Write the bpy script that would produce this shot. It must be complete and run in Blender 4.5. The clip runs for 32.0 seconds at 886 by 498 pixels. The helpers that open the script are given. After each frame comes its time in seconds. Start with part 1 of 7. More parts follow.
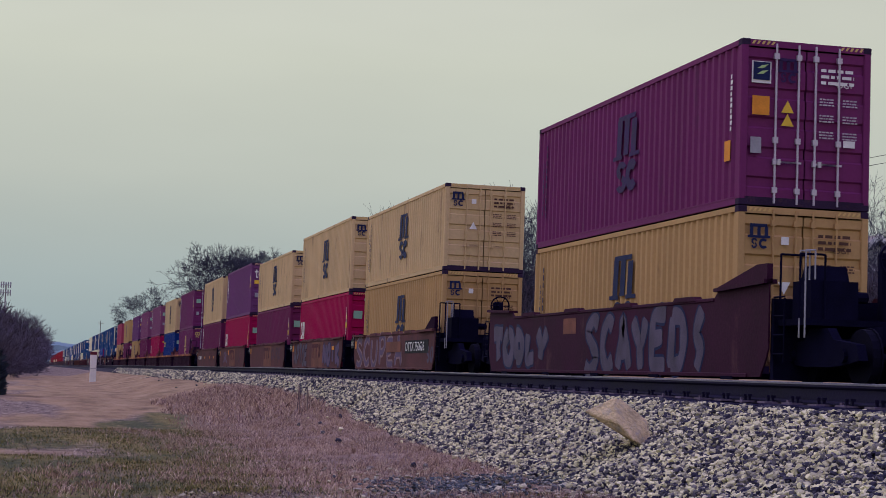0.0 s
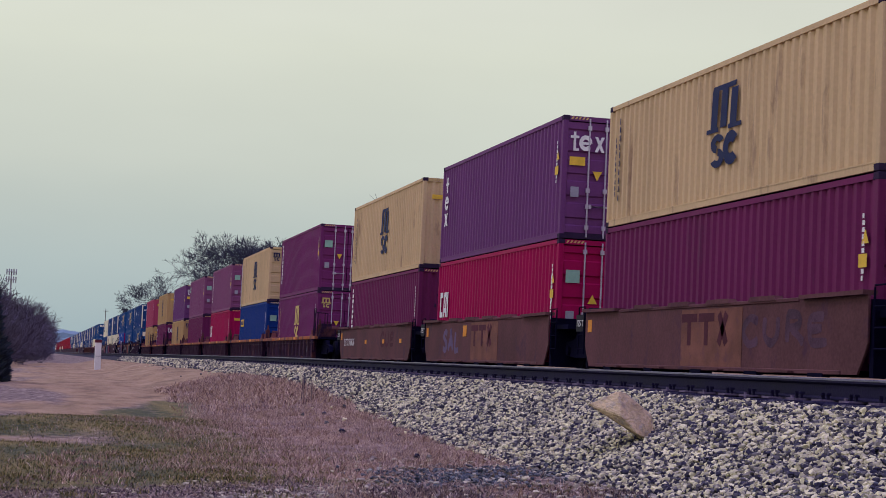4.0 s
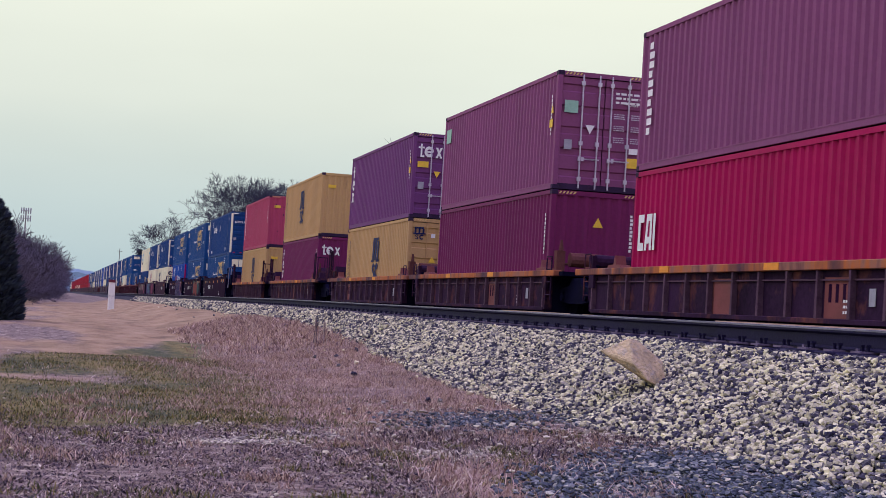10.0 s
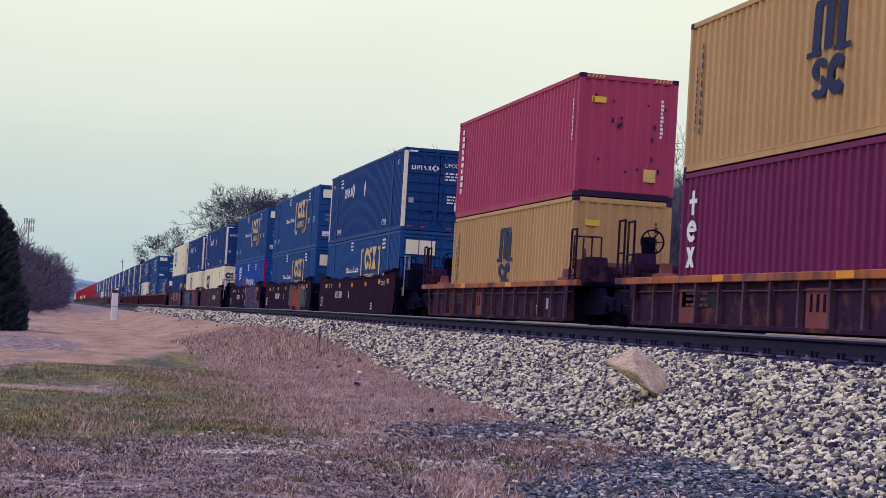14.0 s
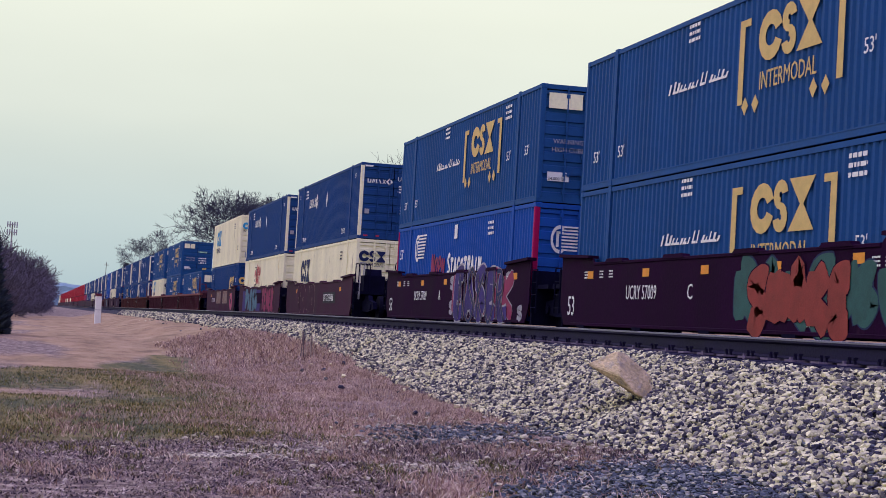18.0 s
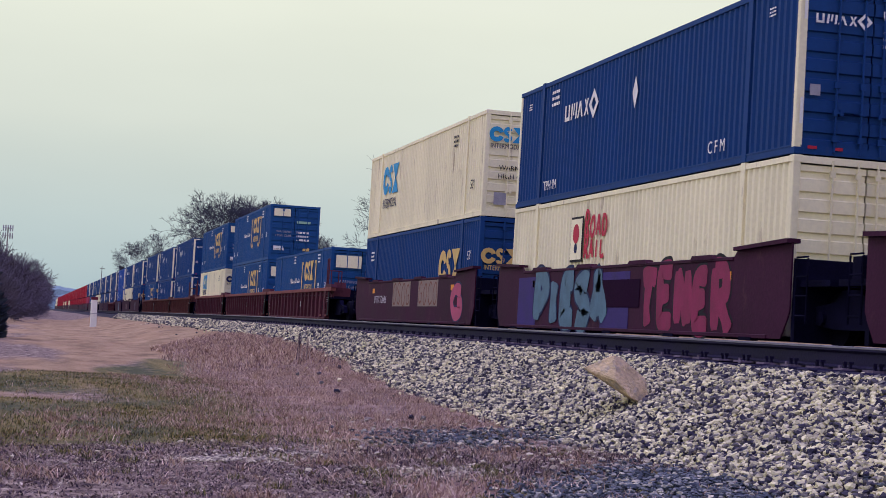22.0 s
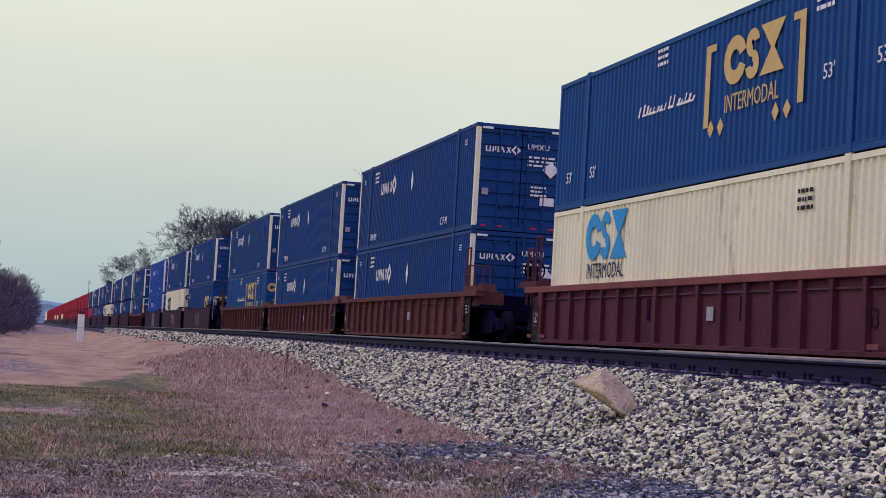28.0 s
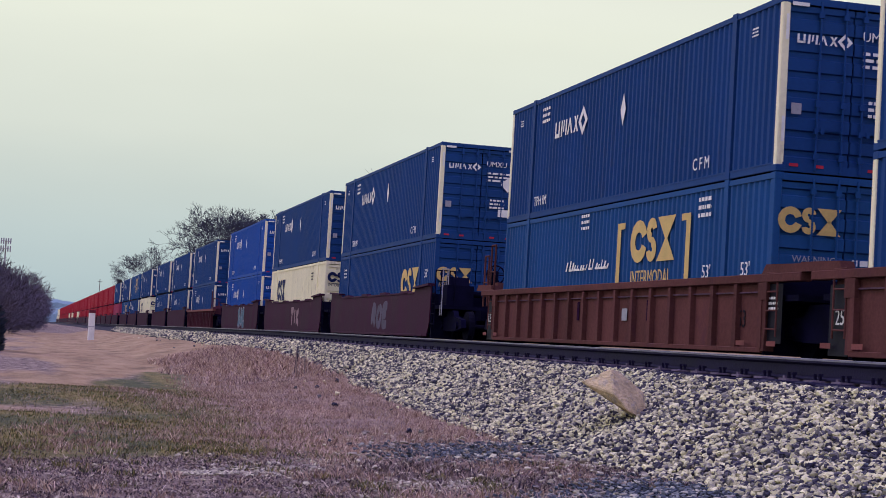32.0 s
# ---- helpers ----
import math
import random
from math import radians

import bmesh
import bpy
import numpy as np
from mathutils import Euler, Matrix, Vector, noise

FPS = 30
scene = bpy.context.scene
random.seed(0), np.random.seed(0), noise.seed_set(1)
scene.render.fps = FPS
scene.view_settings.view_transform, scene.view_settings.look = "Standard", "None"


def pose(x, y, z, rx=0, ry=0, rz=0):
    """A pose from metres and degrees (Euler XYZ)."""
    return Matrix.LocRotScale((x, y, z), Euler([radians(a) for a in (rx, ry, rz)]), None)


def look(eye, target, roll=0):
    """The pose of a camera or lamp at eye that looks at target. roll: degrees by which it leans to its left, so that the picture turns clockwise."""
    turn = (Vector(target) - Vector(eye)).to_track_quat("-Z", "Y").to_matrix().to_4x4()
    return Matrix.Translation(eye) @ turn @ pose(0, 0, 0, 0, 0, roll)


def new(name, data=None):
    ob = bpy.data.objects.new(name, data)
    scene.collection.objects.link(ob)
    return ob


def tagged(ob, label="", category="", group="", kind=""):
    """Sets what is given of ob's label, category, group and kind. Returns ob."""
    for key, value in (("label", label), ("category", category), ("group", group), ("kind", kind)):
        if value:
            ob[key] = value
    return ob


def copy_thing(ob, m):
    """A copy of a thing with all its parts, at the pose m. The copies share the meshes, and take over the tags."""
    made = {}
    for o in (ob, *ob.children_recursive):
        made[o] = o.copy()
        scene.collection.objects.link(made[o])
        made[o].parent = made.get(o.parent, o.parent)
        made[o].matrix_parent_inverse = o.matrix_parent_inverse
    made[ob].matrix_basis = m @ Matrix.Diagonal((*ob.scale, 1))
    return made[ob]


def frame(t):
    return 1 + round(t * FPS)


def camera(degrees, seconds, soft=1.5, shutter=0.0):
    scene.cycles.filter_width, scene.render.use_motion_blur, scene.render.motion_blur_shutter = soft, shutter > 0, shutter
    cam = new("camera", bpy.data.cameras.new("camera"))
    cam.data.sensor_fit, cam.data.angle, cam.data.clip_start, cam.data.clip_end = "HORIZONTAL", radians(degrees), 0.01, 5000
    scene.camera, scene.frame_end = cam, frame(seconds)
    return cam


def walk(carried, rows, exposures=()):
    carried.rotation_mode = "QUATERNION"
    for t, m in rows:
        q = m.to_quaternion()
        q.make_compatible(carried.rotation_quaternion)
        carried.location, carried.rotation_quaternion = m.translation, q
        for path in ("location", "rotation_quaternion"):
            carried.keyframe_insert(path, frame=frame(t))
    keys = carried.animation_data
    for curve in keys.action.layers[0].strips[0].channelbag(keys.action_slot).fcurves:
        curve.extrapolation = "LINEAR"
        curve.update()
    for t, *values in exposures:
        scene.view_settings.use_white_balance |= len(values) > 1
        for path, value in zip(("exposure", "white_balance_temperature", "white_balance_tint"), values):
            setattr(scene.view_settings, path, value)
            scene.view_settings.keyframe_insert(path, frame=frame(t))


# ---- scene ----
CZ = 1.0            # the camera's height over the grass
TX = 12.84          # centre line of the train's track
NX = 7.55           # centre line of the empty track before it
RAIL = CZ + 0.05    # top of the rail

cam = camera(29.09, 32.0, soft=0.65, shutter=0.05)
TURNS = (
    (0, -13.47, 4.23, -2.03), (0.5, -13.45, 4.27, -2.02), (1, -13.42, 4.33, -2.15), (1.5, -13.35, 4.30, -2.22), (2, -13.32, 4.14, -2.48), (2.5, -13.29, 3.99, -2.56),
    (3, -13.37, 4.08, -2.60), (3.5, -13.33, 4.13, -2.57), (5.5, -13.12, 2.56, -3.17), (6, -12.93, 2.33, -3.29), (6.5, -12.99, 2.04, -3.37), (7, -12.93, 1.92, -3.40),
    (7.5, -12.96, 1.93, -3.29), (8, -13.02, 1.98, -3.39), (8.5, -12.92, 2.04, -3.28), (9, -12.90, 2.01, -3.28), (9.5, -12.90, 1.98, -3.31), (10, -12.91, 2.06, -3.44),
    (10.5, -12.96, 2.15, -3.39), (11, -12.95, 2.22, -3.49), (11.5, -12.93, 2.20, -3.48), (12, -12.81, 2.31, -3.45), (12.5, -12.89, 2.28, -3.51), (13, -12.84, 2.27, -3.54),
    (13.5, -12.89, 2.39, -3.45), (14, -12.81, 2.40, -3.41), (14.5, -12.91, 2.48, -3.45), (16.5, -13.15, 2.41, -3.31), (17, -13.23, 2.46, -3.39), (17.5, -13.21, 2.51, -3.37),
    (18, -13.34, 2.53, -3.33), (18.5, -13.24, 2.57, -3.37), (19, -13.22, 2.64, -3.27), (19.5, -13.26, 2.66, -3.38), (20, -13.30, 2.66, -3.36), (20.5, -13.36, 2.67, -3.37),
    (21, -13.32, 2.67, -3.40), (21.5, -13.39, 2.61, -3.42), (22, -13.48, 2.67, -3.39), (22.5, -13.45, 2.75, -3.38), (23, -13.61, 3.01, -3.28), (23.5, -13.72, 3.01, -3.24),
    (24, -13.77, 3.06, -3.22), (24.5, -13.80, 3.08, -2.99), (26.5, -13.66, 3.23, -3.06), (27, -13.72, 3.27, -3.24), (27.5, -13.80, 3.20, -3.26), (28, -13.89, 3.16, -3.31),
    (28.5, -13.95, 3.18, -3.40), (29, -13.95, 3.05, -3.34), (29.5, -13.90, 2.95, -3.45), (30, -13.78, 2.97, -3.47), (30.5, -13.65, 3.05, -3.57), (31, -13.54, 3.09, -3.53),
    (31.5, -13.58, 3.07, -3.47), (32, -13.55, 3.13, -3.46),
)
walk(cam, [(t, pose(0, 0, CZ, 90 + pitch, roll, yaw)) for t, yaw, pitch, roll in TURNS],
     exposures=[(0.0, -0.58), (3.0, -0.53), (6.0, 0.0), (20.0, -0.03), (24.0, -0.22), (28.0, -0.2), (32.0, -0.13)])


# ---- daylight: an overcast sky and a weak, wide sun ----
def make_world():
    w = bpy.data.worlds.new("overcast_sky")
    scene.world = w
    w.use_nodes = True
    nt = w.node_tree
    nt.nodes.clear()
    n, ln = nt.nodes.new, nt.links.new
    out, bg = n("ShaderNodeOutputWorld"), n("ShaderNodeBackground")
    sky = n("ShaderNodeTexSky")
    sky.sky_type, sky.sun_disc = "NISHITA", False
    sky.sun_elevation, sky.sun_rotation = radians(52), radians(-53)
    co, sep = n("ShaderNodeTexCoord"), n("ShaderNodeSeparateXYZ")
    ln(co.outputs["Generated"], sep.inputs[0])
    ramp = n("ShaderNodeValToRGB")
    el = ramp.color_ramp.elements
    el[0].position, el[0].color = 0.0, (0.44, 0.58, 0.64, 1)
    el[1].position, el[1].color = 0.75, (0.82, 0.72, 1.85, 1)
    for pos, col in ((0.05, (0.59, 0.70, 0.70, 1)), (0.11, (0.79, 0.84, 0.75, 1)), (0.18, (0.91, 0.94, 0.80, 1)), (0.30, (0.94, 0.94, 0.86, 1)), (0.46, (0.90, 0.86, 1.28, 1))):
        e = el.new(pos)
        e.color = col
    ln(sep.outputs["Z"], ramp.inputs[0])
    mp, cl = n("ShaderNodeMapping"), n("ShaderNodeTexNoise")
    mp.inputs["Scale"].default_value = (1.0, 1.0, 3.5)
    cl.inputs["Scale"].default_value, cl.inputs["Detail"].default_value = 2.4, 4
    ln(co.outputs["Generated"], mp.inputs[0])
    ln(mp.outputs[0], cl.inputs["Vector"])
    cr = n("ShaderNodeMapRange")
    cr.inputs["From Min"].default_value, cr.inputs["From Max"].default_value = 0.3, 0.7
    cr.inputs["To Min"].default_value, cr.inputs["To Max"].default_value = 0.93, 1.05
    ln(cl.outputs["Fac"], cr.inputs["Value"])
    mul = n("ShaderNodeVectorMath")
    mul.operation = "SCALE"
    ln(ramp.outputs["Color"], mul.inputs[0])
    ln(cr.outputs[0], mul.inputs["Scale"])
    dim = n("ShaderNodeVectorMath")
    dim.operation = "SCALE"
    dim.inputs["Scale"].default_value = 0.10
    ln(sky.outputs["Color"], dim.inputs[0])
    mix = n("ShaderNodeMix")
    mix.data_type = "RGBA"
    mix.inputs["Factor"].default_value = 0.94
    ln(dim.outputs[0], mix.inputs["A"])
    ln(mul.outputs[0], mix.inputs["B"])
    ln(mix.outputs["Result"], bg.inputs["Color"])
    bg.inputs["Strength"].default_value = 1.0
    ln(bg.outputs[0], out.inputs[0])


make_world()
sun = new("sun", bpy.data.lights.new("sun", "SUN"))
sun.data.energy, sun.data.angle, sun.data.color = 0.9, radians(25), (1.0, 0.95, 0.87)
sun.matrix_world = look((-24, 18, 38), (0, 0, 0))


# ---- materials ----
def material(name, rgb, rough=0.6, metal=0.0, vary=0.25, scale=3.0, fine=40.0, bump=0.15, dirt=None, dirt_amount=0.0,
             streak=1.0, spread=0.0, spec=0.14, step=0.02):
    """Painted or natural surface: two scales of variation, dirt in patches or streaks, fine relief."""
    m = bpy.data.materials.new(name)
    m.use_nodes = True
    nt = m.node_tree
    n, ln = nt.nodes.new, nt.links.new
    b = nt.nodes["Principled BSDF"]
    b.inputs["Metallic"].default_value = metal
    b.inputs["Specular IOR Level"].default_value = spec
    co, info = n("ShaderNodeTexCoord"), n("ShaderNodeObjectInfo")
    off = n("ShaderNodeVectorMath")
    off.operation = "MULTIPLY_ADD"
    off.inputs[1].default_value = (1, 1, 1)
    ln(co.outputs["Object"], off.inputs[0])
    rnd = n("ShaderNodeMath")
    rnd.operation = "MULTIPLY"
    rnd.inputs[1].default_value = 37.0
    ln(info.outputs["Random"], rnd.inputs[0])
    ln(rnd.outputs[0], off.inputs[2])
    mp = n("ShaderNodeMapping")
    mp.inputs["Scale"].default_value = (1, 1, 1.0 / streak)
    ln(off.outputs[0], mp.inputs[0])
    big, small = n("ShaderNodeTexNoise"), n("ShaderNodeTexNoise")
    big.inputs["Scale"].default_value, big.inputs["Detail"].default_value = scale, 5
    small.inputs["Scale"].default_value, small.inputs["Detail"].default_value = fine, 3
    ln(mp.outputs[0], big.inputs["Vector"])
    ln(off.outputs[0], small.inputs["Vector"])
    add = n("ShaderNodeMath")
    add.operation = "ADD"
    ln(big.outputs["Fac"], add.inputs[0])
    half = n("ShaderNodeMath")
    half.operation = "MULTIPLY_ADD"
    half.inputs[1].default_value, half.inputs[2].default_value = 0.5, -0.25
    ln(small.outputs["Fac"], half.inputs[0])
    ln(half.outputs[0], add.inputs[1])
    mr = n("ShaderNodeMapRange")
    mr.inputs["From Min"].default_value, mr.inputs["From Max"].default_value = 0.25, 0.75
    mr.inputs["To Min"].default_value, mr.inputs["To Max"].default_value = 1 - vary, 1 + vary
    ln(add.outputs[0], mr.inputs["Value"])
    val = mr.outputs[0]
    if spread:
        sp = n("ShaderNodeMapRange")
        sp.inputs["To Min"].default_value, sp.inputs["To Max"].default_value = 1 - spread, 1 + spread
        geo = n("ShaderNodeNewGeometry")
        mx = n("ShaderNodeMath")
        mx.operation = "ADD"
        fr = n("ShaderNodeMath")
        fr.operation = "FRACT"
        ln(geo.outputs["Random Per Island"], mx.inputs[0])
        ln(info.outputs["Random"], mx.inputs[1])
        ln(mx.outputs[0], fr.inputs[0])
        ln(fr.outputs[0], sp.inputs["Value"])
        m2 = n("ShaderNodeMath")
        m2.operation = "MULTIPLY"
        ln(val, m2.inputs[0])
        ln(sp.outputs[0], m2.inputs[1])
        val = m2.outputs[0]
    sc = n("ShaderNodeVectorMath")
    sc.operation = "SCALE"
    sc.inputs[0].default_value = rgb
    ln(val, sc.inputs["Scale"])
    col = sc.outputs[0]
    if dirt:
        dn = n("ShaderNodeTexNoise")
        dn.inputs["Scale"].default_value, dn.inputs["Detail"].default_value = scale * 2.3, 7
        dn.inputs["Roughness"].default_value = 0.65
        ln(mp.outputs[0], dn.inputs["Vector"])
        dr = n("ShaderNodeMapRange")
        dr.inputs["From Min"].default_value = 0.66 - 0.25 * dirt_amount
        dr.inputs["From Max"].default_value = 0.80 - 0.20 * dirt_amount
        dr.inputs["To Max"].default_value = 0.85
        ln(dn.outputs["Fac"], dr.inputs["Value"])
        mix = n("ShaderNodeMix")
        mix.data_type = "RGBA"
        mix.inputs["B"].default_value = (*dirt, 1)
        ln(dr.outputs[0], mix.inputs["Factor"])
        ln(col, mix.inputs["A"])
        col = mix.outputs["Result"]
    ln(col, b.inputs["Base Color"])
    rr = n("ShaderNodeMapRange")
    rr.inputs["To Min"].default_value, rr.inputs["To Max"].default_value = rough - 0.12, min(1.0, rough + 0.12)
    ln(big.outputs["Fac"], rr.inputs["Value"])
    ln(rr.outputs[0], b.inputs["Roughness"])
    if bump:
        bp = n("ShaderNodeBump")
        bp.inputs["Strength"].default_value, bp.inputs["Distance"].default_value = bump, step
        ln(small.outputs["Fac"], bp.inputs["Height"])
        ln(bp.outputs[0], b.inputs["Normal"])
    return m


RUST = (0.13, 0.055, 0.035)
PAINT = {
    "maroon": (0.175, 0.028, 0.118), "plum": (0.235, 0.070, 0.155), "violet": (0.165, 0.052, 0.160), "oxide": (0.165, 0.020, 0.085), "tan": (0.50, 0.31, 0.13),
    "pale_tan": (0.64, 0.46, 0.235), "crimson": (0.38, 0.004, 0.075), "rose": (0.40, 0.058, 0.115), "sea_blue": (0.006, 0.036, 0.20),
    "navy": (0.011, 0.052, 0.178), "slate": (0.015, 0.075, 0.22), "stack_blue": (0.012, 0.078, 0.34), "cream": (0.90, 0.83, 0.54),
    "red": (0.40, 0.020, 0.040), "sky_blue": (0.012, 0.075, 0.33),
}
MAT = {k: material("paint_" + k, v, 0.60, spec=0.10, vary=0.12, scale=0.8, fine=14, bump=0.05, dirt=(0.22, 0.125, 0.085) if k in ("tan", "pale_tan", "cream") else
                   tuple(0.5 * c + 0.03 for c in v), dirt_amount=0.34 if k == "pale_tan" else 0.22 if k == "cream" else 0.14, streak=4.0) for k, v in PAINT.items()}
# near-black blue: shade under and between the cars is put into this colour
MAT["steel_dark"] = material("grimy_steel_in_shade", (0.005, 0.0045, 0.018), 0.8, spec=0.03, vary=0.4, scale=2.0)
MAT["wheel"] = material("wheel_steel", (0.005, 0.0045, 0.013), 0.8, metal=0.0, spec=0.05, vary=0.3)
MAT["rail"] = material("rail_web_rust", (0.012, 0.009, 0.032), 0.65, spec=0.12, metal=0.1, vary=0.35, scale=1.2)
MAT["rail_head"] = material("rail_head_steel", (0.20, 0.19, 0.23), 0.4, metal=0.6, vary=0.2, scale=2)
MAT["plate_rust"] = material("rusty_tie_plate", (0.16, 0.12, 0.17), 0.7, spec=0.2, vary=0.4, scale=6)
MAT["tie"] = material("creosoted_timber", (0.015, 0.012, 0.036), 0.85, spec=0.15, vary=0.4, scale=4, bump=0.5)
MAT["car_brown"] = material("weathered_brown_steel", (0.130, 0.056, 0.058), 0.65, spec=0.05, vary=0.3, scale=0.8, fine=18, dirt=(0.075, 0.036, 0.062), dirt_amount=0.45, streak=1.3)
MAT["car_dark"] = material("dark_maroon_steel", (0.020, 0.0035, 0.022), 0.65, spec=0.02, vary=0.25, scale=0.8, fine=18, dirt=(0.050, 0.018, 0.038), dirt_amount=0.16, streak=2.0)
MAT["car_plum"] = material("plum_brown_steel", (0.050, 0.013, 0.034), 0.6, spec=0.05, vary=0.3, scale=0.7, fine=18, dirt=(0.105, 0.045, 0.055), dirt_amount=0.22, streak=1.6)
MAT["car_rust"] = material("rusted_rib_steel", (0.032, 0.013, 0.034), 0.75, spec=0.04, vary=0.5, scale=0.55, fine=12, dirt=(0.18, 0.062, 0.042), dirt_amount=0.52, streak=1.2)
MAT["car_orange"] = material("sun_bleached_brown_steel", (0.118, 0.044, 0.040), 0.7, spec=0.05, vary=0.3, scale=0.8, fine=18, dirt=(0.095, 0.036, 0.048), dirt_amount=0.35, streak=1.6)
# dark purple tone of the 40-foot boxes' end sills and castings
MAT["frame_dark"] = material("dark_container_frame", (0.034, 0.018, 0.046), 0.7, spec=0.1, vary=0.3, scale=2.0, dirt=(0.09, 0.04, 0.055), dirt_amount=0.3)
MAT["faded_orange"] = material("faded_orange_panel", (0.21, 0.088, 0.062), 0.7, spec=0.1, vary=0.3, scale=2.0, dirt=(0.14, 0.06, 0.07), dirt_amount=0.5)
# paler than the rusty wall between the ribs
MAT["rib_edge"] = material("paler_rib_steel", (0.095, 0.048, 0.070), 0.7, spec=0.1, vary=0.4, scale=2.0, dirt=(0.05, 0.022, 0.042), dirt_amount=0.5)
MAT["car_red"] = material("red_brown_steel", (0.098, 0.030, 0.042), 0.65, spec=0.05, vary=0.3, scale=0.8, fine=18, dirt=(0.06, 0.022, 0.038), dirt_amount=0.30, streak=2.0)


def sill_material(name, cols):
    """Top sill repainted and rusted in stretches along its length."""
    m = material(name, cols[0][1], 0.7, vary=0.3, scale=1.3)
    nt = m.node_tree
    n, ln = nt.nodes.new, nt.links.new
    co, info, off, mp, t, r = n("ShaderNodeTexCoord"), n("ShaderNodeObjectInfo"), n("ShaderNodeVectorMath"), n("ShaderNodeMapping"), n("ShaderNodeTexNoise"), n("ShaderNodeValToRGB")
    off.operation = "MULTIPLY_ADD"
    off.inputs[1].default_value, off.inputs[2].default_value = (90, 90, 90), (0, 0, 0)
    add = n("ShaderNodeVectorMath")
    ln(info.outputs["Random"], off.inputs[0])
    ln(co.outputs["Object"], add.inputs[0])
    ln(off.outputs[0], add.inputs[1])
    mp.inputs["Scale"].default_value = (0.3, 1.0, 0.3)
    t.inputs["Scale"].default_value, t.inputs["Detail"].default_value, t.inputs["Roughness"].default_value = 0.75, 5, 0.62
    ln(add.outputs[0], mp.inputs[0])
    ln(mp.outputs[0], t.inputs["Vector"])
    e = r.color_ramp.elements
    e[0].position, e[0].color = cols[0][0], (*cols[0][1], 1)
    e[1].position, e[1].color = cols[-1][0], (*cols[-1][1], 1)
    for p, c in cols[1:-1]:
        k = e.new(p)
        k.color = (*c, 1)
    ln(t.outputs["Fac"], r.inputs[0])
    ln(r.outputs["Color"], nt.nodes["Principled BSDF"].inputs["Base Color"])
    return m


MAT["sill"] = sill_material("patchy_worn_sill", ((0.34, (0.050, 0.026, 0.050)), (0.41, (0.16, 0.058, 0.046)), (0.47, (0.25, 0.085, 0.052)), (0.53, (0.46, 0.130, 0.032)), (0.60, (0.30, 0.13, 0.085)), (0.67, (0.13, 0.045, 0.05))))
MAT["sill_red"] = material("worn_red_sill", (0.20, 0.062, 0.055), 0.7, vary=0.3, scale=1.3, dirt=(0.20, 0.09, 0.07), dirt_amount=0.3)
MAT["rod"] = material("galvanised_rod", (0.55, 0.50, 0.55), 0.45, metal=0.4, vary=0.15)
MAT["white"] = material("white_lettering", (0.80, 0.78, 0.72), 0.6, vary=0.12, scale=4)
MAT["mark_navy"] = material("navy_lettering", (0.012, 0.02, 0.075), 0.6, vary=0.15, scale=4)
MAT["mark_gold"] = material("gold_lettering", (0.66, 0.46, 0.16), 0.6, vary=0.12, scale=4)
MAT["mark_yellow"] = material("yellow_sticker", (0.80, 0.52, 0.06), 0.55, vary=0.12, scale=6)
MAT["mark_orange"] = material("orange_plate", (0.78, 0.30, 0.04), 0.55, vary=0.12, scale=6)
MAT["mark_blue"] = material("light_blue_lettering", (0.03, 0.30, 0.55), 0.6, vary=0.12, scale=4)
MAT["mark_red"] = material("red_lettering", (0.50, 0.03, 0.06), 0.6, vary=0.12, scale=4)
MAT["mark_green"] = material("green_sticker", (0.30, 0.50, 0.36), 0.6, vary=0.12, scale=6)
MAT["mark_pale"] = material("worn_white_lettering", (0.50, 0.44, 0.47), 0.6, vary=0.3, scale=5)
MAT["mark_brown"] = material("brown_lettering", (0.10, 0.050, 0.035), 0.6, vary=0.2, scale=4)
MAT["mark_leaf"] = material("pale_green_print", (0.45, 0.62, 0.25), 0.6, vary=0.1, scale=6)
MAT["mark_grey"] = material("grey_sticker", (0.35, 0.34, 0.36), 0.6, vary=0.15, scale=6)
MAT["mark_black"] = material("black_lettering", (0.012, 0.011, 0.018), 0.6, vary=0.15, scale=4)
MAT["ghost_navy"] = material("faded_navy_lettering", (0.040, 0.018, 0.085), 0.6, vary=0.3, scale=3)


# ---- mesh helpers ----
def mesh_of(name, verts, faces):
    me = bpy.data.meshes.new(name)
    me.from_pydata(verts, [], faces)
    me.update()
    return me


BOX_F = ((0, 3, 2, 1), (4, 5, 6, 7), (0, 1, 5, 4), (1, 2, 6, 5), (2, 3, 7, 6), (3, 0, 4, 7))


def boxes(*bs):
    """One mesh's vertices and faces from boxes (x0, x1, y0, y1, z0, z1)."""
    vs, fs = [], []
    for x0, x1, y0, y1, z0, z1 in bs:
        k = len(vs)
        vs += [(x0, y0, z0), (x1, y0, z0), (x1, y1, z0), (x0, y1, z0), (x0, y0, z1), (x1, y0, z1), (x1, y1, z1), (x0, y1, z1)]
        fs += [tuple(k + i for i in f) for f in BOX_F]
    return vs, fs


def bevelled(name, b, r=0.012):
    """A box with chamfered edges."""
    bm = bmesh.new()
    vs, fs = boxes(b)
    vv = [bm.verts.new(v) for v in vs]
    for f in fs:
        bm.faces.new([vv[i] for i in f])
    bmesh.ops.bevel(bm, geom=list(bm.edges), offset=r, segments=1, affect="EDGES")
    me = bpy.data.meshes.new(name)
    bm.to_mesh(me)
    bm.free()
    return me


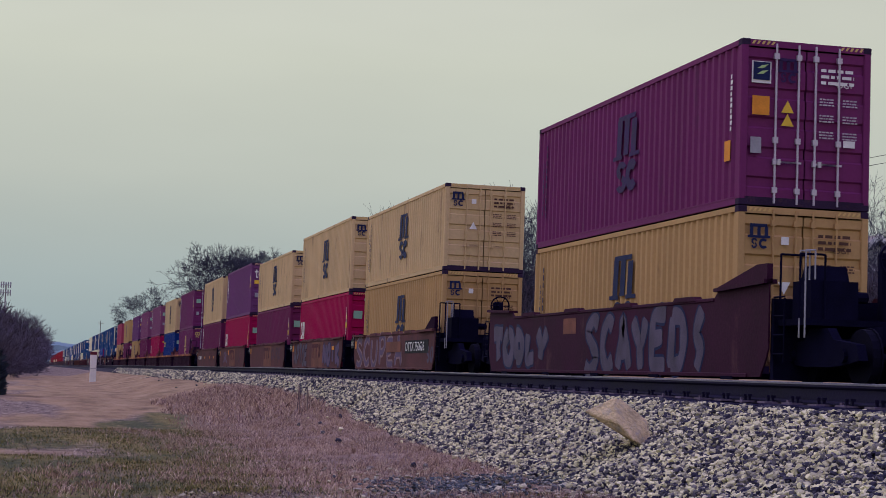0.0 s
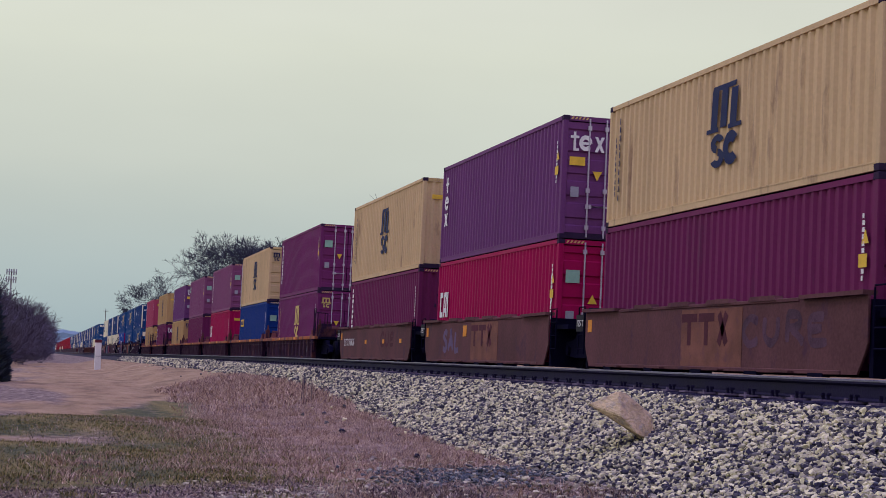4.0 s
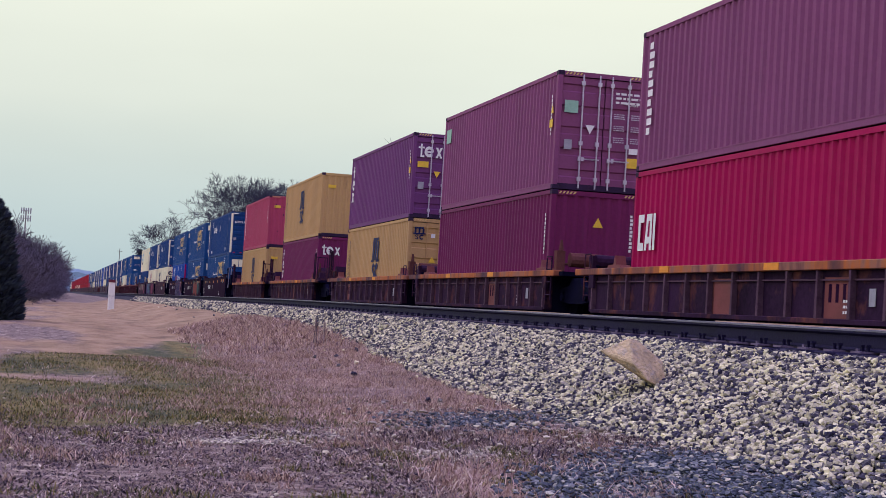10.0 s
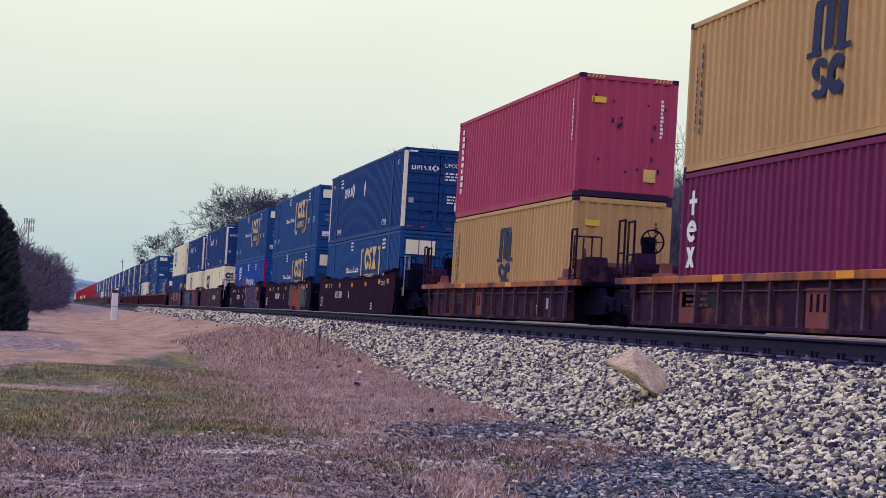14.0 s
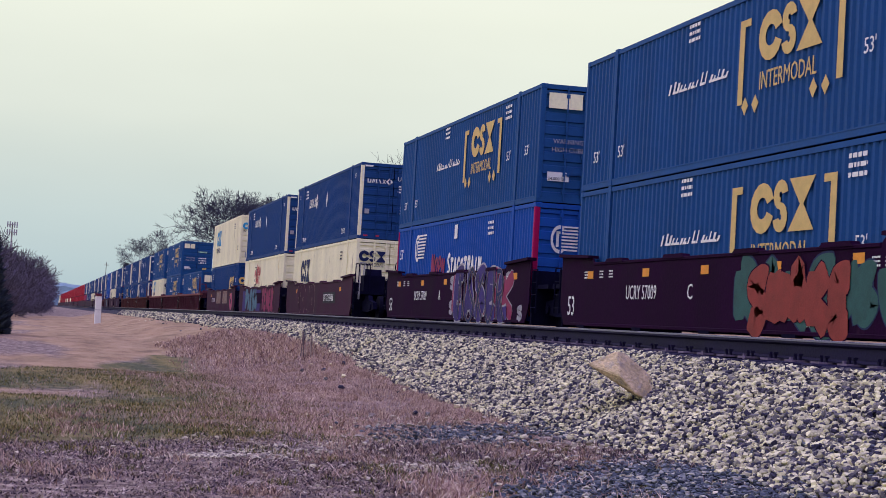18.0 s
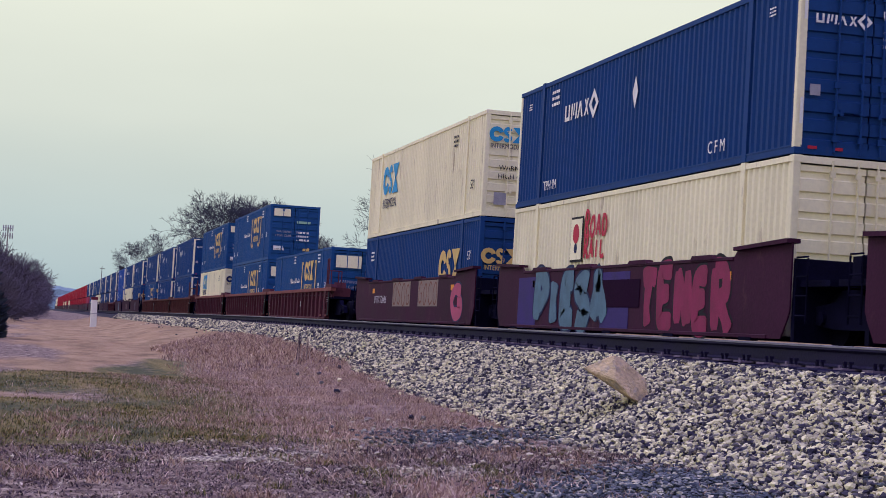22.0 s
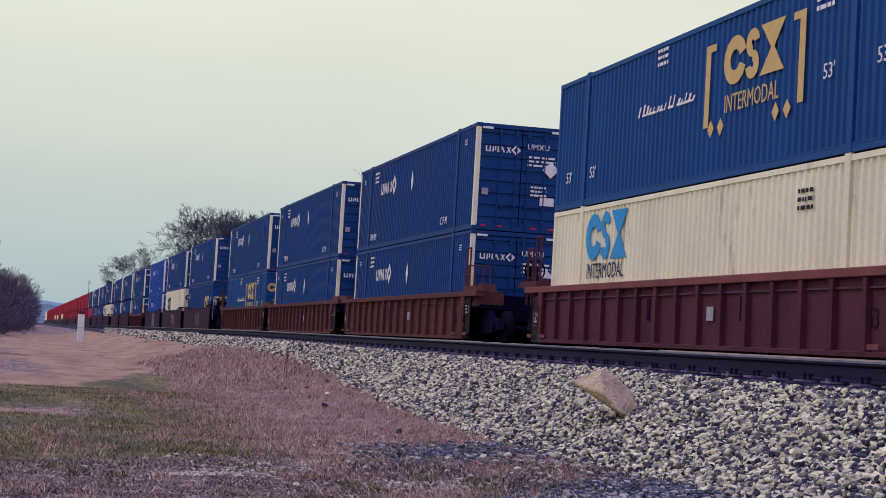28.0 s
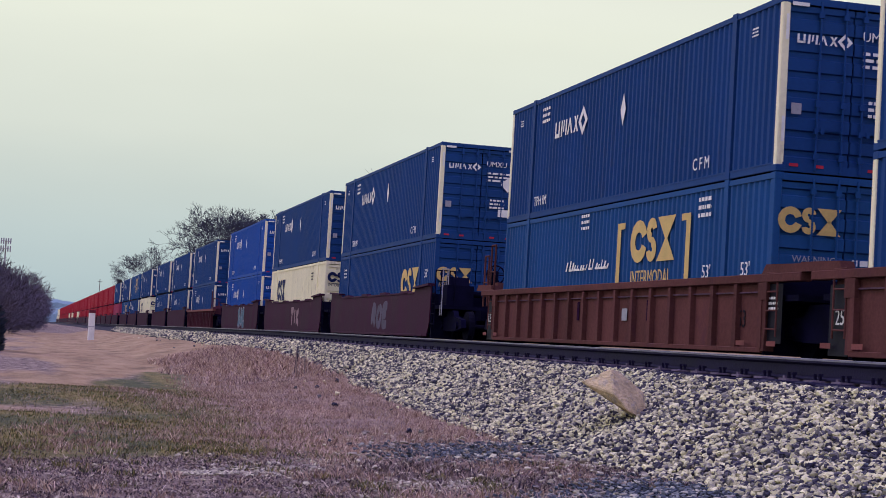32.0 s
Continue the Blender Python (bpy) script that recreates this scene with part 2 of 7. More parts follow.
def prism(poly, x0, x1):
    """A polygon in (y, z), run from x0 to x1."""
    n = len(poly)
    vs = [(x0, y, z) for y, z in poly] + [(x1, y, z) for y, z in poly]
    fs = [tuple(range(n)), tuple(range(2 * n - 1, n - 1, -1))]
    fs += [(i, i + n, (i + 1) % n + n, (i + 1) % n) for i in range(n)]
    return vs, fs


def tube(a, b, ra, rb, sides=8, caps=True):
    a, b = Vector(a), Vector(b)
    q = (b - a).to_track_quat("Z", "Y")
    vs = []
    for c, r in ((a, ra), (b, rb)):
        for i in range(sides):
            w = 2 * math.pi * i / sides
            vs.append(tuple(c + q @ Vector((r * math.cos(w), r * math.sin(w), 0))))
    fs = [(i, (i + 1) % sides, (i + 1) % sides + sides, i + sides) for i in range(sides)]
    if caps:
        fs += [tuple(range(sides))[::-1], tuple(range(sides, 2 * sides))]
    return vs, fs


def join(*shapes):
    vs, fs = [], []
    for v, f in shapes:
        k = len(vs)
        vs += v
        fs += [tuple(k + i for i in g) for g in f]
    return vs, fs


CACHE = {}


def cached(key, make):
    """A mesh that alike pieces share; make gives vertices and faces, or a mesh."""
    if key not in CACHE:
        r = make()
        CACHE[key] = r if isinstance(r, bpy.types.Mesh) else mesh_of(str(key[0]), *r)
        CACHE[key].materials.append(None)
    return CACHE[key]


def piece(name, mesh, mat, parent=None, at=(0, 0, 0), label="", turn=None):
    ob = new(name, mesh)
    if not mesh.materials:
        mesh.materials.append(None)
    ob.material_slots[0].link = "OBJECT"
    ob.material_slots[0].material = MAT[mat] if isinstance(mat, str) else mat
    ob.parent = parent
    ob.location = at
    if turn:
        ob.rotation_euler = turn
    if label:
        ob["label"] = label
    return ob


def solid(name, shape, mat, parent=None, at=(0, 0, 0), label=""):
    return piece(name, mesh_of(name, *shape), mat, parent, at, label)


TEXT = {}


def lettering(name, words, size, mat, parent, at, turn, label="", stretch=1.0):
    """Painted words as a thin mesh, in the built-in font."""
    if words not in TEXT:
        cu = bpy.data.curves.new("words", "FONT")
        cu.body, cu.size, cu.resolution_u, cu.extrude = words, 1.0, 2, 0.002
        tmp = bpy.data.objects.new("words", cu)
        TEXT[words] = bpy.data.meshes.new_from_object(tmp)
        TEXT[words].materials.clear()
        TEXT[words].materials.append(None)
        bpy.data.objects.remove(tmp)
    ob = piece(name, TEXT[words], mat, parent, at, label, turn)
    ob.scale = (size * stretch, size, 1)
    return ob


SIDE = (radians(90), 0, radians(-90))     # lettering that reads on the side towards the field
END = (radians(90), 0, 0)                 # lettering that reads on the end towards the front


# ---- containers: y runs along the train from the leading end, z up from the container's foot ----
def corrugated(length, height, pitch, depth, axis):
    """A pressed steel wall with trapezoid ribs; axis 0: a side (outside towards -x), 1: an end (outside towards -y)."""
    pts, n = [], max(1, round(length / pitch))
    p = length / n
    for i in range(n):
        pts += [(i * p, 0.0), (i * p + 0.28 * p, 0.0), (i * p + 0.5 * p, depth), (i * p + 0.78 * p, depth)]
    pts.append((length, 0.0))
    vs, fs = [], []
    for z in (0.0, height):
        vs += [((d, a, z) if axis == 0 else (-a, d, z)) for a, d in pts]
    m = len(pts)
    for i in range(m - 1):
        fs.append((i + 1, i, i + m, i + m + 1))
    return vs, fs


def ribbed_door(width, height, ribs):
    """A door leaf with pressed cross channels, outside towards -y."""
    zs = [0.0]
    step = height / ribs
    pts = [(0.0, 0.0)]
    for i in range(ribs):
        z = i * step
        pts += [(z + 0.30 * step, 0.0), (z + 0.36 * step, 0.035), (z + 0.64 * step, 0.035), (z + 0.70 * step, 0.0)]
    pts.append((height, 0.0))
    vs, fs = [], []
    for x in (0.0, width):
        vs += [(x, d, z) for z, d in pts]
    m = len(pts)
    for i in range(m - 1):
        fs.append((i, i + m, i + m + 1, i + 1))
    b, g = boxes((0, width, 0.04, 0.07, 0, height))
    return join((vs, fs), (b, g))


def hazard():
    """Slanted warning bars on the top rail of an end."""
    vs, fs = [], []
    for i in range(5):
        x = 0.09 * i
        k = len(vs)
        vs += [(x, 0, 0.015), (x + 0.045, 0, 0.015), (x + 0.085, 0, 0.075), (x + 0.04, 0, 0.075)]
        fs.append((k, k + 1, k + 2, k + 3))
    return vs, fs


def flat_end(polys):
    """Flat shapes on an end, from (x, z) outlines."""
    vs, fs = [], []
    for p in polys:
        k = len(vs)
        vs += [(x, 0, z) for x, z in p]
        fs.append(tuple(range(k, k + len(p))))
    return vs, fs


def flat_side(polys):
    """Flat shapes on the side, from (a, z) outlines, a growing as one reads."""
    vs, fs = [], []
    for p in polys:
        k = len(vs)
        vs += [(0, -a, z) for a, z in p]
        fs.append(tuple(range(k, k + len(p))))
    return vs, fs


def rect(a0, a1, z0, z1, lean=0.0):
    return [(a0, z0), (a1, z0), (a1 + lean, z1), (a0 + lean, z1)]


def ring(cx, cz, r0, r1, w0, w1, n=14, tall=1.0):
    """A bent band as quads, from angle w0 to w1 in degrees."""
    ps = []
    for i in range(n):
        u, v = radians(w0 + (w1 - w0) * i / n), radians(w0 + (w1 - w0) * (i + 1) / n)
        ps.append([(cx + r * math.cos(w), cz + tall * r * math.sin(w)) for r, w in ((r0, u), (r1, u), (r1, v), (r0, v))])
    return ps


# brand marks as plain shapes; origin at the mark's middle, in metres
def shape_tall():      # tall combed mark over two hooks
    return ([rect(-0.54, -0.29, -0.05, 0.98, 0.05), rect(-0.17, 0.08, -0.05, 0.98, 0.05), rect(0.20, 0.45, -0.05, 0.94, 0.05), rect(-0.49, 0.40, 0.98, 1.12, 0.04),
             rect(-0.70, -0.24, -0.14, -0.02), rect(0.14, 0.64, -0.14, -0.02)]
            + ring(-0.25, -0.47, 0.07, 0.26, 20, 260) + ring(-0.25, -0.87, 0.07, 0.26, -160, 80)
            + ring(0.27, -0.67, 0.10, 0.30, 40, 320, tall=1.55))


def shape_small():     # the same mark in its door size
    return ([rect(-0.24, -0.15, 0.02, 0.24), rect(-0.05, 0.04, 0.02, 0.24), rect(0.14, 0.23, 0.02, 0.24), rect(-0.24, 0.20, 0.22, 0.30),
             rect(-0.29, 0.29, -0.04, 0.02)] + ring(-0.12, -0.12, 0.03, 0.075, 0, 260, 8) + ring(-0.12, -0.22, 0.03, 0.075, -180, 80, 8)
            + ring(0.12, -0.17, 0.06, 0.125, 45, 315, 10))


def shape_blocks():    # heavy ring, two stacked slabs and an hourglass, over a thin line
    return (ring(-0.78, 0.10, 0.22, 0.52, 20, 340, 14) + ring(0.0, 0.33, 0.06, 0.30, 10, 270, 10) + ring(0.0, -0.12, 0.06, 0.30, -170, 90, 10)
            + [[(0.34, 0.62), (0.86, 0.02), (1.36, 0.62)], [(0.34, -0.42), (1.36, -0.42), (0.86, 0.18)]])


def shape_brackets():
    ps = []
    for s in (-1, 1):
        ps += [rect(s * 1.95 - 0.11, s * 1.95 + 0.11, -1.25, 1.05)]
        ps += [rect(*sorted((s * 1.95, s * 1.60)), 0.85, 1.05)]
    return ps


def shape_dots():
    ps = []
    for a in (-1.75, -1.30, 1.05, 1.50):
        ps += [[(a - 0.15, -1.45), (a, -1.68), (a + 0.15, -1.45), (a, -1.22)]]
    return ps


def shape_side_script():   # slanting line of worn script
    rnd = random.Random(5)
    ps, a = [], -5.4
    while a < -2.5:
        w = rnd.uniform(0.05, 0.11)
        h = rnd.uniform(0.12, 0.30)
        ps += [rect(a, a + w, -0.32, -0.32 + h, 0.10)]
        if rnd.random() < 0.6:
            ps += [rect(a, a + 0.2, -0.32, -0.26, 0.0)]
        a += rnd.uniform(0.14, 0.24)
    return ps


def shape_diamond_word():  # four letter-like strokes and a framed diamond
    ps = [rect(-1.0, -0.90, -0.18, 0.2), rect(-0.72, -0.62, -0.18, 0.2), rect(-1.0, -0.62, -0.2, -0.1),
          rect(-0.52, -0.42, -0.2, 0.2, 0.04), rect(-0.34, -0.26, -0.1, 0.2, 0.04), rect(-0.16, -0.06, -0.2, 0.2, 0.04),
          rect(0.0, 0.10, -0.2, 0.2, 0.16), rect(0.32, 0.42, -0.2, 0.2, -0.16), rect(0.52, 0.62, -0.2, 0.2, 0.24), rect(0.78, 0.88, -0.2, 0.2, -0.24)]
    for i in range(4):
        w0, w1 = radians(90 * i), radians(90 * i + 90)
        ps.append([(1.24 + r * math.cos(w), 0.02 + r * math.sin(w)) for r, w in ((0.17, w0), (0.36, w0), (0.36, w1), (0.17, w1))])
    return ps


def shape_diamond():
    return [[(-0.16, 0), (0, -0.34), (0.16, 0), (0, 0.34)]]


def shape_three():     # three short letter-like blocks
    return [rect(-0.40, -0.32, -0.26, 0.34), rect(-0.50, -0.22, 0.14, 0.22), rect(-0.36, -0.22, -0.26, -0.18), rect(-0.16, 0.17, -0.05, 0.03)] + \
        ring(0.0, 0.0, 0.10, 0.22, 0, 320, 10, 1.15) + [rect(0.30, 0.40, -0.26, 0.22, 0.22), rect(0.52, 0.62, -0.26, 0.22, -0.22)]


def shape_hook():      # three heavy letter-like blocks
    return [rect(-0.52, -0.38, -0.32, 0.32), rect(-0.38, -0.16, -0.32, -0.18), rect(-0.38, -0.16, 0.18, 0.32), rect(-0.10, 0.03, -0.32, 0.32, 0.10), rect(0.03, 0.22, -0.20, -0.08),
            rect(0.06, 0.22, 0.20, 0.32), rect(0.20, 0.33, -0.32, 0.32), rect(0.40, 0.53, -0.32, 0.32)]


def shape_stack():     # the three short blocks one under another
    return [rect(-0.05, 0.07, 0.34, 0.92), rect(-0.16, 0.18, 0.62, 0.72), rect(-0.14, 0.16, -0.06, 0.03), rect(-0.20, -0.06, -0.90, -0.42, 0.24), rect(0.04, 0.18, -0.90, -0.42, -0.24)] + ring(0.0, -0.04, 0.10, 0.22, 0, 320, 10, 1.2)


def shape_globe():
    return ring(-0.1, 0.0, 0.34, 0.46, 60, 300, 14, 1.5) + [rect(-0.02, 1.1 + 0.05 * i, -0.55 + 0.16 * i, -0.47 + 0.16 * i) for i in range(8)] + \
        [rect(-0.28, -0.14, -0.38, 0.38), rect(-0.28, 0.08, 0.26, 0.38)]


def shape_column():    # small stacked characters beside the post
    return [rect(-0.07, 0.07 if i % 3 else 0.03, 0.75 - 0.17 * i, 0.87 - 0.17 * i) for i in range(10)]


def shape_triangle():
    return [[(-0.13, -0.11), (0.13, -0.11), (0.0, 0.13)]]


def shape_tri_down():
    return [[(0.0, -0.13), (0.13, 0.11), (-0.13, 0.11)]]


def shape_small_lines(rows=3, w=0.5):
    rnd = random.Random(rows)
    ps = []
    for i in range(rows):
        a = 0.0
        while a < w:
            b = a + rnd.uniform(0.05, 0.16)
            ps.append(rect(a, min(b, w), -0.12 * i, -0.12 * i + 0.06))
            a = b + 0.03
    return ps


SHAPES = {"tall": shape_tall, "small": shape_small, "blocks": shape_blocks, "brackets": shape_brackets, "dots": shape_dots,
          "side_script": shape_side_script, "diamond_word": shape_diamond_word, "diamond": shape_diamond, "three": shape_three, "hook": shape_hook, "stack":
          shape_stack, "globe": shape_globe, "column": shape_column, "triangle": shape_triangle, "tri_down": shape_tri_down,
          "small_lines": shape_small_lines}


def mark(kind, where, mat, parent, a, z, scale=1.0, name="painted_mark", width=2.44):
    """A painted shape on the side (a metres back from the leading end) or on the end (a metres from its left edge)."""
    me = cached((kind, where), lambda: (flat_side if where == "side" else flat_end)(SHAPES[kind]()))
    at = (-width / 2 - 0.006, a, z) if where == "side" else (-width / 2 + a, -0.012, z)
    ob = piece(name, me, mat, parent, at)
    ob.scale = (1, scale, scale) if not isinstance(scale, tuple) else (1, *scale)
    if where == "end":
        ob.scale = (ob.scale[1], 1, ob.scale[2])
    if kind in ("small_lines", "column", "side_script"):
        ob["kind"] = "stuff"
    return ob


def plate(where, mat, parent, a, z, w, h, width=2.44, name="sticker", text="", ink="mark_black"):
    """A flat sticker or panel, with its words if it has any."""
    if where == "side":
        me = cached((name, "s", w, h), lambda: boxes((-0.004, 0, -w / 2, w / 2, -h / 2, h / 2)))
        ob = piece(name, me, mat, parent, (-width / 2 - 0.004, a, z))
    else:
        me = cached((name, "e", w, h), lambda: boxes((-w / 2, w / 2, -0.004, 0, -h / 2, h / 2)))
        ob = piece(name, me, mat, parent, (-width / 2 + a, -0.012, z))
    return ob


COLOUR_WORDS = {"maroon": "maroon", "plum": "plum-purple", "violet": "violet-purple", "oxide": "dark oxide-red", "tan": "tan", "pale_tan": "pale tan", "crimson": "crimson red", "rose": "faded rose-red",
                "sea_blue": "deep blue", "navy": "navy blue", "slate": "slate blue", "stack_blue": "bright blue", "cream": "cream white", "red": "red", "sky_blue": "bright blue"}


def container(colour, long=False, low=False, doors=True, where="on top of another", simple=False, group="containers on the train", post=None, rods=True):
    """A steel box container with walls, rails, posts, castings, doors and lock rods as parts."""
    L, W, H = (16.154, 2.59, 2.896) if long else (12.192, 2.438, 2.591 if low else 2.896)
    key = (L, H)
    ob = new("shipping_container")
    size = "53-foot" if long else "40-foot"
    tagged(ob, f"{COLOUR_WORDS[colour]} steel {size} container {where}, " + ("doors shown" if doors else "plain end"), "shipping container", group)
    w, post = W / 2, post or colour
    pitch, depth = (0.235, 0.038) if long else (0.29, 0.044)
    side = cached(("side_panel", *key), lambda: corrugated(L - 0.24, H - 0.24, pitch, depth, 0))
    piece("side_panel", side, colour, ob, (-w + 0.012, 0.12, 0.14))
    o = piece("side_panel", side, colour, ob, (w - 0.012, L - 0.12, 0.14), turn=(0, 0, math.pi))
    back = cached(("end_panel", *key), lambda: corrugated(W - 0.2, H - 0.24, 0.27, 0.04, 1))
    piece("end_panel", back, colour, ob, (-w + 0.1, L - 0.012, 0.14), turn=(0, 0, math.pi))
    piece("roof", cached(("roof", *key), lambda: boxes((-w + 0.05, w - 0.05, 0.05, L - 0.05, H - 0.06, H - 0.025))), colour, ob)
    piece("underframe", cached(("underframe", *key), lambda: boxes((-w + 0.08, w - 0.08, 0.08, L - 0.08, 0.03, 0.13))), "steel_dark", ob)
    tr = cached(("top_rail", *key), lambda: boxes((0, 0.06, 0.12, L - 0.12, H - 0.105, H - 0.012)))
    br = cached(("bottom_rail", *key), lambda: join(boxes((0, 0.05, 0.12, L - 0.12, 0.015, 0.145)), boxes((-0.006, 0.05, 0.12, L - 0.12, 0.125, 0.15))))
    hd = cached(("header", *key), lambda: boxes((-w + 0.1, w - 0.1, 0, 0.06, H - 0.125, H - 0.01)))
    sl = cached(("end_sill", *key), lambda: boxes((-w + 0.1, w - 0.1, 0, 0.06, 0.01, 0.15)))
    po = cached(("corner_post", H), lambda: bevelled("corner_post", (0, 0.13, 0, 0.13, 0.10, H - 0.10), 0.015))
    ca = cached(("corner_casting",), lambda: bevelled("corner_casting", (0, 0.165, 0, 0.18, 0, 0.12), 0.012))
    for s, x in ((0, -w), (1, w - 0.06)) if not simple else ():
        piece("top_rail", tr, colour, ob, (x + (-0.0 if s == 0 else 0.0), 0, 0))
        piece("bottom_rail", br, colour, ob, (-w if s == 0 else w - 0.05, 0, 0))
    for y in (0, L - 0.06) if not simple else ():
        piece("header", hd, colour, ob, (0, y, 0))
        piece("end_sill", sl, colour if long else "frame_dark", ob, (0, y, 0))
    for x in (-w, w - 0.13) if not simple else (-w,):
        for y in (0, L - 0.13):
            piece("corner_post", po, post, ob, (x, y, 0))
    if not simple:
        for x in (-w - 0.003, w - 0.162):
            for y in (-0.003, L - 0.177):
                for z in (0, H - 0.12):
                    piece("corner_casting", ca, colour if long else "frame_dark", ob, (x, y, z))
    if long:   # lifting posts at the 40-foot places
        lp = cached(("lifting_post", H), lambda: boxes((-0.014, 0.05, -0.09, 0.09, 0.02, H + 0.015)))
        for y in (1.98, L - 1.98):
            piece("lifting_post", lp, colour, ob, (-w, y, 0))
            piece("lifting_post", lp, colour, ob, (w - 0.036, y, 0))
    if doors:
        dw = W / 2 - 0.14
        leaf = cached(("door_leaf", *key), lambda: ribbed_door(dw, H - 0.30, 5 if not long else 8))
        rod = cached(("lock_rod", H), lambda: join(tube((0, 0, 0.05), (0, 0, H - 0.06), 0.021, 0.021, 7), boxes(*[(-0.045, 0.045, -0.025, 0.03, z - 0.05, z + 0.05) for z in (0.28, 1.15, H - 0.28)])))
        grip = cached(("door_handle",), lambda: join(boxes((-0.02, 0.42, -0.035, -0.015, -0.015, 0.015)), boxes((-0.03, 0.03, -0.045, 0.0, -0.05, 0.05))))
        for i, x in enumerate((-w + 0.125, 0.015)):
            d = piece("door_leaf", leaf, colour, ob, (x, 0.03, 0.15))
            if simple:
                continue
            for f in ((0.48, 0.87) if i == 0 else (0.14, 0.55)):
                r = piece("lock_rod", rod, "rod" if rods and "tan" not in colour else colour, d, (f * dw, -0.035, -0.15))
                piece("door_handle", grip, "rod" if rods and "tan" not in colour else colour, d, (f * dw - (0.36 if f > 0.5 else 0.02), -0.03, 0.62 if not long else 0.55))
    else:
        piece("end_panel", back, colour, ob, (w - 0.1, 0.012, 0.14))
    if not simple and not long:
        hz = cached(("warning_stripe",), hazard)
        for x in (-w + 0.17, w - 0.60):
            piece("warning_stripe", hz, "mark_gold", ob, (x, -0.006, H - 0.105))
    return ob, W, H, L


# ---- well cars: y runs from the leading end of the unit's containers, z up from the rail ----
def truck(parent, y):
    """A two-axle truck under the joint of two units."""
    t = piece("truck", cached(("truck",), lambda: join(
        prism([(-1.35, 0.38), (-1.25, 0.62), (-0.5, 0.70), (-0.3, 0.88), (0.3, 0.88), (0.5, 0.70), (1.25, 0.62), (1.35, 0.38), (0.95, 0.32), (0.45, 0.28), (-0.45, 0.28), (-0.95, 0.32)], -1.07, -0.92),
        prism([(-1.35, 0.38), (-1.25, 0.62), (-0.5, 0.70), (-0.3, 0.88), (0.3, 0.88), (0.5, 0.70), (1.25, 0.62), (1.35, 0.38), (0.95, 0.32), (0.45, 0.28), (-0.45, 0.28), (-0.95, 0.32)], 0.92, 1.07),
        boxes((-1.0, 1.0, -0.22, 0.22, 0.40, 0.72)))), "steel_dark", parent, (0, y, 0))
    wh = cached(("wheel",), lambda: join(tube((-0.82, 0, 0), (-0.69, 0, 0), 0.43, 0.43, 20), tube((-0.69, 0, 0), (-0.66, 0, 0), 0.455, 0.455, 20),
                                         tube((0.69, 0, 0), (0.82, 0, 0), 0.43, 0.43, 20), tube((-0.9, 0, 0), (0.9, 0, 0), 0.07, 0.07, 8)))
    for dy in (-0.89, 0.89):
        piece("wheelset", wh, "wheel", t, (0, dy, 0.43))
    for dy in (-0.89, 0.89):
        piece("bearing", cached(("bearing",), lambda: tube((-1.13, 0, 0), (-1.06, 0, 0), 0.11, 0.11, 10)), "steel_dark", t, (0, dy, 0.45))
    return t


def brake_wheel(parent, x, y, z, mat):
    ps = []
    for i in range(16):
        a, b = 2 * math.pi * i / 16, 2 * math.pi * (i + 1) / 16
        ps.append(tube((0.27 * math.cos(a), 0, 0.27 * math.sin(a)), (0.27 * math.cos(b), 0, 0.27 * math.sin(b)), 0.022, 0.022, 6, False))
    for i in range(6):
        a = math.pi * i / 3
        ps.append(tube((0, 0, 0), (0.27 * math.cos(a), 0, 0.27 * math.sin(a)), 0.014, 0.014, 5, False))
    ps.append(tube((0, -0.03, 0), (0, 0.15, 0), 0.05, 0.05, 8))
    return piece("hand_brake_wheel", cached(("brake_wheel",), lambda: join(*ps)), mat, parent, (x, y, z))


def railing(parent, y, z, mat, h=0.75):
    """A grab rail: two posts and a top bar."""
    me = cached(("grab_rail", h), lambda: join(tube((0, 0, 0), (0, 0, h), 0.02, 0.02, 6), tube((0.42, 0, 0), (0.42, 0, h), 0.02, 0.02, 6), tube((0, 0, h), (0.42, 0, h), 0.02, 0.02, 6)))
    return piece("grab_rail", me, mat, parent, (-1.42, y, z))


def ladder(parent, y, z0, z1, mat):
    me = cached(("ladder", round(z1 - z0, 2)), lambda: join(tube((0, -0.2, 0), (0, -0.2, z1 - z0), 0.018, 0.018, 6), tube((0, 0.2, 0), (0, 0.2, z1 - z0), 0.018, 0.018, 6),
                                                     *[tube((0, -0.2, 0.12 + 0.3 * i), (0, 0.2, 0.12 + 0.3 * i), 0.015, 0.015, 6) for i in range(int((z1 - z0 - 0.1) / 0.3) + 1)]))
    return piece("ladder", me, mat, parent, (-1.46, y, z0))


LABELS = {"smooth40": "weathered brown smooth-sided well car with graffiti on its side", "ribbed40": "rusty rib-sided well car with a worn yellow top sill",
          "dark53": "dark maroon smooth-sided well car with white lettering", "plum53": "plum-brown smooth-sided well car with faded graffiti", "ribbed53": "red-brown rib-sided well car with end platforms"}


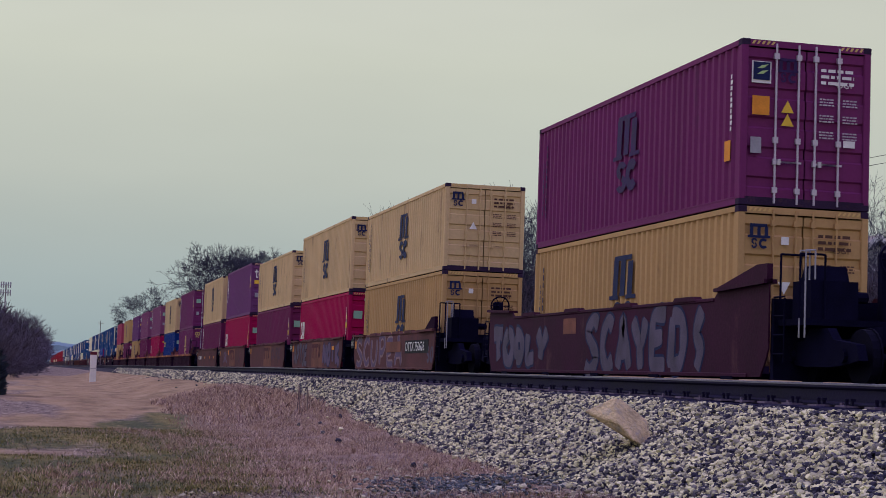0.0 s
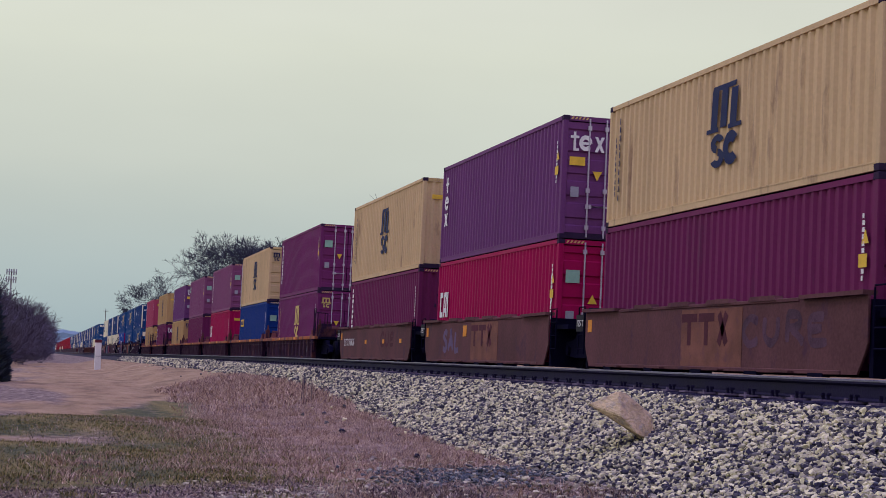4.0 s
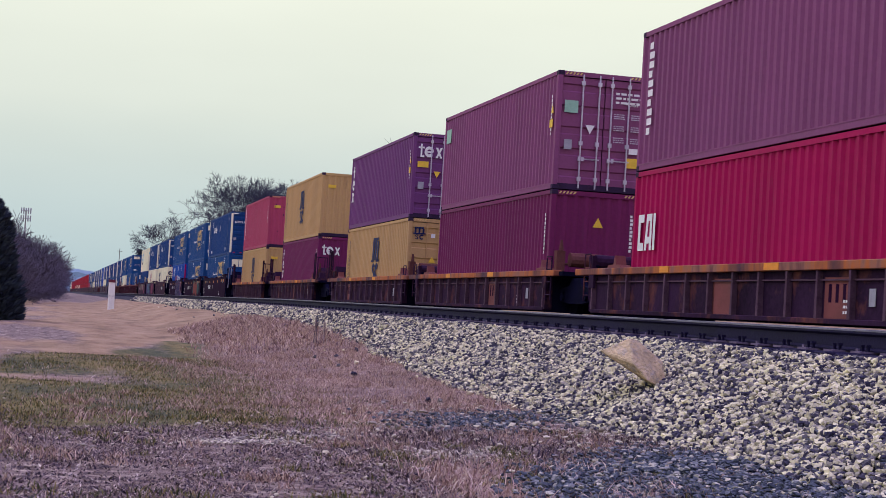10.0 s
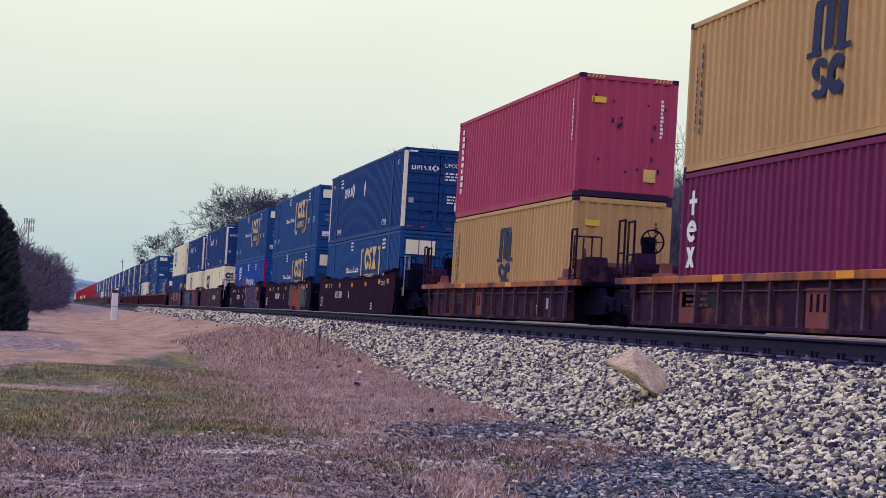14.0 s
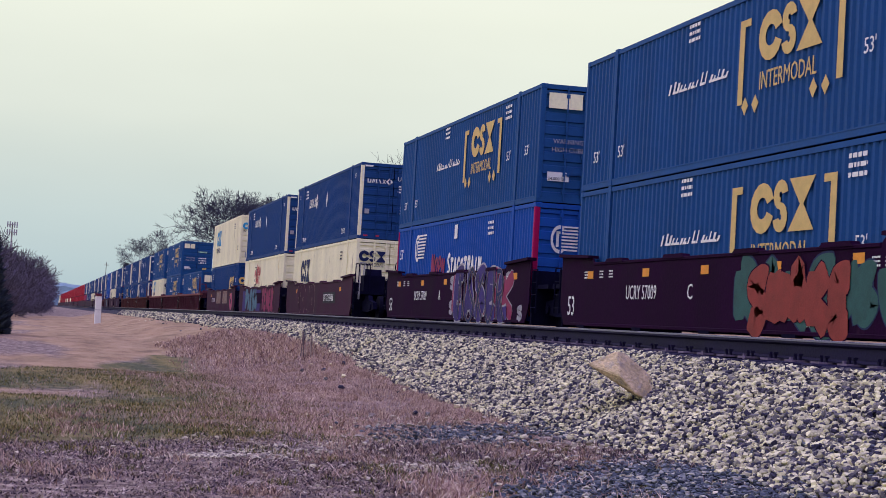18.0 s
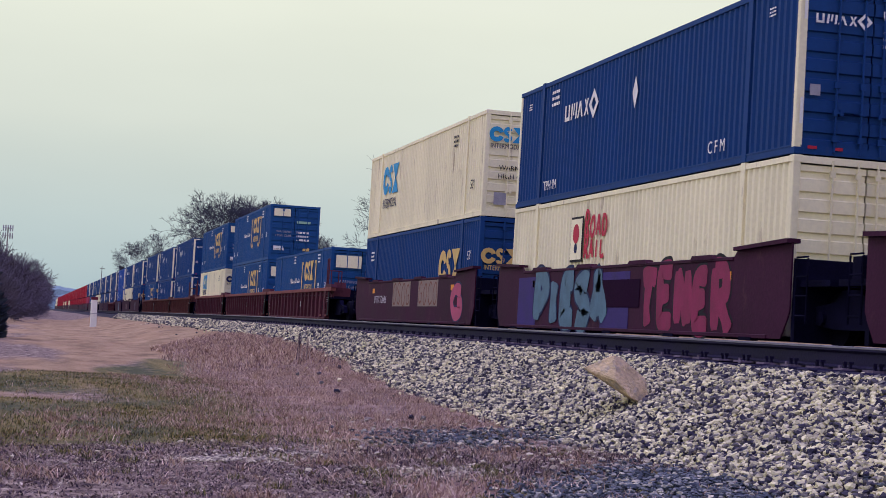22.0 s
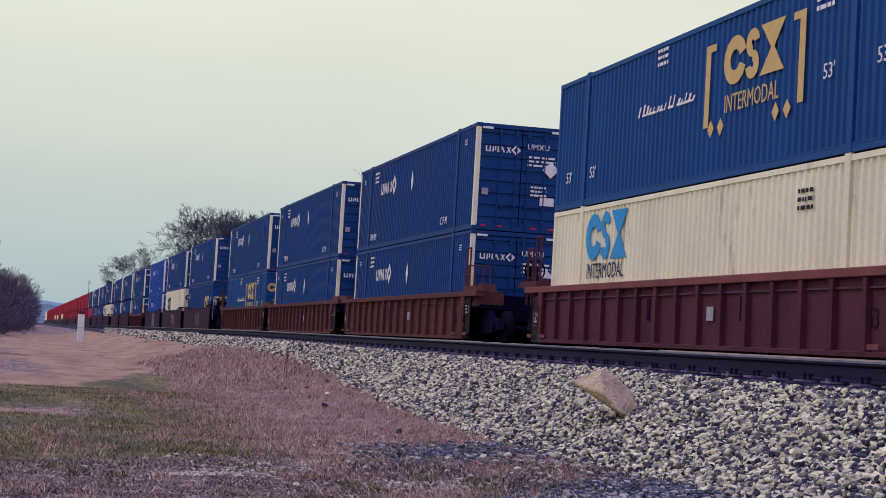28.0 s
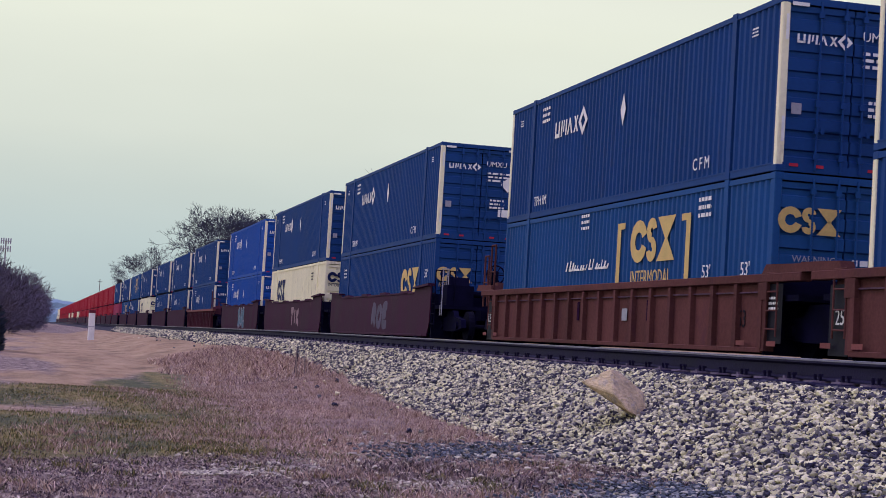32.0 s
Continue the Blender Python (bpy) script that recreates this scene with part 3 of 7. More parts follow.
def well_car(kind, lead_truck=True, tail_truck=True, first=True, last=True, simple=False):
    """One unit of a well car: side walls, ribs, sills, end platforms, floor, trucks, ladders and brake gear."""
    ob = new("well_car")
    tagged(ob, LABELS[kind], "railway wagon", "well cars of the train")
    long = kind.endswith("53")
    L = 16.154 if long else 12.192
    mat = {"smooth40": "car_brown", "ribbed40": "car_rust", "dark53": "car_dark", "plum53": "car_plum", "ribbed53": "car_red"}[kind]
    ribbed = kind.startswith("ribbed")
    W = 1.48
    lo = 0.10
    if kind == "ribbed40":
        y0, y1, s0, s1, top, lift = -0.6, 14.0, -1.4, 15.2, 1.05, 0.0
    elif kind == "ribbed53":
        y0, y1, s0, s1, top, lift = -0.1, 16.3, -1.5, 17.6, 1.36, 0.12
    elif kind == "smooth40":
        y0, y1, s0, s1, top, lift = -0.3, 12.5, -1.3, 13.6, 1.22, 0.04
    else:
        y0, y1, s0, s1, top, lift = -0.5, 16.65, -1.5, 17.6, 1.40, 0.22
    key = (kind,)
    if ribbed:
        wall = cached(("side_wall", *key), lambda: boxes((-W + 0.10, -W + 0.13, y0, y1, lo, top - 0.13)))
        for sx in (1, -1):
            piece("side_wall", wall, mat, ob, (0 if sx == 1 else 2 * W - 0.23, 0, 0))
        sill_mat = "sill" if kind == "ribbed40" else "sill_red"
        sill = cached(("top_sill", *key), lambda: bevelled("top_sill", (-W, -W + 0.20, s0, s1, top - 0.14, top), 0.012))
        chord = cached(("bottom_chord", *key), lambda: bevelled("bottom_chord", (-W + 0.01, -W + 0.16, y0, y1, lo - 0.01, lo + 0.075), 0.01))
        for sx in (0, 2 * W - 0.20):
            piece("top_sill", sill, sill_mat, ob, (sx, 0, 0))
            piece("bottom_chord", chord, mat, ob, (sx if sx == 0 else 2 * W - 0.16, 0, 0))
        n = 13 if kind == "ribbed40" else 16
        wide = 1.0 if kind == "ribbed40" else 1.9
        lip = cached(("panel_lip", *key), lambda: boxes((-W + 0.06, -W + 0.105, y0 + 0.05, y1 - 0.05, top - 0.30, top - 0.275)))
        piece("panel_lip", lip, "rib_edge", ob)
        rib = cached(("rib", *key), lambda: prism([(-0.045 * wide, lo + 0.07), (0.045 * wide, lo + 0.07), (0.03 * wide, top - 0.15), (-0.03 * wide, top - 0.15)], -W + 0.005, -W + 0.105))
        for i in range(n + 1):
            piece("rib", rib, "rib_edge" if kind == "ribbed40" else mat, ob, (0, y0 + 0.06 + (y1 - y0 - 0.12) * i / n, 0))
    else:
        poly = [(y0 + 0.30, lo), (y1 - 0.30, lo), (y1 - 0.08, lo + 0.30), (y1, lo + 0.45), (y1, top + lift), (y1 - 2.1, top + lift * 0.7), (y1 - 2.3, top),
                (y0 + 2.3, top), (y0 + 2.1, top + lift * 0.7), (y0, top + lift), (y0, lo + 0.45), (y0 + 0.08, lo + 0.30)]
        wall = cached(("side_wall", *key), lambda: prism(poly, -W, -W + 0.03))
        for x in (0, 2 * W - 0.03):
            piece("side_wall", wall, mat, ob, (x, 0, 0))
        chord = cached(("bottom_chord", *key), lambda: bevelled("bottom_chord", (-W - 0.02, -W + 0.12, y0 + 0.8, y1 - 0.8, lo - 0.01, lo + 0.06), 0.01))
        cap = cached(("top_chord", *key), lambda: bevelled("top_chord", (-W - 0.02, -W + 0.10, y0 + 2.25, y1 - 2.25, top - 0.02, top + 0.045), 0.01))
        ecap = cached(("end_chord", *key), lambda: prism([(0, top + lift - 0.02), (2.1, top + 0.7 * lift - 0.02), (2.1, top + 0.7 * lift + 0.04), (0, top + lift + 0.05)], -W - 0.09, -W + 0.14))
        for x in (0, 2 * W - 0.10):
            piece("bottom_chord", chord, mat, ob, (x, 0, 0))
            piece("top_chord", cap, mat, ob, (x, 0, 0))
        piece("end_chord", ecap, mat, ob, (0, y0, 0))
        ecap2 = cached(("end_chord", "rear", *key), lambda: prism([(0, top + lift + 0.05), (-2.1, top + 0.7 * lift + 0.04), (-2.1, top + 0.7 * lift - 0.02), (0, top + lift - 0.02)], -W - 0.09, -W + 0.14))
        piece("end_chord", ecap2, mat, ob, (0, y1, 0))
        if not simple:
            hinge = cached(("guide", *key), lambda: prism([(-0.55, top + 0.02), (-0.45, top + 0.10), (0.45, top + 0.10), (0.55, top + 0.02)], -W - 0.04, -W + 0.12))
            for i in range(4):
                piece("container_guide", hinge, mat, ob, (0, y0 + 3.6 + i * (y1 - y0 - 7.2) / 3, 0))
            foot = cached(("foot_bracket",), lambda: boxes((-W - 0.03, -W + 0.1, -0.25, 0.25, lo - 0.05, lo + 0.01)))
            for i in range(5):
                piece("foot_bracket", foot, "steel_dark", ob, (0, y0 + 1.6 + i * (y1 - y0 - 3.2) / 4, 0))
    bar = cached(("cross_member",), lambda: boxes((-1.3, 1.3, -0.2, 0.2, lo, lo + 0.06)))
    for y in np.linspace(y0 + 1.0, y1 - 1.0, 5):
        piece("cross_member", bar, "steel_dark", ob, (0, float(y), 0))
    # end platforms over the trucks, with their bulkheads and couplings
    plat = cached(("end_platform", *key), lambda: join(boxes((-1.35, 1.35, 0, 1.15, 0.92, 1.02)), boxes((-0.35, 0.35, -0.55, 1.3, 0.62, 0.92)), boxes((-1.42, 1.42, 1.02, 1.14, 0.06, top - 0.04))))
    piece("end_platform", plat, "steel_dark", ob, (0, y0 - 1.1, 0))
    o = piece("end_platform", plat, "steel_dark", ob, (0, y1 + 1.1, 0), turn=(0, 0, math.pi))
    if lead_truck:
        truck(ob, y0 - (1.25 if not first else 0.95))
    if tail_truck and last:
        truck(ob, y1 + 0.95)
    if not simple:
        if first:
            brake_wheel(ob, 0.20, y0 - 1.0, 2.0, "steel_dark")
            piece("brake_stand", cached(("brake_stand",), lambda: bevelled("brake_stand", (0.06, 0.34, 0.0, 0.20, 1.0, 2.12), 0.03)), "steel_dark", ob, (0, y0 - 0.85, 0))
            railing(ob, y0 - 1.0, 1.02, mat if ribbed else "steel_dark", 1.0)
            railing(ob, y0 - 0.3, 1.3, mat if ribbed else "steel_dark", 0.75)
            if not ribbed:
                box = cached(("gear_box",), lambda: join(boxes((-1.22, -0.42, -0.35, 0.30, 1.02, 1.62)), prism([(-0.30, 1.62), (0.25, 1.62), (0.10, 1.86), (-0.20, 1.86)], -1.12, -0.55), tube((-0.42, 0.0, 1.40), (-0.10, 0.0, 1.40), 0.09, 0.09, 8)))
                piece("gear_box", box, "steel_dark", ob, (0, y0 - 0.62, 0))
                rail_up = cached(("stanchion",), lambda: join(tube((0, 0, 0), (0, 0, 1.35), 0.014, 0.014, 6), tube((0, 0, 1.35), (0.16, 0, 1.35), 0.014, 0.014, 6), tube((0.16, 0, 1.35), (0.16, 0, 0.9), 0.014, 0.014, 6)))
                for dy in (-0.95, -1.15):
                    piece("stanchion", rail_up, "mark_grey", ob, (-1.40, y0 + dy, 0.72))
                tank = cached(("air_tank",), lambda: join(tube((-1.0, 0, 0), (-0.2, 0, 0), 0.19, 0.19, 12), boxes((-0.9, -0.8, -0.2, 0.2, -0.28, -0.12)), boxes((-0.4, -0.3, -0.2, 0.2, -0.28, -0.12))))
                piece("air_tank", tank, "steel_dark", ob, (1.2, y0 - 0.6, 1.30))
            piece("coupler", cached(("coupler",), lambda: join(boxes((-0.12, 0.12, -0.9, 0, 0.72, 0.92)), boxes((-0.2, 0.2, -1.1, -0.8, 0.68, 0.98)))), "steel_dark", ob, (0, y0 - 1.2, 0))
        if kind == "ribbed40":
            gear = cached(("end_gear",), lambda: join(tube((-0.9, 0, 0), (0.0, 0, 0), 0.17, 0.17, 12), tube((-1.0, 0.25, -0.1), (0.6, 0.2, -0.05), 0.035, 0.035, 6), boxes((-1.25, -1.05, -0.12, 0.12, -0.28, 0.20)), boxes((0.2, 0.55, -0.14, 0.14, -0.28, 0.06)), tube((-1.15, -0.1, 0.2), (-1.15, -0.1, 0.45), 0.06, 0.03, 8)))
            piece("brake_gear", gear, "car_orange", ob, (-0.1, y0 - 0.45, 1.32))
        if ribbed:
            low = kind == "ribbed40"
            guide = cached(("corner_guide", low), lambda: prism([(-0.42, top), (-0.34, top + 0.06), (-0.10, top + 0.07), (0.0, top + 0.26), (0.07, top + 0.07), (0.40, top + 0.06), (0.46, top)] if low else
                                                                [(-0.75, top), (-0.68, top + 0.13), (0.60, top + 0.15), (0.75, top)], -W + 0.01, -W + 0.24))
            for y in (-0.30, L + 0.32):
                piece("corner_guide", guide, "sill_red" if low else mat, ob, (0, y + (0 if low else (0.9 if y > 5 else -0.5)), 0))
            col = cached(("end_column", low), lambda: join(boxes((-W + 0.02, -W + 0.20, -0.10, 0.10, 0.12, top - 0.02)), boxes((-W + 0.0, -W + 0.06, -0.16, 0.16, top - 0.42, top - 0.14))))
            for y in (y0 - 0.02, y1 + 0.02):
                piece("end_column", col, mat, ob, (0, y, 0))
            housing = cached(("gear_housing", low), lambda: join(boxes((-1.30, -0.62, -0.30, 0.30, 1.02, 1.36)), prism([(-0.22, 1.36), (0.22, 1.36), (0.12, 1.58), (-0.12, 1.58)], -1.22, -0.80), boxes((-1.36, -1.28, -0.36, 0.36, 0.98, 1.10))))
            post = cached(("grab_post",), lambda: join(tube((0, -0.19, 0), (0, -0.19, 1.30), 0.026, 0.026, 6), tube((0, 0.19, 0), (0, 0.19, 1.30), 0.026, 0.026, 6), tube((0, -0.19, 1.30), (0, 0.19, 1.30), 0.026, 0.026, 6),
                                                       *[tube((0, -0.19, z), (0, 0.19, z), 0.018, 0.018, 6) for z in (0.25, 0.62)]))
            if first:
                piece("gear_housing", housing, mat, ob, (0, y0 - 0.75, 0))
                piece("grab_post", post, mat, ob, (-1.44, y0 - 0.35, top - 0.15))
            if last:
                piece("gear_housing", housing, mat, ob, (0, y1 + 0.80, 0))
                piece("grab_post", post, mat, ob, (-1.44, y1 + 0.40, top - 0.15))
                piece("grab_post", post, mat, ob, (-1.44, y1 + 1.00, 0.95))
        ladder(ob, y0 - 0.35, 0.35, 1.35, "steel_dark" if not ribbed else mat)
        ladder(ob, y1 + 0.35, 0.35, 1.35, "steel_dark" if not ribbed else mat)
        piece("brake_cylinder", cached(("cylinder",), lambda: join(tube((-0.9, 0, 0), (0.2, 0, 0), 0.16, 0.16, 12), boxes((-1.0, -0.9, -0.13, 0.13, -0.2, 0.13)), boxes((0.25, 0.9, -0.05, 0.05, -0.12, -0.02)))),
              mat if ribbed else "steel_dark", ob, (-0.3, y1 + 0.65, 1.22))
        piece("air_hose", cached(("air_hose",), lambda: join(tube((-1.2, 0, 0), (-0.4, 0.5, 0.12), 0.03, 0.03, 6), tube((-0.4, 0.5, 0.12), (0.5, 0.3, -0.05), 0.03, 0.03, 6))), "steel_dark", ob, (0, y1 + 0.5, 1.12))
    return ob, y0, y1, top


# ---- the train's way: metres run after t seconds, and the track's slight fall in the distance ----
def run(t):
    return 14.2957 * t + 0.012055 * t * t - 0.000198 * t ** 3


def fall(y):
    return -0.0021 * max(0.0, y - 50.0)


TRAIN = []       # (thing, place of its origin along the train, height over the rail)


def ride(ob, s, z):
    TRAIN.append((ob, s, z))


LOWER, UPPER = 0.15, 3.055


def tag_big(c, W, a, z, m="mark_navy", s=1.0):
    mark("tall", "side", m, c, a, z, s, "side_emblem", W)


def dress_box(c, W, H, L, logo, m, doors):
    """Emblems, codes and stickers of the ocean containers."""
    rnd = random.Random(int(L * 100) + len(TRAIN) * 7)
    if logo == "tall":
        tag_big(c, W, 0.478 * L if doors else 0.492 * L, H * 0.545, m, (1.18, 0.71) if H > 2.7 else (1.18, 0.66))
        if doors:
            mark("small", "end", m, c, 0.86 if m == "ghost_navy" else 0.38, H * 0.82, 0.72, "door_emblem", W)
        mark("column", "side", m, c, L - 0.72, H * 0.52, (0.45, 1.05), "side_code", W)
        mark("column", "side", m, c, L - 0.50, H * 0.47, (0.45, 0.75), "side_code", W)
    if logo == "three":
        mark("three", "end", m, c, 0.55, H * 0.78, 0.75, "door_emblem", W)
        mark("stack", "side", "white", c, L - 0.62, H * 0.62, (1.15, 0.80), "side_emblem", W)
    if logo == "hook":
        mark("hook", "side", "white", c, L - 0.85, H * 0.56, (0.95, 1.15), "side_emblem", W)
        mark("column", "side", "white", c, 0.45, H * 0.5, 0.7, "side_code", W)
    if logo == "word":
        e = plate("side", "mark_yellow", c, L - 1.35, H * 0.66, 1.5, 0.42, W, "emblem_panel")
        for k in (-0.42, 0.0, 0.42):
            plate("side", "sea_blue", e, k, 0.0, 0.26, 0.20, 0.02, "emblem_block")
    if logo == "label":
        plate("side", "mark_green", c, L - 0.6, H * 0.78, 0.6, 0.42, W)
    if logo in ("strip", "plain", "label"):
        if logo == "strip":
            mark("column", "side", "white", c, L - 0.62, H * 0.56, (2.0, 1.15), "side_emblem", W)
    if m != "mark_navy" or logo in ("strip", "three", "hook", "plain"):
        mark("column", "side", "white", c, 0.42, H * 0.62, 0.6, "side_code", W)
    light = "mark_brown" if logo == "tall" and m == "mark_navy" else "white"
    if doors:
        mark("small_lines", "end", light, c, 1.48, H * 0.83, (1.25, 0.9), "door_code", W)
        lettering("type_code", "45G1" if H > 2.7 else "42G1", 0.15, light, c, (-W / 2 + 1.75, -0.014, H * 0.74), END)
        for k, z in enumerate((0.66, 0.56, 0.46)):
            mark("small_lines", "end", "mark_pale" if light == "white" else light, c, 1.46, H * z, (0.55, 0.42), "door_data", W)
            mark("small_lines", "end", "mark_pale" if light == "white" else light, c, 1.90, H * z, (0.55, 0.42), "door_data", W)
        mark("tri_down" if rnd.random() < 0.5 else "triangle", "end", "white" if rnd.random() < 0.5 else "mark_yellow", c, 0.86, H * 0.52, 0.9, "warning_triangle", W)
        if logo != "tall":
            plate("end", "mark_yellow", c, 1.98, H * 0.26, 0.30, 0.24, W)
            if logo != "word":
                plate("side", "mark_yellow", c, 0.42, H * 0.56, 0.26, 0.20, W)
                mark("triangle", "side", "mark_yellow", c, 0.36, H * 0.68, 0.9, "warning_triangle", W)
            plate("end", "mark_yellow" if logo == "three" else "mark_green", c, 0.36, H * (0.63 if logo == "three" else 0.70), 0.38 if logo == "three" else 0.34, 0.20 if logo == "three" else 0.30, W)
            plate("end", "mark_grey", c, 0.32, H * 0.38, 0.20, 0.24, W)
            plate("end", "white", c, 2.0, H * 0.36, 0.24, 0.14, W)
        if m == "ghost_navy":
            e = plate("end", "white", c, 0.36, H * 0.80, 0.36, 0.38, W)
            plate("end", "mark_navy", e, W / 2, 0.02, 0.31, 0.31, W)
            for k in (0, 1):
                o = piece("sticker_leaf", cached(("leaf", "end"), lambda: flat_end([[(-0.09, -0.03), (0.0, 0.03), (0.12, 0.05), (0.03, -0.02)]])), "mark_leaf", e, (0, -0.020, 0.09 - 0.10 * k))
            plate("end", "mark_orange", c, 0.36, H * 0.60, 0.32, 0.33, W)
            plate("end", "mark_grey", c, 0.28, H * 0.36, 0.20, 0.28, W)
            mark("triangle", "end", "mark_yellow", c, 0.86, H * 0.60, 0.9, "warning_triangle", W)
            plate("side", "mark_orange", c, 0.55, H * 0.34, 0.26, 0.36, W)
            plate("end", "white", c, 2.03, H * 0.40, 0.22, 0.12, W)
        if light == "mark_brown":
            plate("end", "white", c, 0.86, H * 0.80, 0.14, 0.14, W)
    else:
        if logo == "three":
            plate("end", "mark_gold", c, 0.50, H * 0.20, 0.30, 0.14, W)
        elif m == "mark_navy" or rnd.random() < 0.5:
            plate("end", "mark_yellow", c, 0.48, H * 0.79, 0.36, 0.14, W)
        else:
            mark("triangle", "end", "mark_yellow", c, 1.2, H * 0.74, 1.0, "warning_triangle", W)
        mark("column", "end", light, c, W - 0.38, H * 0.66, 0.55, "end_code", W)
        if logo == "strip" and m == "white" and H > 2.7:
            plate("end", "mark_gold", c, W - 0.62, H * 0.20, 0.30, 0.30, W)
            for _ in range(16):
                plate("end", "frame_dark", c, rnd.uniform(0.3, W - 0.3), H * rnd.uniform(0.15, 0.85), 0.05, rnd.choice((0.06, 0.12)), W, "rust_fleck")


def under_word(c, where, m, a, z, size, W):
    """The word under the heavy emblem."""
    o = lettering("emblem_word", "INTERMODAL", size, m, c, (-W / 2 - 0.010, a, z) if where == "side" else (-W / 2 + a, -0.014, z), SIDE if where == "side" else END, stretch=0.80)
    return o


def dress_long(c, W, H, L, logo, low=False):
    """Emblems, codes and stickers of the domestic containers."""
    bare = logo == "brackets_bare"
    if bare:
        logo = "brackets"
    if logo == "brackets":
        for k, sc in (("blocks", (0.92, 0.82)), ("brackets", (0.97, 0.64)), ("dots", (0.95, 0.70))):
            mark(k, "side", "mark_gold", c, 0.345 * L, H * (0.61 if k == "brackets" else 0.67), sc, "side_emblem", W)
        under_word(c, "side", "mark_gold", 0.345 * L + 1.10, H * 0.67 - 0.80, 0.44, W)
        mark("side_script", "side", "white", c, 0.345 * L, H * 0.62, (1.0, 0.8), "side_script", W)
        mark("small_lines", "side", "white", c, 0.20 * L, H * 0.90, 1.2, "side_code", W)
        mark("small_lines", "side", "white", c, 0.62 * L, H * 0.93, 1.1, "side_code", W)
        for a in (1.0, 2.7, L - 1.0, L - 2.6):
            lettering("length_mark", "53'", 0.34, "white", c, (-W / 2 - 0.02, a + 0.2, H * (0.20 if a > 8 else 0.42)), SIDE)
        if bare:
            mark("blocks", "end", "mark_gold", c, 0.62, H * 0.72, 0.42, "door_emblem", W)
        elif low:
            plate("end", "cream", c, 0.74, H * 0.80, 1.05, 0.50, W, "door_panel")
        else:
            plate("end", "cream", c, 0.62, H * 0.86, 0.86, 0.38, W, "door_panel")
            mark("blocks", "end", "mark_gold", c, 0.60, H * 0.855, 0.28, "door_emblem", W)
            plate("end", "mark_green", c, 1.75, H * 0.70, 0.72, 0.12, W, "weight_plate")
        lettering("warning_words", "WARNING", 0.16, "mark_grey", c, (-W / 2 + 0.35, -0.016, H * 0.50), END)
        lettering("warning_words", "HIGH CUBE", 0.16, "mark_grey", c, (-W / 2 + 0.32, -0.016, H * 0.43), END)
        mark("small_lines", "end", "white", c, 1.42, H * 0.50, (1.3, 1.6), "door_code", W)
        plate("end", "mark_gold", c, 1.95, H * 0.22, 0.34, 0.16, W, "weight_plate")
        plate("end", "white", c, 0.52, H * 0.22, 0.55, 0.22, W, "weight_plate")
        lettering("weight_words", "24,000 lbs", 0.11, "mark_black", c, (-W / 2 + 0.26, -0.018, H * 0.19), END)
    if logo == "blocks":
        o = mark("blocks", "side", "mark_gold", c, 0.21 * L, H * 0.52, 0.95, "side_emblem", W)
        under_word(c, "side", "mark_gold", 0.21 * L + 1.10, H * 0.52 - 0.80, 0.40, W)
        mark("blocks", "end", "mark_gold", c, 0.60, H * 0.62, 0.42, "door_emblem", W)
        under_word(c, "end", "mark_gold", 0.15, H * 0.62 - 0.34, 0.185, W)
        lettering("length_mark", "53'", 0.36, "white", c, (-W / 2 - 0.02, 1.2, H * 0.60), SIDE)
        mark("small_lines", "side", "white", c, L - 1.0, H * 0.80, 1.1, "side_code", W)
    if logo in ("cream_navy", "cream_blue"):
        m = "mark_navy" if logo == "cream_navy" else "mark_blue"
        up = H * (0.73 if logo == "cream_blue" and low else 0.62)
        o = mark("blocks", "side", m, c, L - 3.6, up, 0.95, "side_emblem", W)
        under_word(c, "side", "mark_navy", L - 2.5, up - (0.78 if low else 0.86), 0.46, W)
        mark("blocks", "end", "mark_navy" if low else m, c, 0.62, H * 0.76, 0.40, "door_emblem", W)
        under_word(c, "end", "mark_navy", 0.15, H * 0.76 - 0.34, 0.185, W)
        lettering("length_mark", "53'", 0.36, "mark_black", c, (-W / 2 - 0.02, 1.3, H * 0.28), SIDE)
        mark("small_lines", "side", "mark_black", c, 3.6, H * 0.84, 1.1, "side_code", W)
        if logo == "cream_blue":
            lettering("warning_words", "WARNING", 0.19, "mark_black", c, (-W / 2 + 0.42, -0.016, H * 0.44), END)
            lettering("warning_words", "HIGH CUBE", 0.19, "mark_black", c, (-W / 2 + 0.40, -0.016, H * 0.36), END)
            o = plate("end", "mark_grey", c, 1.35, H * 0.58, 0.26, 0.26, W)
            o.rotation_euler = (0, radians(45), 0)
            plate("end", "mark_grey", c, 0.5, H * 0.17, 0.36, 0.34, W)
    if logo == "road":
        stroke_word(c, "ROAD", 10.5, 8.95, H * 0.685, H * 0.83, "mark_red", W, 0.13)
        stroke_word(c, "RAIL", 10.5, 9.05, H * 0.52, H * 0.65, "mark_red", W, 0.13)
        e = plate("side", "mark_black", c, 10.98, H * 0.67, 0.86, 1.0, W, "emblem_frame")
        plate("side", "cream", e, 0.0, 0.0, 0.76, 0.90, 0.02)
        for k, (zz, rr, mm) in enumerate(((0.12, 0.22, "mark_red"), (-0.20, 0.11, "mark_navy"))):
            o = piece("emblem_spot", cached(("spot", rr), lambda: flat_side([[(rr * math.cos(0.4 * q), rr * math.sin(0.4 * q)) for q in range(16)]])), mm, e, (-0.026, 0, zz))
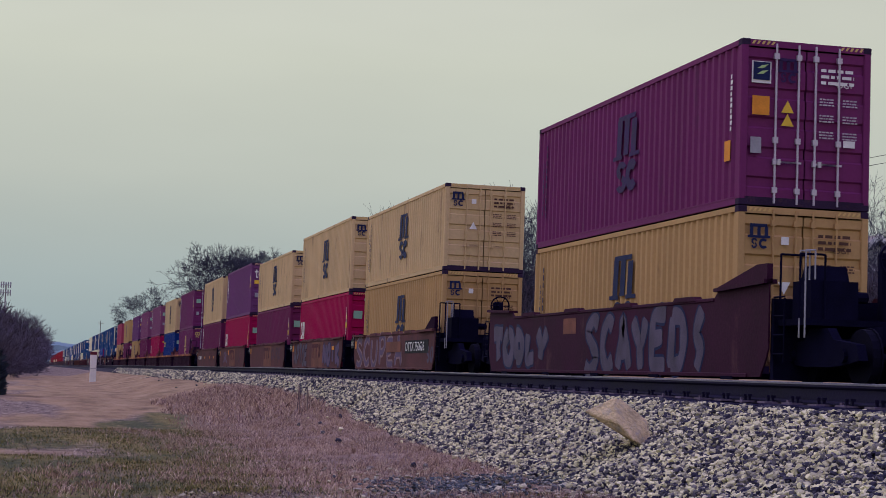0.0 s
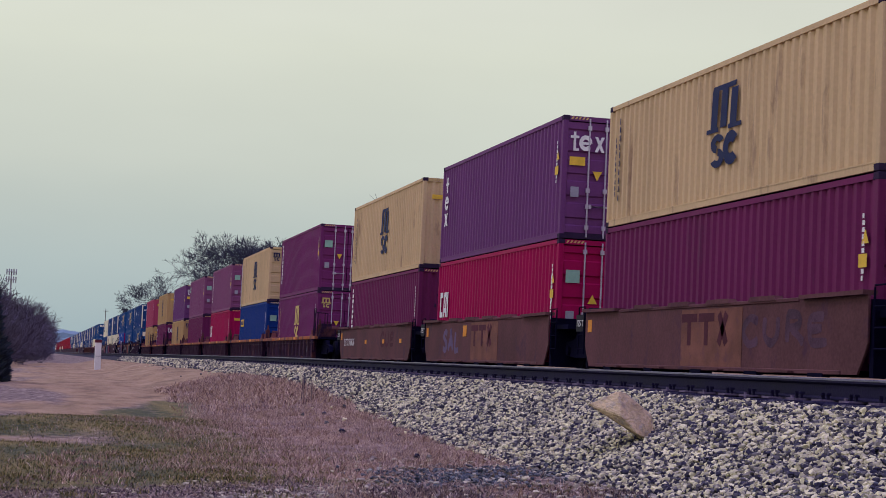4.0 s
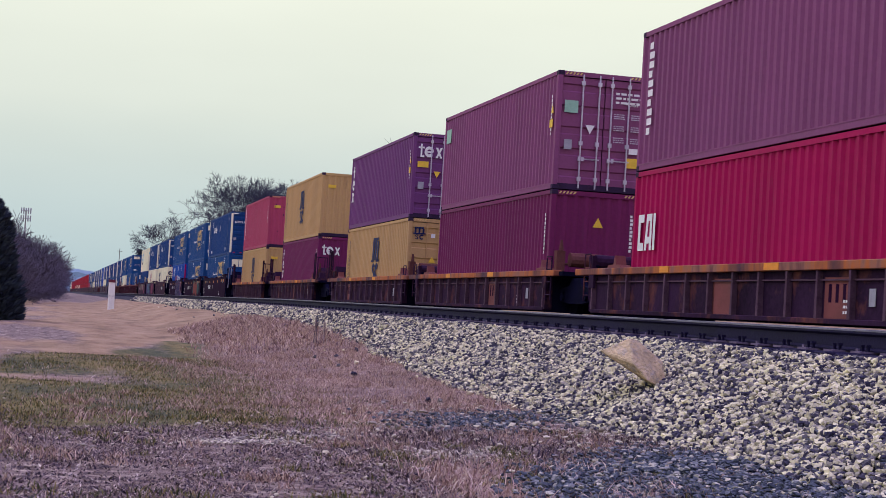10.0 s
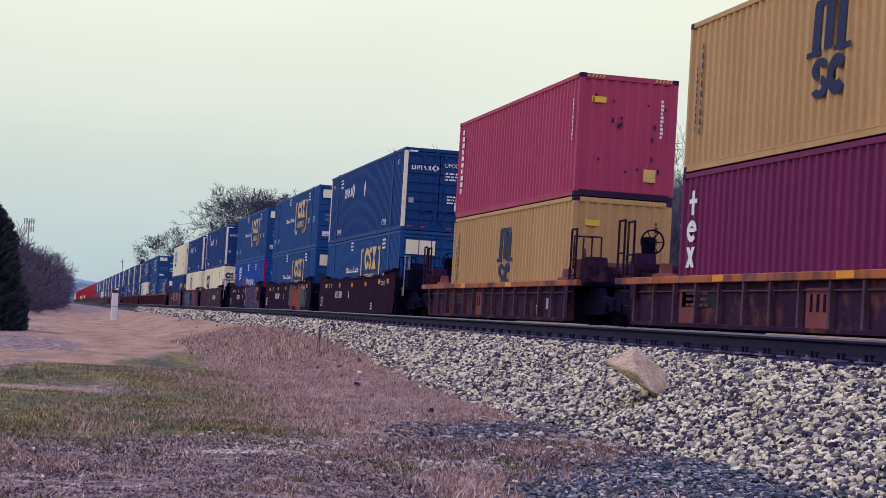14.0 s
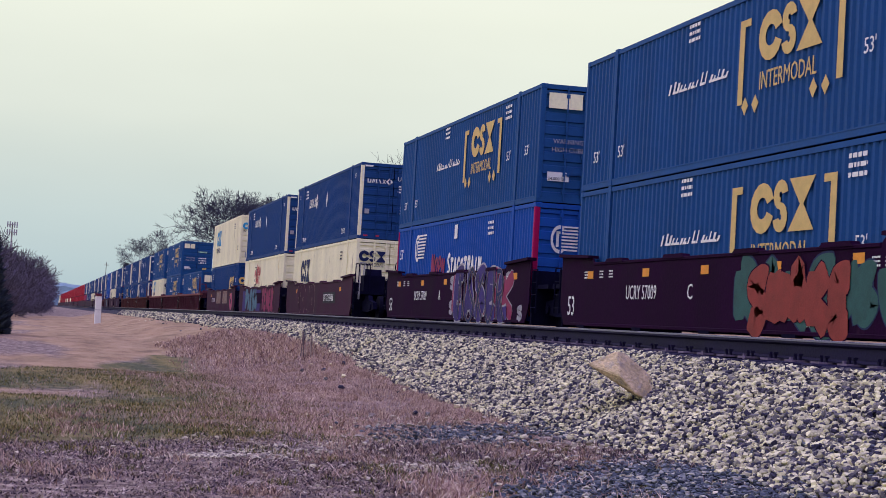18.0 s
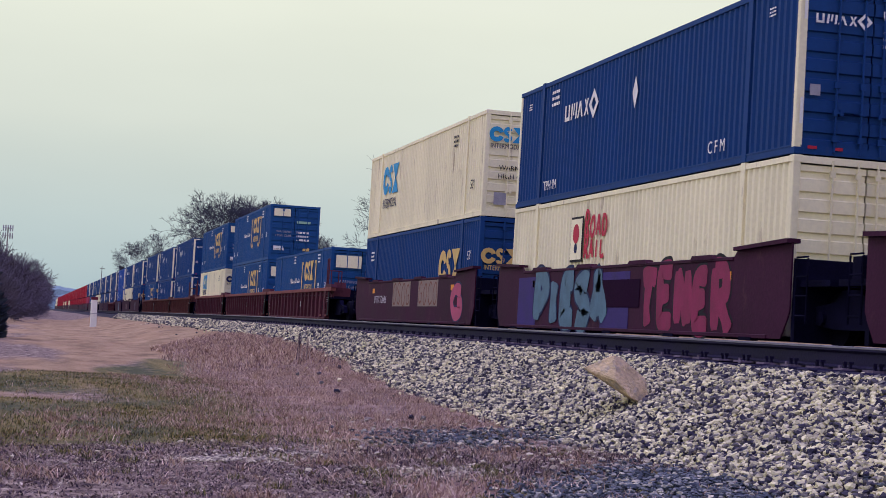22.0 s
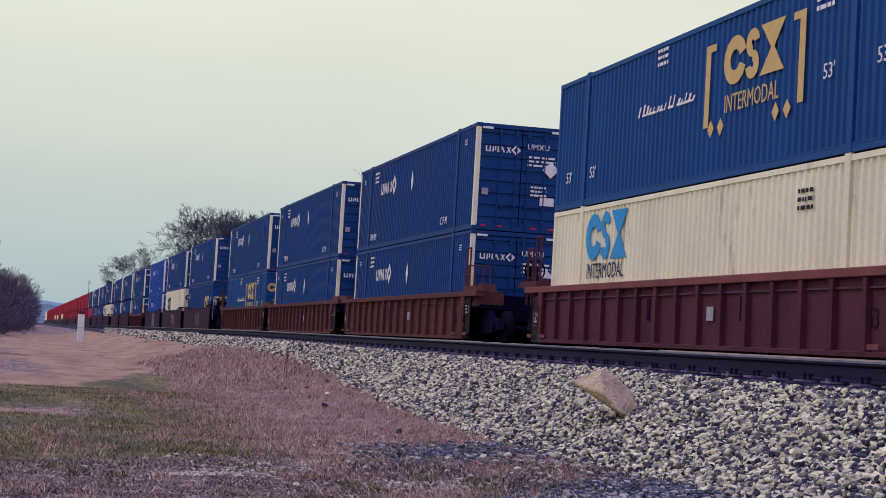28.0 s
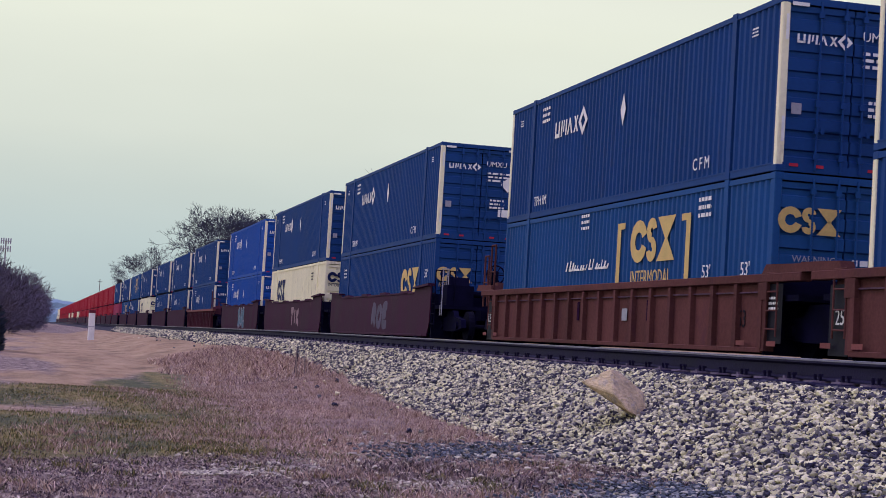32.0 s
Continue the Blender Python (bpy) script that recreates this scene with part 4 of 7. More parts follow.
    if logo == "diamond":
        mark("diamond_word", "side", "white", c, L - 4.7, H * 0.68, 0.92, "side_emblem", W)
        mark("diamond", "side", "white", c, L - 8.5, H * 0.66, 1.0, "side_emblem", W)
        mark("small_lines", "side", "white", c, L - 2.7, H * 0.88, 1.2, "side_code", W)
        for a in (1.0, L - 1.0):
            mark("small_lines", "side", "white", c, a + 0.2, H * 0.86, 0.5, "side_code", W)
        lettering("side_code", "TPH IM", 0.32, "white", c, (-W / 2 - 0.02, L - 2.4, H * 0.10), SIDE)
        lettering("side_code", "C F M", 0.32, "white", c, (-W / 2 - 0.02, 3.6, H * 0.10), SIDE)
        mark("diamond_word", "end", "white", c, 0.64, H * 0.76, 0.38, "door_emblem", W)
        lettering("door_code", "UMXU", 0.22, "white", c, (-W / 2 + 1.42, -0.016, H * 0.78), END)
        mark("small_lines", "end", "white", c, 1.45, H * 0.70, (1.6, 0.9), "door_code", W)
        mark("small_lines", "end", "white", c, 1.58, H * 0.42, 0.9, "door_data", W)
        o = plate("end", "white", c, 2.12, H * 0.60, 0.32, 0.32, W)
        o.rotation_euler = (0, radians(45), 0)
        plate("end", "white", c, 2.05, H * 0.30, 0.40, 0.22, W, "weight_plate")
        plate("end", "mark_grey", c, 0.30, H * 0.36, 0.18, 0.18, W)
        for x in (0.30, 2.25):
            plate("end", "white", c, x, H * 0.955, 0.30, 0.06, W)
        for x in (0.08, W - 0.08):
            for z in (0.24, 0.82):
                plate("end", "white", c, x, H * z, 0.05, 0.42, W, "reflective_strip")
        for x in (0.3, 0.75, 1.7, 2.2):
            plate("end", "mark_red", c, x, 0.12, 0.16, 0.05, W, "reflector")
    if logo == "globe":
        mark("globe", "side", "white", c, 12.95, H * 0.745, (0.78, 0.62), "side_emblem", W)
        stroke_word(c, "STACKTRAIN", 8.9, 4.9, 1.28, 1.70, "white", W, 0.16)
        stroke_word(c, "NOPN", 11.0, 9.2, 1.28, 1.76, "paint_cerise", W, 0.15)
        for a in (L - 0.9,):
            lettering("length_mark", "53'", 0.46, "white", c, (-W / 2 - 0.02, a + 0.35, H * 0.64), SIDE)
        plate("side", "white", c, L - 0.9, H * 0.36, 0.45, 0.50, W)
        plate("side", "white", c, 8.0, H * 0.86, 0.35, 0.4, W)
        mark("small_lines", "side", "white", c, 4.4, H * 0.88, 1.2, "side_code", W)
        mark("globe", "end", "white", c, 0.7, H * 0.70, 0.5, "door_emblem", W)


def ocean(s, z, colour, doors=True, logo="plain", m="white", low=False, where="on top of another"):
    c, W, H, L = container(colour, False, low, doors, where)
    dress_box(c, W, H, L, logo, m, doors)
    ride(c, s, z)
    return c


def domestic(s, z, colour, logo, where="on top of another", post=None, simple=False):
    c, W, H, L = container(colour, True, False, True, where, simple, post=post, rods=False)
    dress_long(c, W, H, L, logo, where == IN_WELL)
    ride(c, s, z)
    return c


IN_WELL = "in a car's well"
N, G = "mark_navy", "mark_gold"
OCEAN_ROWS = (   # place, car, upper: colour doors emblem ink low, lower: the same
    (27.19, "plum53", ("maroon", True, "tall", "ghost_navy", False), ("tan", True, "tall", N)),
    (48.94, "smooth40", ("pale_tan", True, "tall", N, True), ("tan", True, "tall", N)),
    (64.35, "smooth40", ("pale_tan", True, "tall", N, False), ("crimson", True, "hook", "white")),
    (79.75, "smooth40", ("pale_tan", True, "tall", N, True), ("oxide", True, "plain", "white")),
    (95.30, "smooth40", ("violet", True, "three", "white", False), ("crimson", True, "hook", "white")),
    (110.25, "smooth40", ("pale_tan", False, "tall", N, False), ("oxide", False, "strip", "white")),
    (130.50, "ribbed40", ("maroon", True, "strip", "white", False), ("maroon", True, "tall", G)),
    (147.35, "ribbed40", ("pale_tan", True, "tall", N, False), ("sea_blue", True, "word", "white")),
    (165.35, "ribbed40", ("plum", True, "strip", "white", False), ("crimson", False, "hook", "white")),
    (183.63, "ribbed40", ("plum", True, "label", "white", False), ("oxide", False, "plain", "white")),
    (200.60, "ribbed40", ("violet", True, "three", "white", False), ("tan", True, "tall", N)),
    (220.78, "ribbed40", ("tan", False, "tall", N, False), ("oxide", False, "three", "white")),
    (240.09, "ribbed40", ("rose", False, "strip", "white", False), ("tan", False, "tall", N)),
)


def car_plate(car, mat, y, z, w, h, W=2.96, proud=0.0):
    o = plate("side", mat, car, y, z, w, h, W, "car_plate")
    o.location.x -= proud
    return o


MAT["paint_pink"] = material("pale_pink_spray", (0.30, 0.19, 0.20), 0.6, vary=0.25, scale=3)
MAT["paint_lilac"] = material("lilac_spray", (0.13, 0.085, 0.16), 0.6, vary=0.25, scale=3)
MAT["violet_spray"] = material("violet_spray", (0.045, 0.024, 0.14), 0.6, vary=0.35, scale=1.5)
MAT["paint_rose"] = material("rose_spray", (0.46, 0.085, 0.16), 0.6, vary=0.2, scale=3)
MAT["paint_teal"] = material("teal_spray", (0.10, 0.18, 0.23), 0.6, vary=0.25, scale=3)
MAT["paint_cerise"] = material("cerise_spray", (0.26, 0.028, 0.085), 0.6, vary=0.25, scale=3)
MAT["paint_flame"] = material("flame_red_spray", (0.26, 0.045, 0.035), 0.6, vary=0.25, scale=3)
MAT["paint_leaf"] = material("leaf_green_spray", (0.035, 0.10, 0.085), 0.6, vary=0.25, scale=3)
MAT["paint_chalk"] = material("chalk_white_spray", (0.36, 0.33, 0.36), 0.6, vary=0.2, scale=3)
MAT["paint_dusk"] = material("dusty_lilac_spray", (0.100, 0.080, 0.120), 0.6, vary=0.35, scale=2)
MAT["paint_sand"] = material("sand_spray", (0.27, 0.195, 0.165), 0.6, vary=0.2, scale=3)


def ribbon(pts, width, lift=0.0, wobble=0.10):
    """A soft stroke along a few points, as quads in the side's plane."""
    fine = []
    n = len(pts)
    for i in range(n - 1):
        p0, p1, p2, p3 = pts[max(0, i - 1)], pts[i], pts[i + 1], pts[min(n - 1, i + 2)]
        for k in range(6):
            u = k / 6
            fine.append(tuple(0.5 * (2 * b + (c - a) * u + (2 * a - 5 * b + 4 * c - d) * u * u + (3 * b - a - 3 * c + d) * u ** 3) for a, b, c, d in zip(p0, p1, p2, p3)))
    fine.append(pts[-1])
    vs, fs = [], []
    for i, (a, z) in enumerate(fine):
        q, r = fine[max(0, i - 1)], fine[min(len(fine) - 1, i + 1)]
        da, dz = r[0] - q[0], r[1] - q[1]
        m = math.hypot(da, dz) or 1.0
        w = width * (0.62 if i in (0, len(fine) - 1) else 1.0 - wobble + wobble * math.sin(0.7 * i))
        vs += [(-lift, -(a - dz / m * w), z + da / m * w), (-lift, -(a + dz / m * w), z - da / m * w)]
    for i in range(len(fine) - 1):
        fs.append((2 * i, 2 * i + 1, 2 * i + 3, 2 * i + 2))
    return vs, fs


def stroke_word(c, word, y_from, y_to, z0, z1, mat, W, fat=0.10):
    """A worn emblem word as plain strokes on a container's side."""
    step, h = (y_from - y_to) / len(word), z1 - z0
    for i, ch in enumerate(word):
        tall = 1.3 if i == 0 else 1.0
        rows = [ribbon([((a - 0.5) * 0.8 * step, b * h * tall) for a, b in st], fat * min(step, h), 0.0006 * k, 0.0) for k, st in enumerate(STROKES[ch])]
        piece("side_emblem", mesh_of("side_emblem", *join(*rows)), mat, c, (-W / 2 - 0.006, y_from - step * (i + 0.5), z0))


STROKES = {   # letter-like strokes in a unit box
    "A": (((0.05, 0.0), (0.35, 0.6), (0.5, 1.0), (0.66, 0.6), (0.95, 0.0)), ((0.25, 0.36), (0.75, 0.36))), "C": (((0.92, 0.85), (0.55, 1.0), (0.15, 0.7), (0.12, 0.3), (0.5, 0.0), (0.95, 0.15)),),
    "D": (((0.15, 0.0), (0.15, 0.95)), ((0.15, 0.98), (0.7, 0.9), (0.92, 0.5), (0.7, 0.1), (0.15, 0.02))), "E": (((0.9, 0.95), (0.2, 0.92), (0.15, 0.5), (0.2, 0.05), (0.95, 0.05)), ((0.2, 0.5), (0.75, 0.55))),
    "G": (((0.9, 0.85), (0.5, 1.0), (0.12, 0.6), (0.3, 0.05), (0.85, 0.1), (0.85, 0.45), (0.55, 0.45)),), "I": (((0.5, 0.0), (0.45, 0.5), (0.55, 1.0)),), "K": (((0.15, 0.0), (0.2, 1.0)), ((0.9, 1.0), (0.25, 0.5), (0.95, 0.0))),
    "L": (((0.25, 1.0), (0.18, 0.4), (0.3, 0.05), (0.95, 0.1)),), "N": (((0.1, 0.0), (0.15, 1.0)), ((0.15, 1.0), (0.5, 0.5), (0.85, 0.0)), ((0.85, 0.0), (0.9, 1.0))), "O": (((0.5, 1.0), (0.1, 0.6), (0.2, 0.1), (0.6, 0.0), (0.92, 0.4), (0.8, 0.9), (0.48, 1.0)),),
    "P": (((0.2, 0.0), (0.25, 1.0)), ((0.1, 0.9), (0.6, 1.05), (0.95, 0.75), (0.6, 0.45), (0.25, 0.45))), "R": (((0.15, 0.0), (0.2, 1.0)), ((0.2, 1.0), (0.75, 0.95), (0.8, 0.6), (0.25, 0.5)), ((0.4, 0.5), (0.7, 0.25), (1.0, -0.02))),
    "S": (((0.9, 0.9), (0.5, 1.02), (0.12, 0.78), (0.5, 0.52), (0.9, 0.28), (0.5, 0.0), (0.05, 0.12)),), "T": (((0.0, 0.92), (0.5, 1.0), (1.0, 0.92)), ((0.5, 0.95), (0.45, 0.4), (0.55, 0.0))), "U": (((0.1, 1.0), (0.12, 0.3), (0.5, 0.0), (0.88, 0.3), (0.9, 1.0)),),
    "Y": (((0.05, 1.0), (0.5, 0.5), (0.95, 1.0)), ((0.5, 0.5), (0.45, 0.0))), "/": (((0.75, 1.0), (0.45, 0.6), (0.7, 0.3), (0.5, -0.05)),),
}


def letters(car, word, y_from, y_to, z0, z1, fill, line, seed, fat=0.17, rim=1.45, proud=0.0):
    """Sprayed bubble letters on a car's side, each one a fat fill over its rim, read from y_from down to y_to."""
    rnd = random.Random(seed)
    step, h = (y_from - y_to) / len(word), z1 - z0
    for i, ch in enumerate(word):
        slant, grow, drop = rnd.uniform(-0.10, 0.10), rnd.uniform(0.92, 1.08), rnd.uniform(-0.04, 0.04) * h
        rimmed, filled, k = [], [], 0
        for stroke in STROKES[ch]:
            pts = [((a - 0.5) * 0.84 * step * grow + slant * (b - 0.5) * h + rnd.uniform(-0.03, 0.03) * step, (b - 0.5) * (h - 2 * fat * min(step, h)) * grow + drop) for a, b in stroke]
            k += 1
            w = fat * min(step, h)
            rimmed.append(ribbon(pts, w * rim, 0.0005 * k))
            filled.append(ribbon(pts, w, 0.0005 * k))
        y = y_from - step * (i + 0.5)
        at = (-1.484 - proud - 0.0003 * (i % 2), y, (z0 + z1) / 2)
        o = piece("graffiti_letter", mesh_of("graffiti_letter", *join(*rimmed)), line, car, at)
        if fill:
            piece("letter_fill", mesh_of("letter_fill", *join(*filled)), fill, o, (-0.004, 0, 0))


def tidy_plates(car, y1, z):
    for a in (0.8, 2.4, 5.2, 8.2, 11.2, 14.6):
        car_plate(car, "mark_orange", a, z + 0.06 * (a < 3), 0.36, 0.16)
    for a in (1.6, 2.0, 15.0, 14.0, 13.4):
        mark("small_lines", "side", "white", car, a, z + 0.05, 0.5, "car_lettering", 2.96)
    mark("small_lines", "side", "white", car, 4.0, 0.42, 0.8, "car_lettering", 2.96)


CAR_ENDS = {0: (True, True), 1: (True, False), 5: (False, True), 6: (True, False), 10: (False, True), 11: (True, True), 12: (True, True)}
OCEAN_CARS = {}
for i, (s, kind, up, dn) in enumerate(OCEAN_ROWS):
    ocean(s, UPPER, up[0], up[1], up[2], up[3], up[4])
    ocean(s, LOWER, dn[0], dn[1], dn[2], dn[3], False, IN_WELL)
    first, last = CAR_ENDS.get(i, (False, False))
    car, y0, y1, top = well_car(kind, True, True, first, last)
    OCEAN_CARS[i] = car
    ride(car, s - 1.4 if i == 0 else s, 0.0)

DOMESTIC_ROWS = (   # place, car, upper colour and emblem, lower colour and emblem
    (260.22, "dark53", "navy", "diamond", "slate", "brackets"),
    (280.06, "dark53", "slate", "brackets", "slate", "brackets"),
    (299.77, "dark53", "slate", "brackets", "stack_blue", "globe"),
    (323.60, "plum53", "navy", "diamond", "cream", "cream_navy"),
    (343.23, "plum53", "navy", "diamond", "cream", "road"),
    (362.77, "plum53", "cream", "cream_blue", "navy", "blocks"),
    (386.54, "ribbed53", None, None, "slate", "brackets"),
    (406.07, "ribbed53", "slate", "brackets", "slate", "brackets"),
    (426.12, "ribbed53", "slate", "brackets", "cream", "cream_blue"),
    (449.60, "ribbed53", "navy", "diamond", "navy", "diamond"),
    (469.47, "ribbed53", "navy", "diamond", "navy", "diamond"),
    (488.93, "ribbed53", "navy", "diamond", "slate", "brackets_bare"),
    (512.88, "plum53", "navy", "diamond", "navy", "blocks"),
    (532.50, "plum53", "navy", "diamond", "cream", "cream_navy"),
    (552.52, "plum53", "sky_blue", "diamond", "sky_blue", "diamond"),
    (576.3, "ribbed53", "navy", "diamond", "navy", "diamond"),
    (596.0, "plum53", "navy", "diamond", "navy", "diamond"),
    (615.7, "plum53", "navy", "diamond", "navy", "diamond"),
    (639.5, "plum53", "navy", "diamond", "cream", "cream_navy"),
    (659.2, "plum53", "slate", "brackets", "navy", "diamond"),
    (679.0, "plum53", "navy", "diamond", "slate", "brackets_bare"),
    (702.7, "plum53", "navy", "diamond", "rose", None),
)
DOMESTIC = {}
for i, (s, kind, uc, ul, dc, dl) in enumerate(DOMESTIC_ROWS):
    far = i > 15
    white = lambda c, l: "cream" if l == "diamond" else "crimson" if l == "globe" else None
    if uc:
        domestic(s, UPPER, uc, ul, post=white(uc, ul), simple=far)
    domestic(s, LOWER, dc, dl, IN_WELL, post=white(dc, dl), simple=far)
    car, y0, y1, top = well_car(kind, True, True, i % 3 == 0, i % 3 == 2, simple=far)
    DOMESTIC[i] = (car, y0, y1, top)
    ride(car, s, 0.0)

# far end of the train: red containers, a few cream ones between
proto = container("red", True, False, True, "on a distant car", True)[0]
proto_cream = container("cream", True, False, True, "on a distant car", True)[0]
proto_car = well_car("plum53", True, True, False, True, simple=True)[0]
rnd = random.Random(3)
s = 722.5
for i in range(27):
    for z in (LOWER, UPPER):
        base = proto_cream if (z == LOWER and i in (9, 12, 14)) or i > 23 else proto
        ride(base if i == 0 and base is proto and z == LOWER else copy_thing(base, pose(0, 0, 0)), s, z)
    ride(proto_car if i == 0 else copy_thing(proto_car, pose(0, 0, 0)), s, 0.0)
    s += 19.8 if i % 3 != 2 else 23.8
ride(proto_cream, s, LOWER)
ride(copy_thing(proto_car, pose(0, 0, 0)), s, 0.0)


def dress_cars():
    """Car marks, plates and graffiti, unit by unit."""
    o, c = OCEAN_CARS, {i: v[0] for i, v in DOMESTIC.items()}
    # the first, dark car: two grey words
    letters(o[0], "TODLY", 16.2, 11.5, 0.20, 1.22, "paint_dusk", "mark_navy", 1, 0.20, 1.35)
    letters(o[0], "SCAYED/", 8.8, 2.0, 0.06, 1.38, "paint_dusk", "mark_navy", 2, 0.17, 1.35)
    for a, w in ((9.9, 0.9),):
        car_plate(o[0], "faded_orange", a, 1.12, w, 0.34)
    # smooth brown cars
    letters(o[1], "SCUPEA", 12.1, 4.1, 0.14, 1.22, "paint_lilac", "paint_pink", 3, 0.09, 1.7)
    car_plate(o[1], "faded_orange", 5.5, 0.82, 2.3, 0.34, proud=0.010)
    car_plate(o[1], "mark_black", 2.1, 0.80, 3.3, 0.40)
    lettering("car_lettering", "DTTX 750626", 0.40, "white", o[1], (-1.492, 3.65, 0.67), SIDE, stretch=1.12)
    letters(o[1], "SO", 0.7, -0.2, 0.3, 0.8, None, "paint_dusk", 31, 0.10)
    piece("end_gusset", mesh_of("end_gusset", *prism([(1.1, 1.24), (-0.3, 1.24), (-0.3, 1.66), (0.1, 1.66)], -1.50, -1.40)), "car_dark", o[1])
    piece("end_gusset", mesh_of("end_gusset", *prism([(1.6, 1.60), (-0.5, 1.60), (-0.5, 1.92), (-0.1, 1.92)], -1.52, -1.42)), "car_plum", o[0])
    letters(o[2], "APTOE", 11.9, 8.1, 0.16, 1.18, "paint_dusk", "car_dark", 4, 0.15, 1.25)
    letters(o[2], "NOIK", 4.1, 0.2, 0.16, 1.16, "paint_lilac", "mark_navy", 5, 0.16)
    car_plate(o[2], "mark_orange", 1.64, 0.89, 0.50, 0.16, proud=0.012)
    for k in (2, 3, 4):
        car_plate(o[k], "faded_orange", 5.5, 0.66, 2.75, 1.02)
        for pts in (((6.85, 6.13, 1.10),), ((6.05, 5.33, 1.10),)):     # two crossbarred uprights and a cross
            a, b, zt = pts[0]
            car_plate(o[k], "car_red", (a + b) / 2, zt - 0.08, a - b, 0.15, proud=0.004)
            car_plate(o[k], "car_red", (a + b) / 2, zt - 0.36, 0.17, 0.42, proud=0.004)
        for lean in (-1, 1):
            q = car_plate(o[k], "car_red", 4.95, 0.815, 0.17, 0.62, proud=0.004)
            q.rotation_euler = (radians(32 * lean), 0, 0)
    letters(o[3], "CURE", 4.2, 0.9, 0.50, 1.05, None, "rib_edge", 9, 0.10)
    letters(o[4], "SAL", 10.2, 8.2, 0.35, 1.0, None, "paint_lilac", 10, 0.10)
    car_plate(o[4], "mark_orange", 7.6, 0.95, 0.4, 0.3)
    lettering("car_lettering", "DTTX 750626", 0.38, "white", o[5], (-1.486, 11.6, 0.60), SIDE, stretch=0.95)
    for a in (7.2, 4.0, 1.2):
        car_plate(o[5], "mark_orange", a, 0.72, 0.34, 0.14)
    letters(o[5], "CUE", 4.6, 2.2, 0.52, 1.05, None, "car_red", 12, 0.09)
    for k in (1, 2, 3, 4, 5):
        car_plate(o[k], "mark_black", 12.9, 1.02, 0.5, 0.36)
        lettering("car_lettering", "125 T", 0.20, "white", o[k], (-1.492, 13.12, 0.95), SIDE)
        car_plate(o[k], "mark_orange", 12.2, 0.95, 0.26, 0.26)
        for a in (2.4, 5.2, 8.0, 10.4):
            piece("step_tread", cached(("step_tread",), lambda: boxes((-1.60, -1.44, -0.35, 0.35, 0.10, 0.13))), "car_brown", o[k], (0, a, 0))
    # rib-sided rusty cars: repainted bays
    for k, bays in ((7, (3, 8)), (8, (2, 6)), (9, (4,)), (10, (9,)), (11, (5, 10)), (12, (7,))):
        for b in bays:
            y = -0.54 + 14.48 * (b + 0.5) / 13
            q = car_plate(o[k], "mark_orange" if b == 99 else "sill_red", y, 0.47, 0.86, 0.66, 2.76)
        y = -0.54 + 14.48 * (bays[0] + 0.5) / 13
        for a in (-0.24, 0.0, 0.24):
            car_plate(o[k], "car_dark", y + a, 0.56, 0.10, 0.28, 2.76, 0.004)
    for k in (6, 7, 8, 9, 10, 11, 12):
        car_plate(o[k], "mark_orange", 4.5, 0.985, 0.6, 0.12)
        car_plate(o[k], "mark_orange", 9.5, 0.985, 0.5, 0.12)
        mark("small_lines", "side", "white", o[k], 2.0, 0.42, 0.7, "car_lettering", 2.80)
        car_plate(o[k], "mark_grey", 1.1, 0.5, 0.2, 0.26, 2.78)
    for k in (11, 12):
        car_plate(o[k], "mark_black", 10.6, 0.62, 1.7, 0.30, 2.76)
        mark("small_lines", "side", "rib_edge", o[k], 11.2, 0.70, (2.2, 0.9), "car_lettering", 2.80)
    # dark maroon three-unit car
    for k, letter in ((0, "B"), (1, "C"), (2, "A")):
        lettering("car_lettering", "UCRY 57009", 0.40, "white", c[k], (-1.486, 12.3, 0.66), SIDE, stretch=0.80)
        lettering("car_lettering", letter, 0.40, "white", c[k], (-1.486, 9.0, 0.66), SIDE)
        lettering("car_lettering", "53", 0.60, "white", c[k], (-1.486, 16.1, 0.32), SIDE, stretch=0.85)
        tidy_plates(c[k], 16, 1.18)
    # burners on the last two units
    letters(c[1], "RAKEN", 6.8, 2.0, 0.06, 1.36, "paint_leaf", "mark_navy", 21, 0.26, 1.15)
    letters(c[1], "SNAKE", 6.2, 2.5, 0.04, 1.32, "paint_flame", "car_dark", 22, 0.34, 1.12, 0.012)
    letters(c[1], "SU", 2.5, 1.0, 0.20, 1.20, "paint_leaf", "mark_navy", 29, 0.20, 1.2)
    letters(c[2], "KALSK", 7.3, 0.8, 0.08, 1.50, "paint_cerise", "paint_chalk", 27, 0.16, 1.18)
    letters(c[2], "EASEL", 7.0, 1.2, 0.04, 1.58, "violet_spray", "paint_chalk", 23, 0.19, 1.28, 0.012)
    letters(c[2], "NSKUR", 6.6, 1.6, 0.10, 1.50, "mark_navy", "paint_pink", 30, 0.055, 1.5, 0.024)
    for a, z in ((7.6, 1.15), (7.6, 0.45), (1.7, 1.15), (0.5, 0.32)):
        letters(c[2], "S", a, a - 0.5, z - 0.18, z + 0.18, None, "paint_chalk", int(a * 10), 0.14)
    # plum three-unit car
    letters(c[3], "GDRO", 13.4, 8.3, 0.04, 1.46, "car_plum", "paint_sand", 24, 0.24, 1.10)
    car_plate(c[3], "mark_black", 4.5, 0.80, 2.9, 0.46)
    lettering("car_lettering", "DTTX 724486", 0.42, "white", c[3], (-1.492, 5.85, 0.66), SIDE, stretch=0.95)
    car_plate(c[4], "violet_spray", 14.0, 0.68, 1.5, 1.20)
    car_plate(c[4], "violet_spray", 7.7, 0.70, 1.7, 1.20)
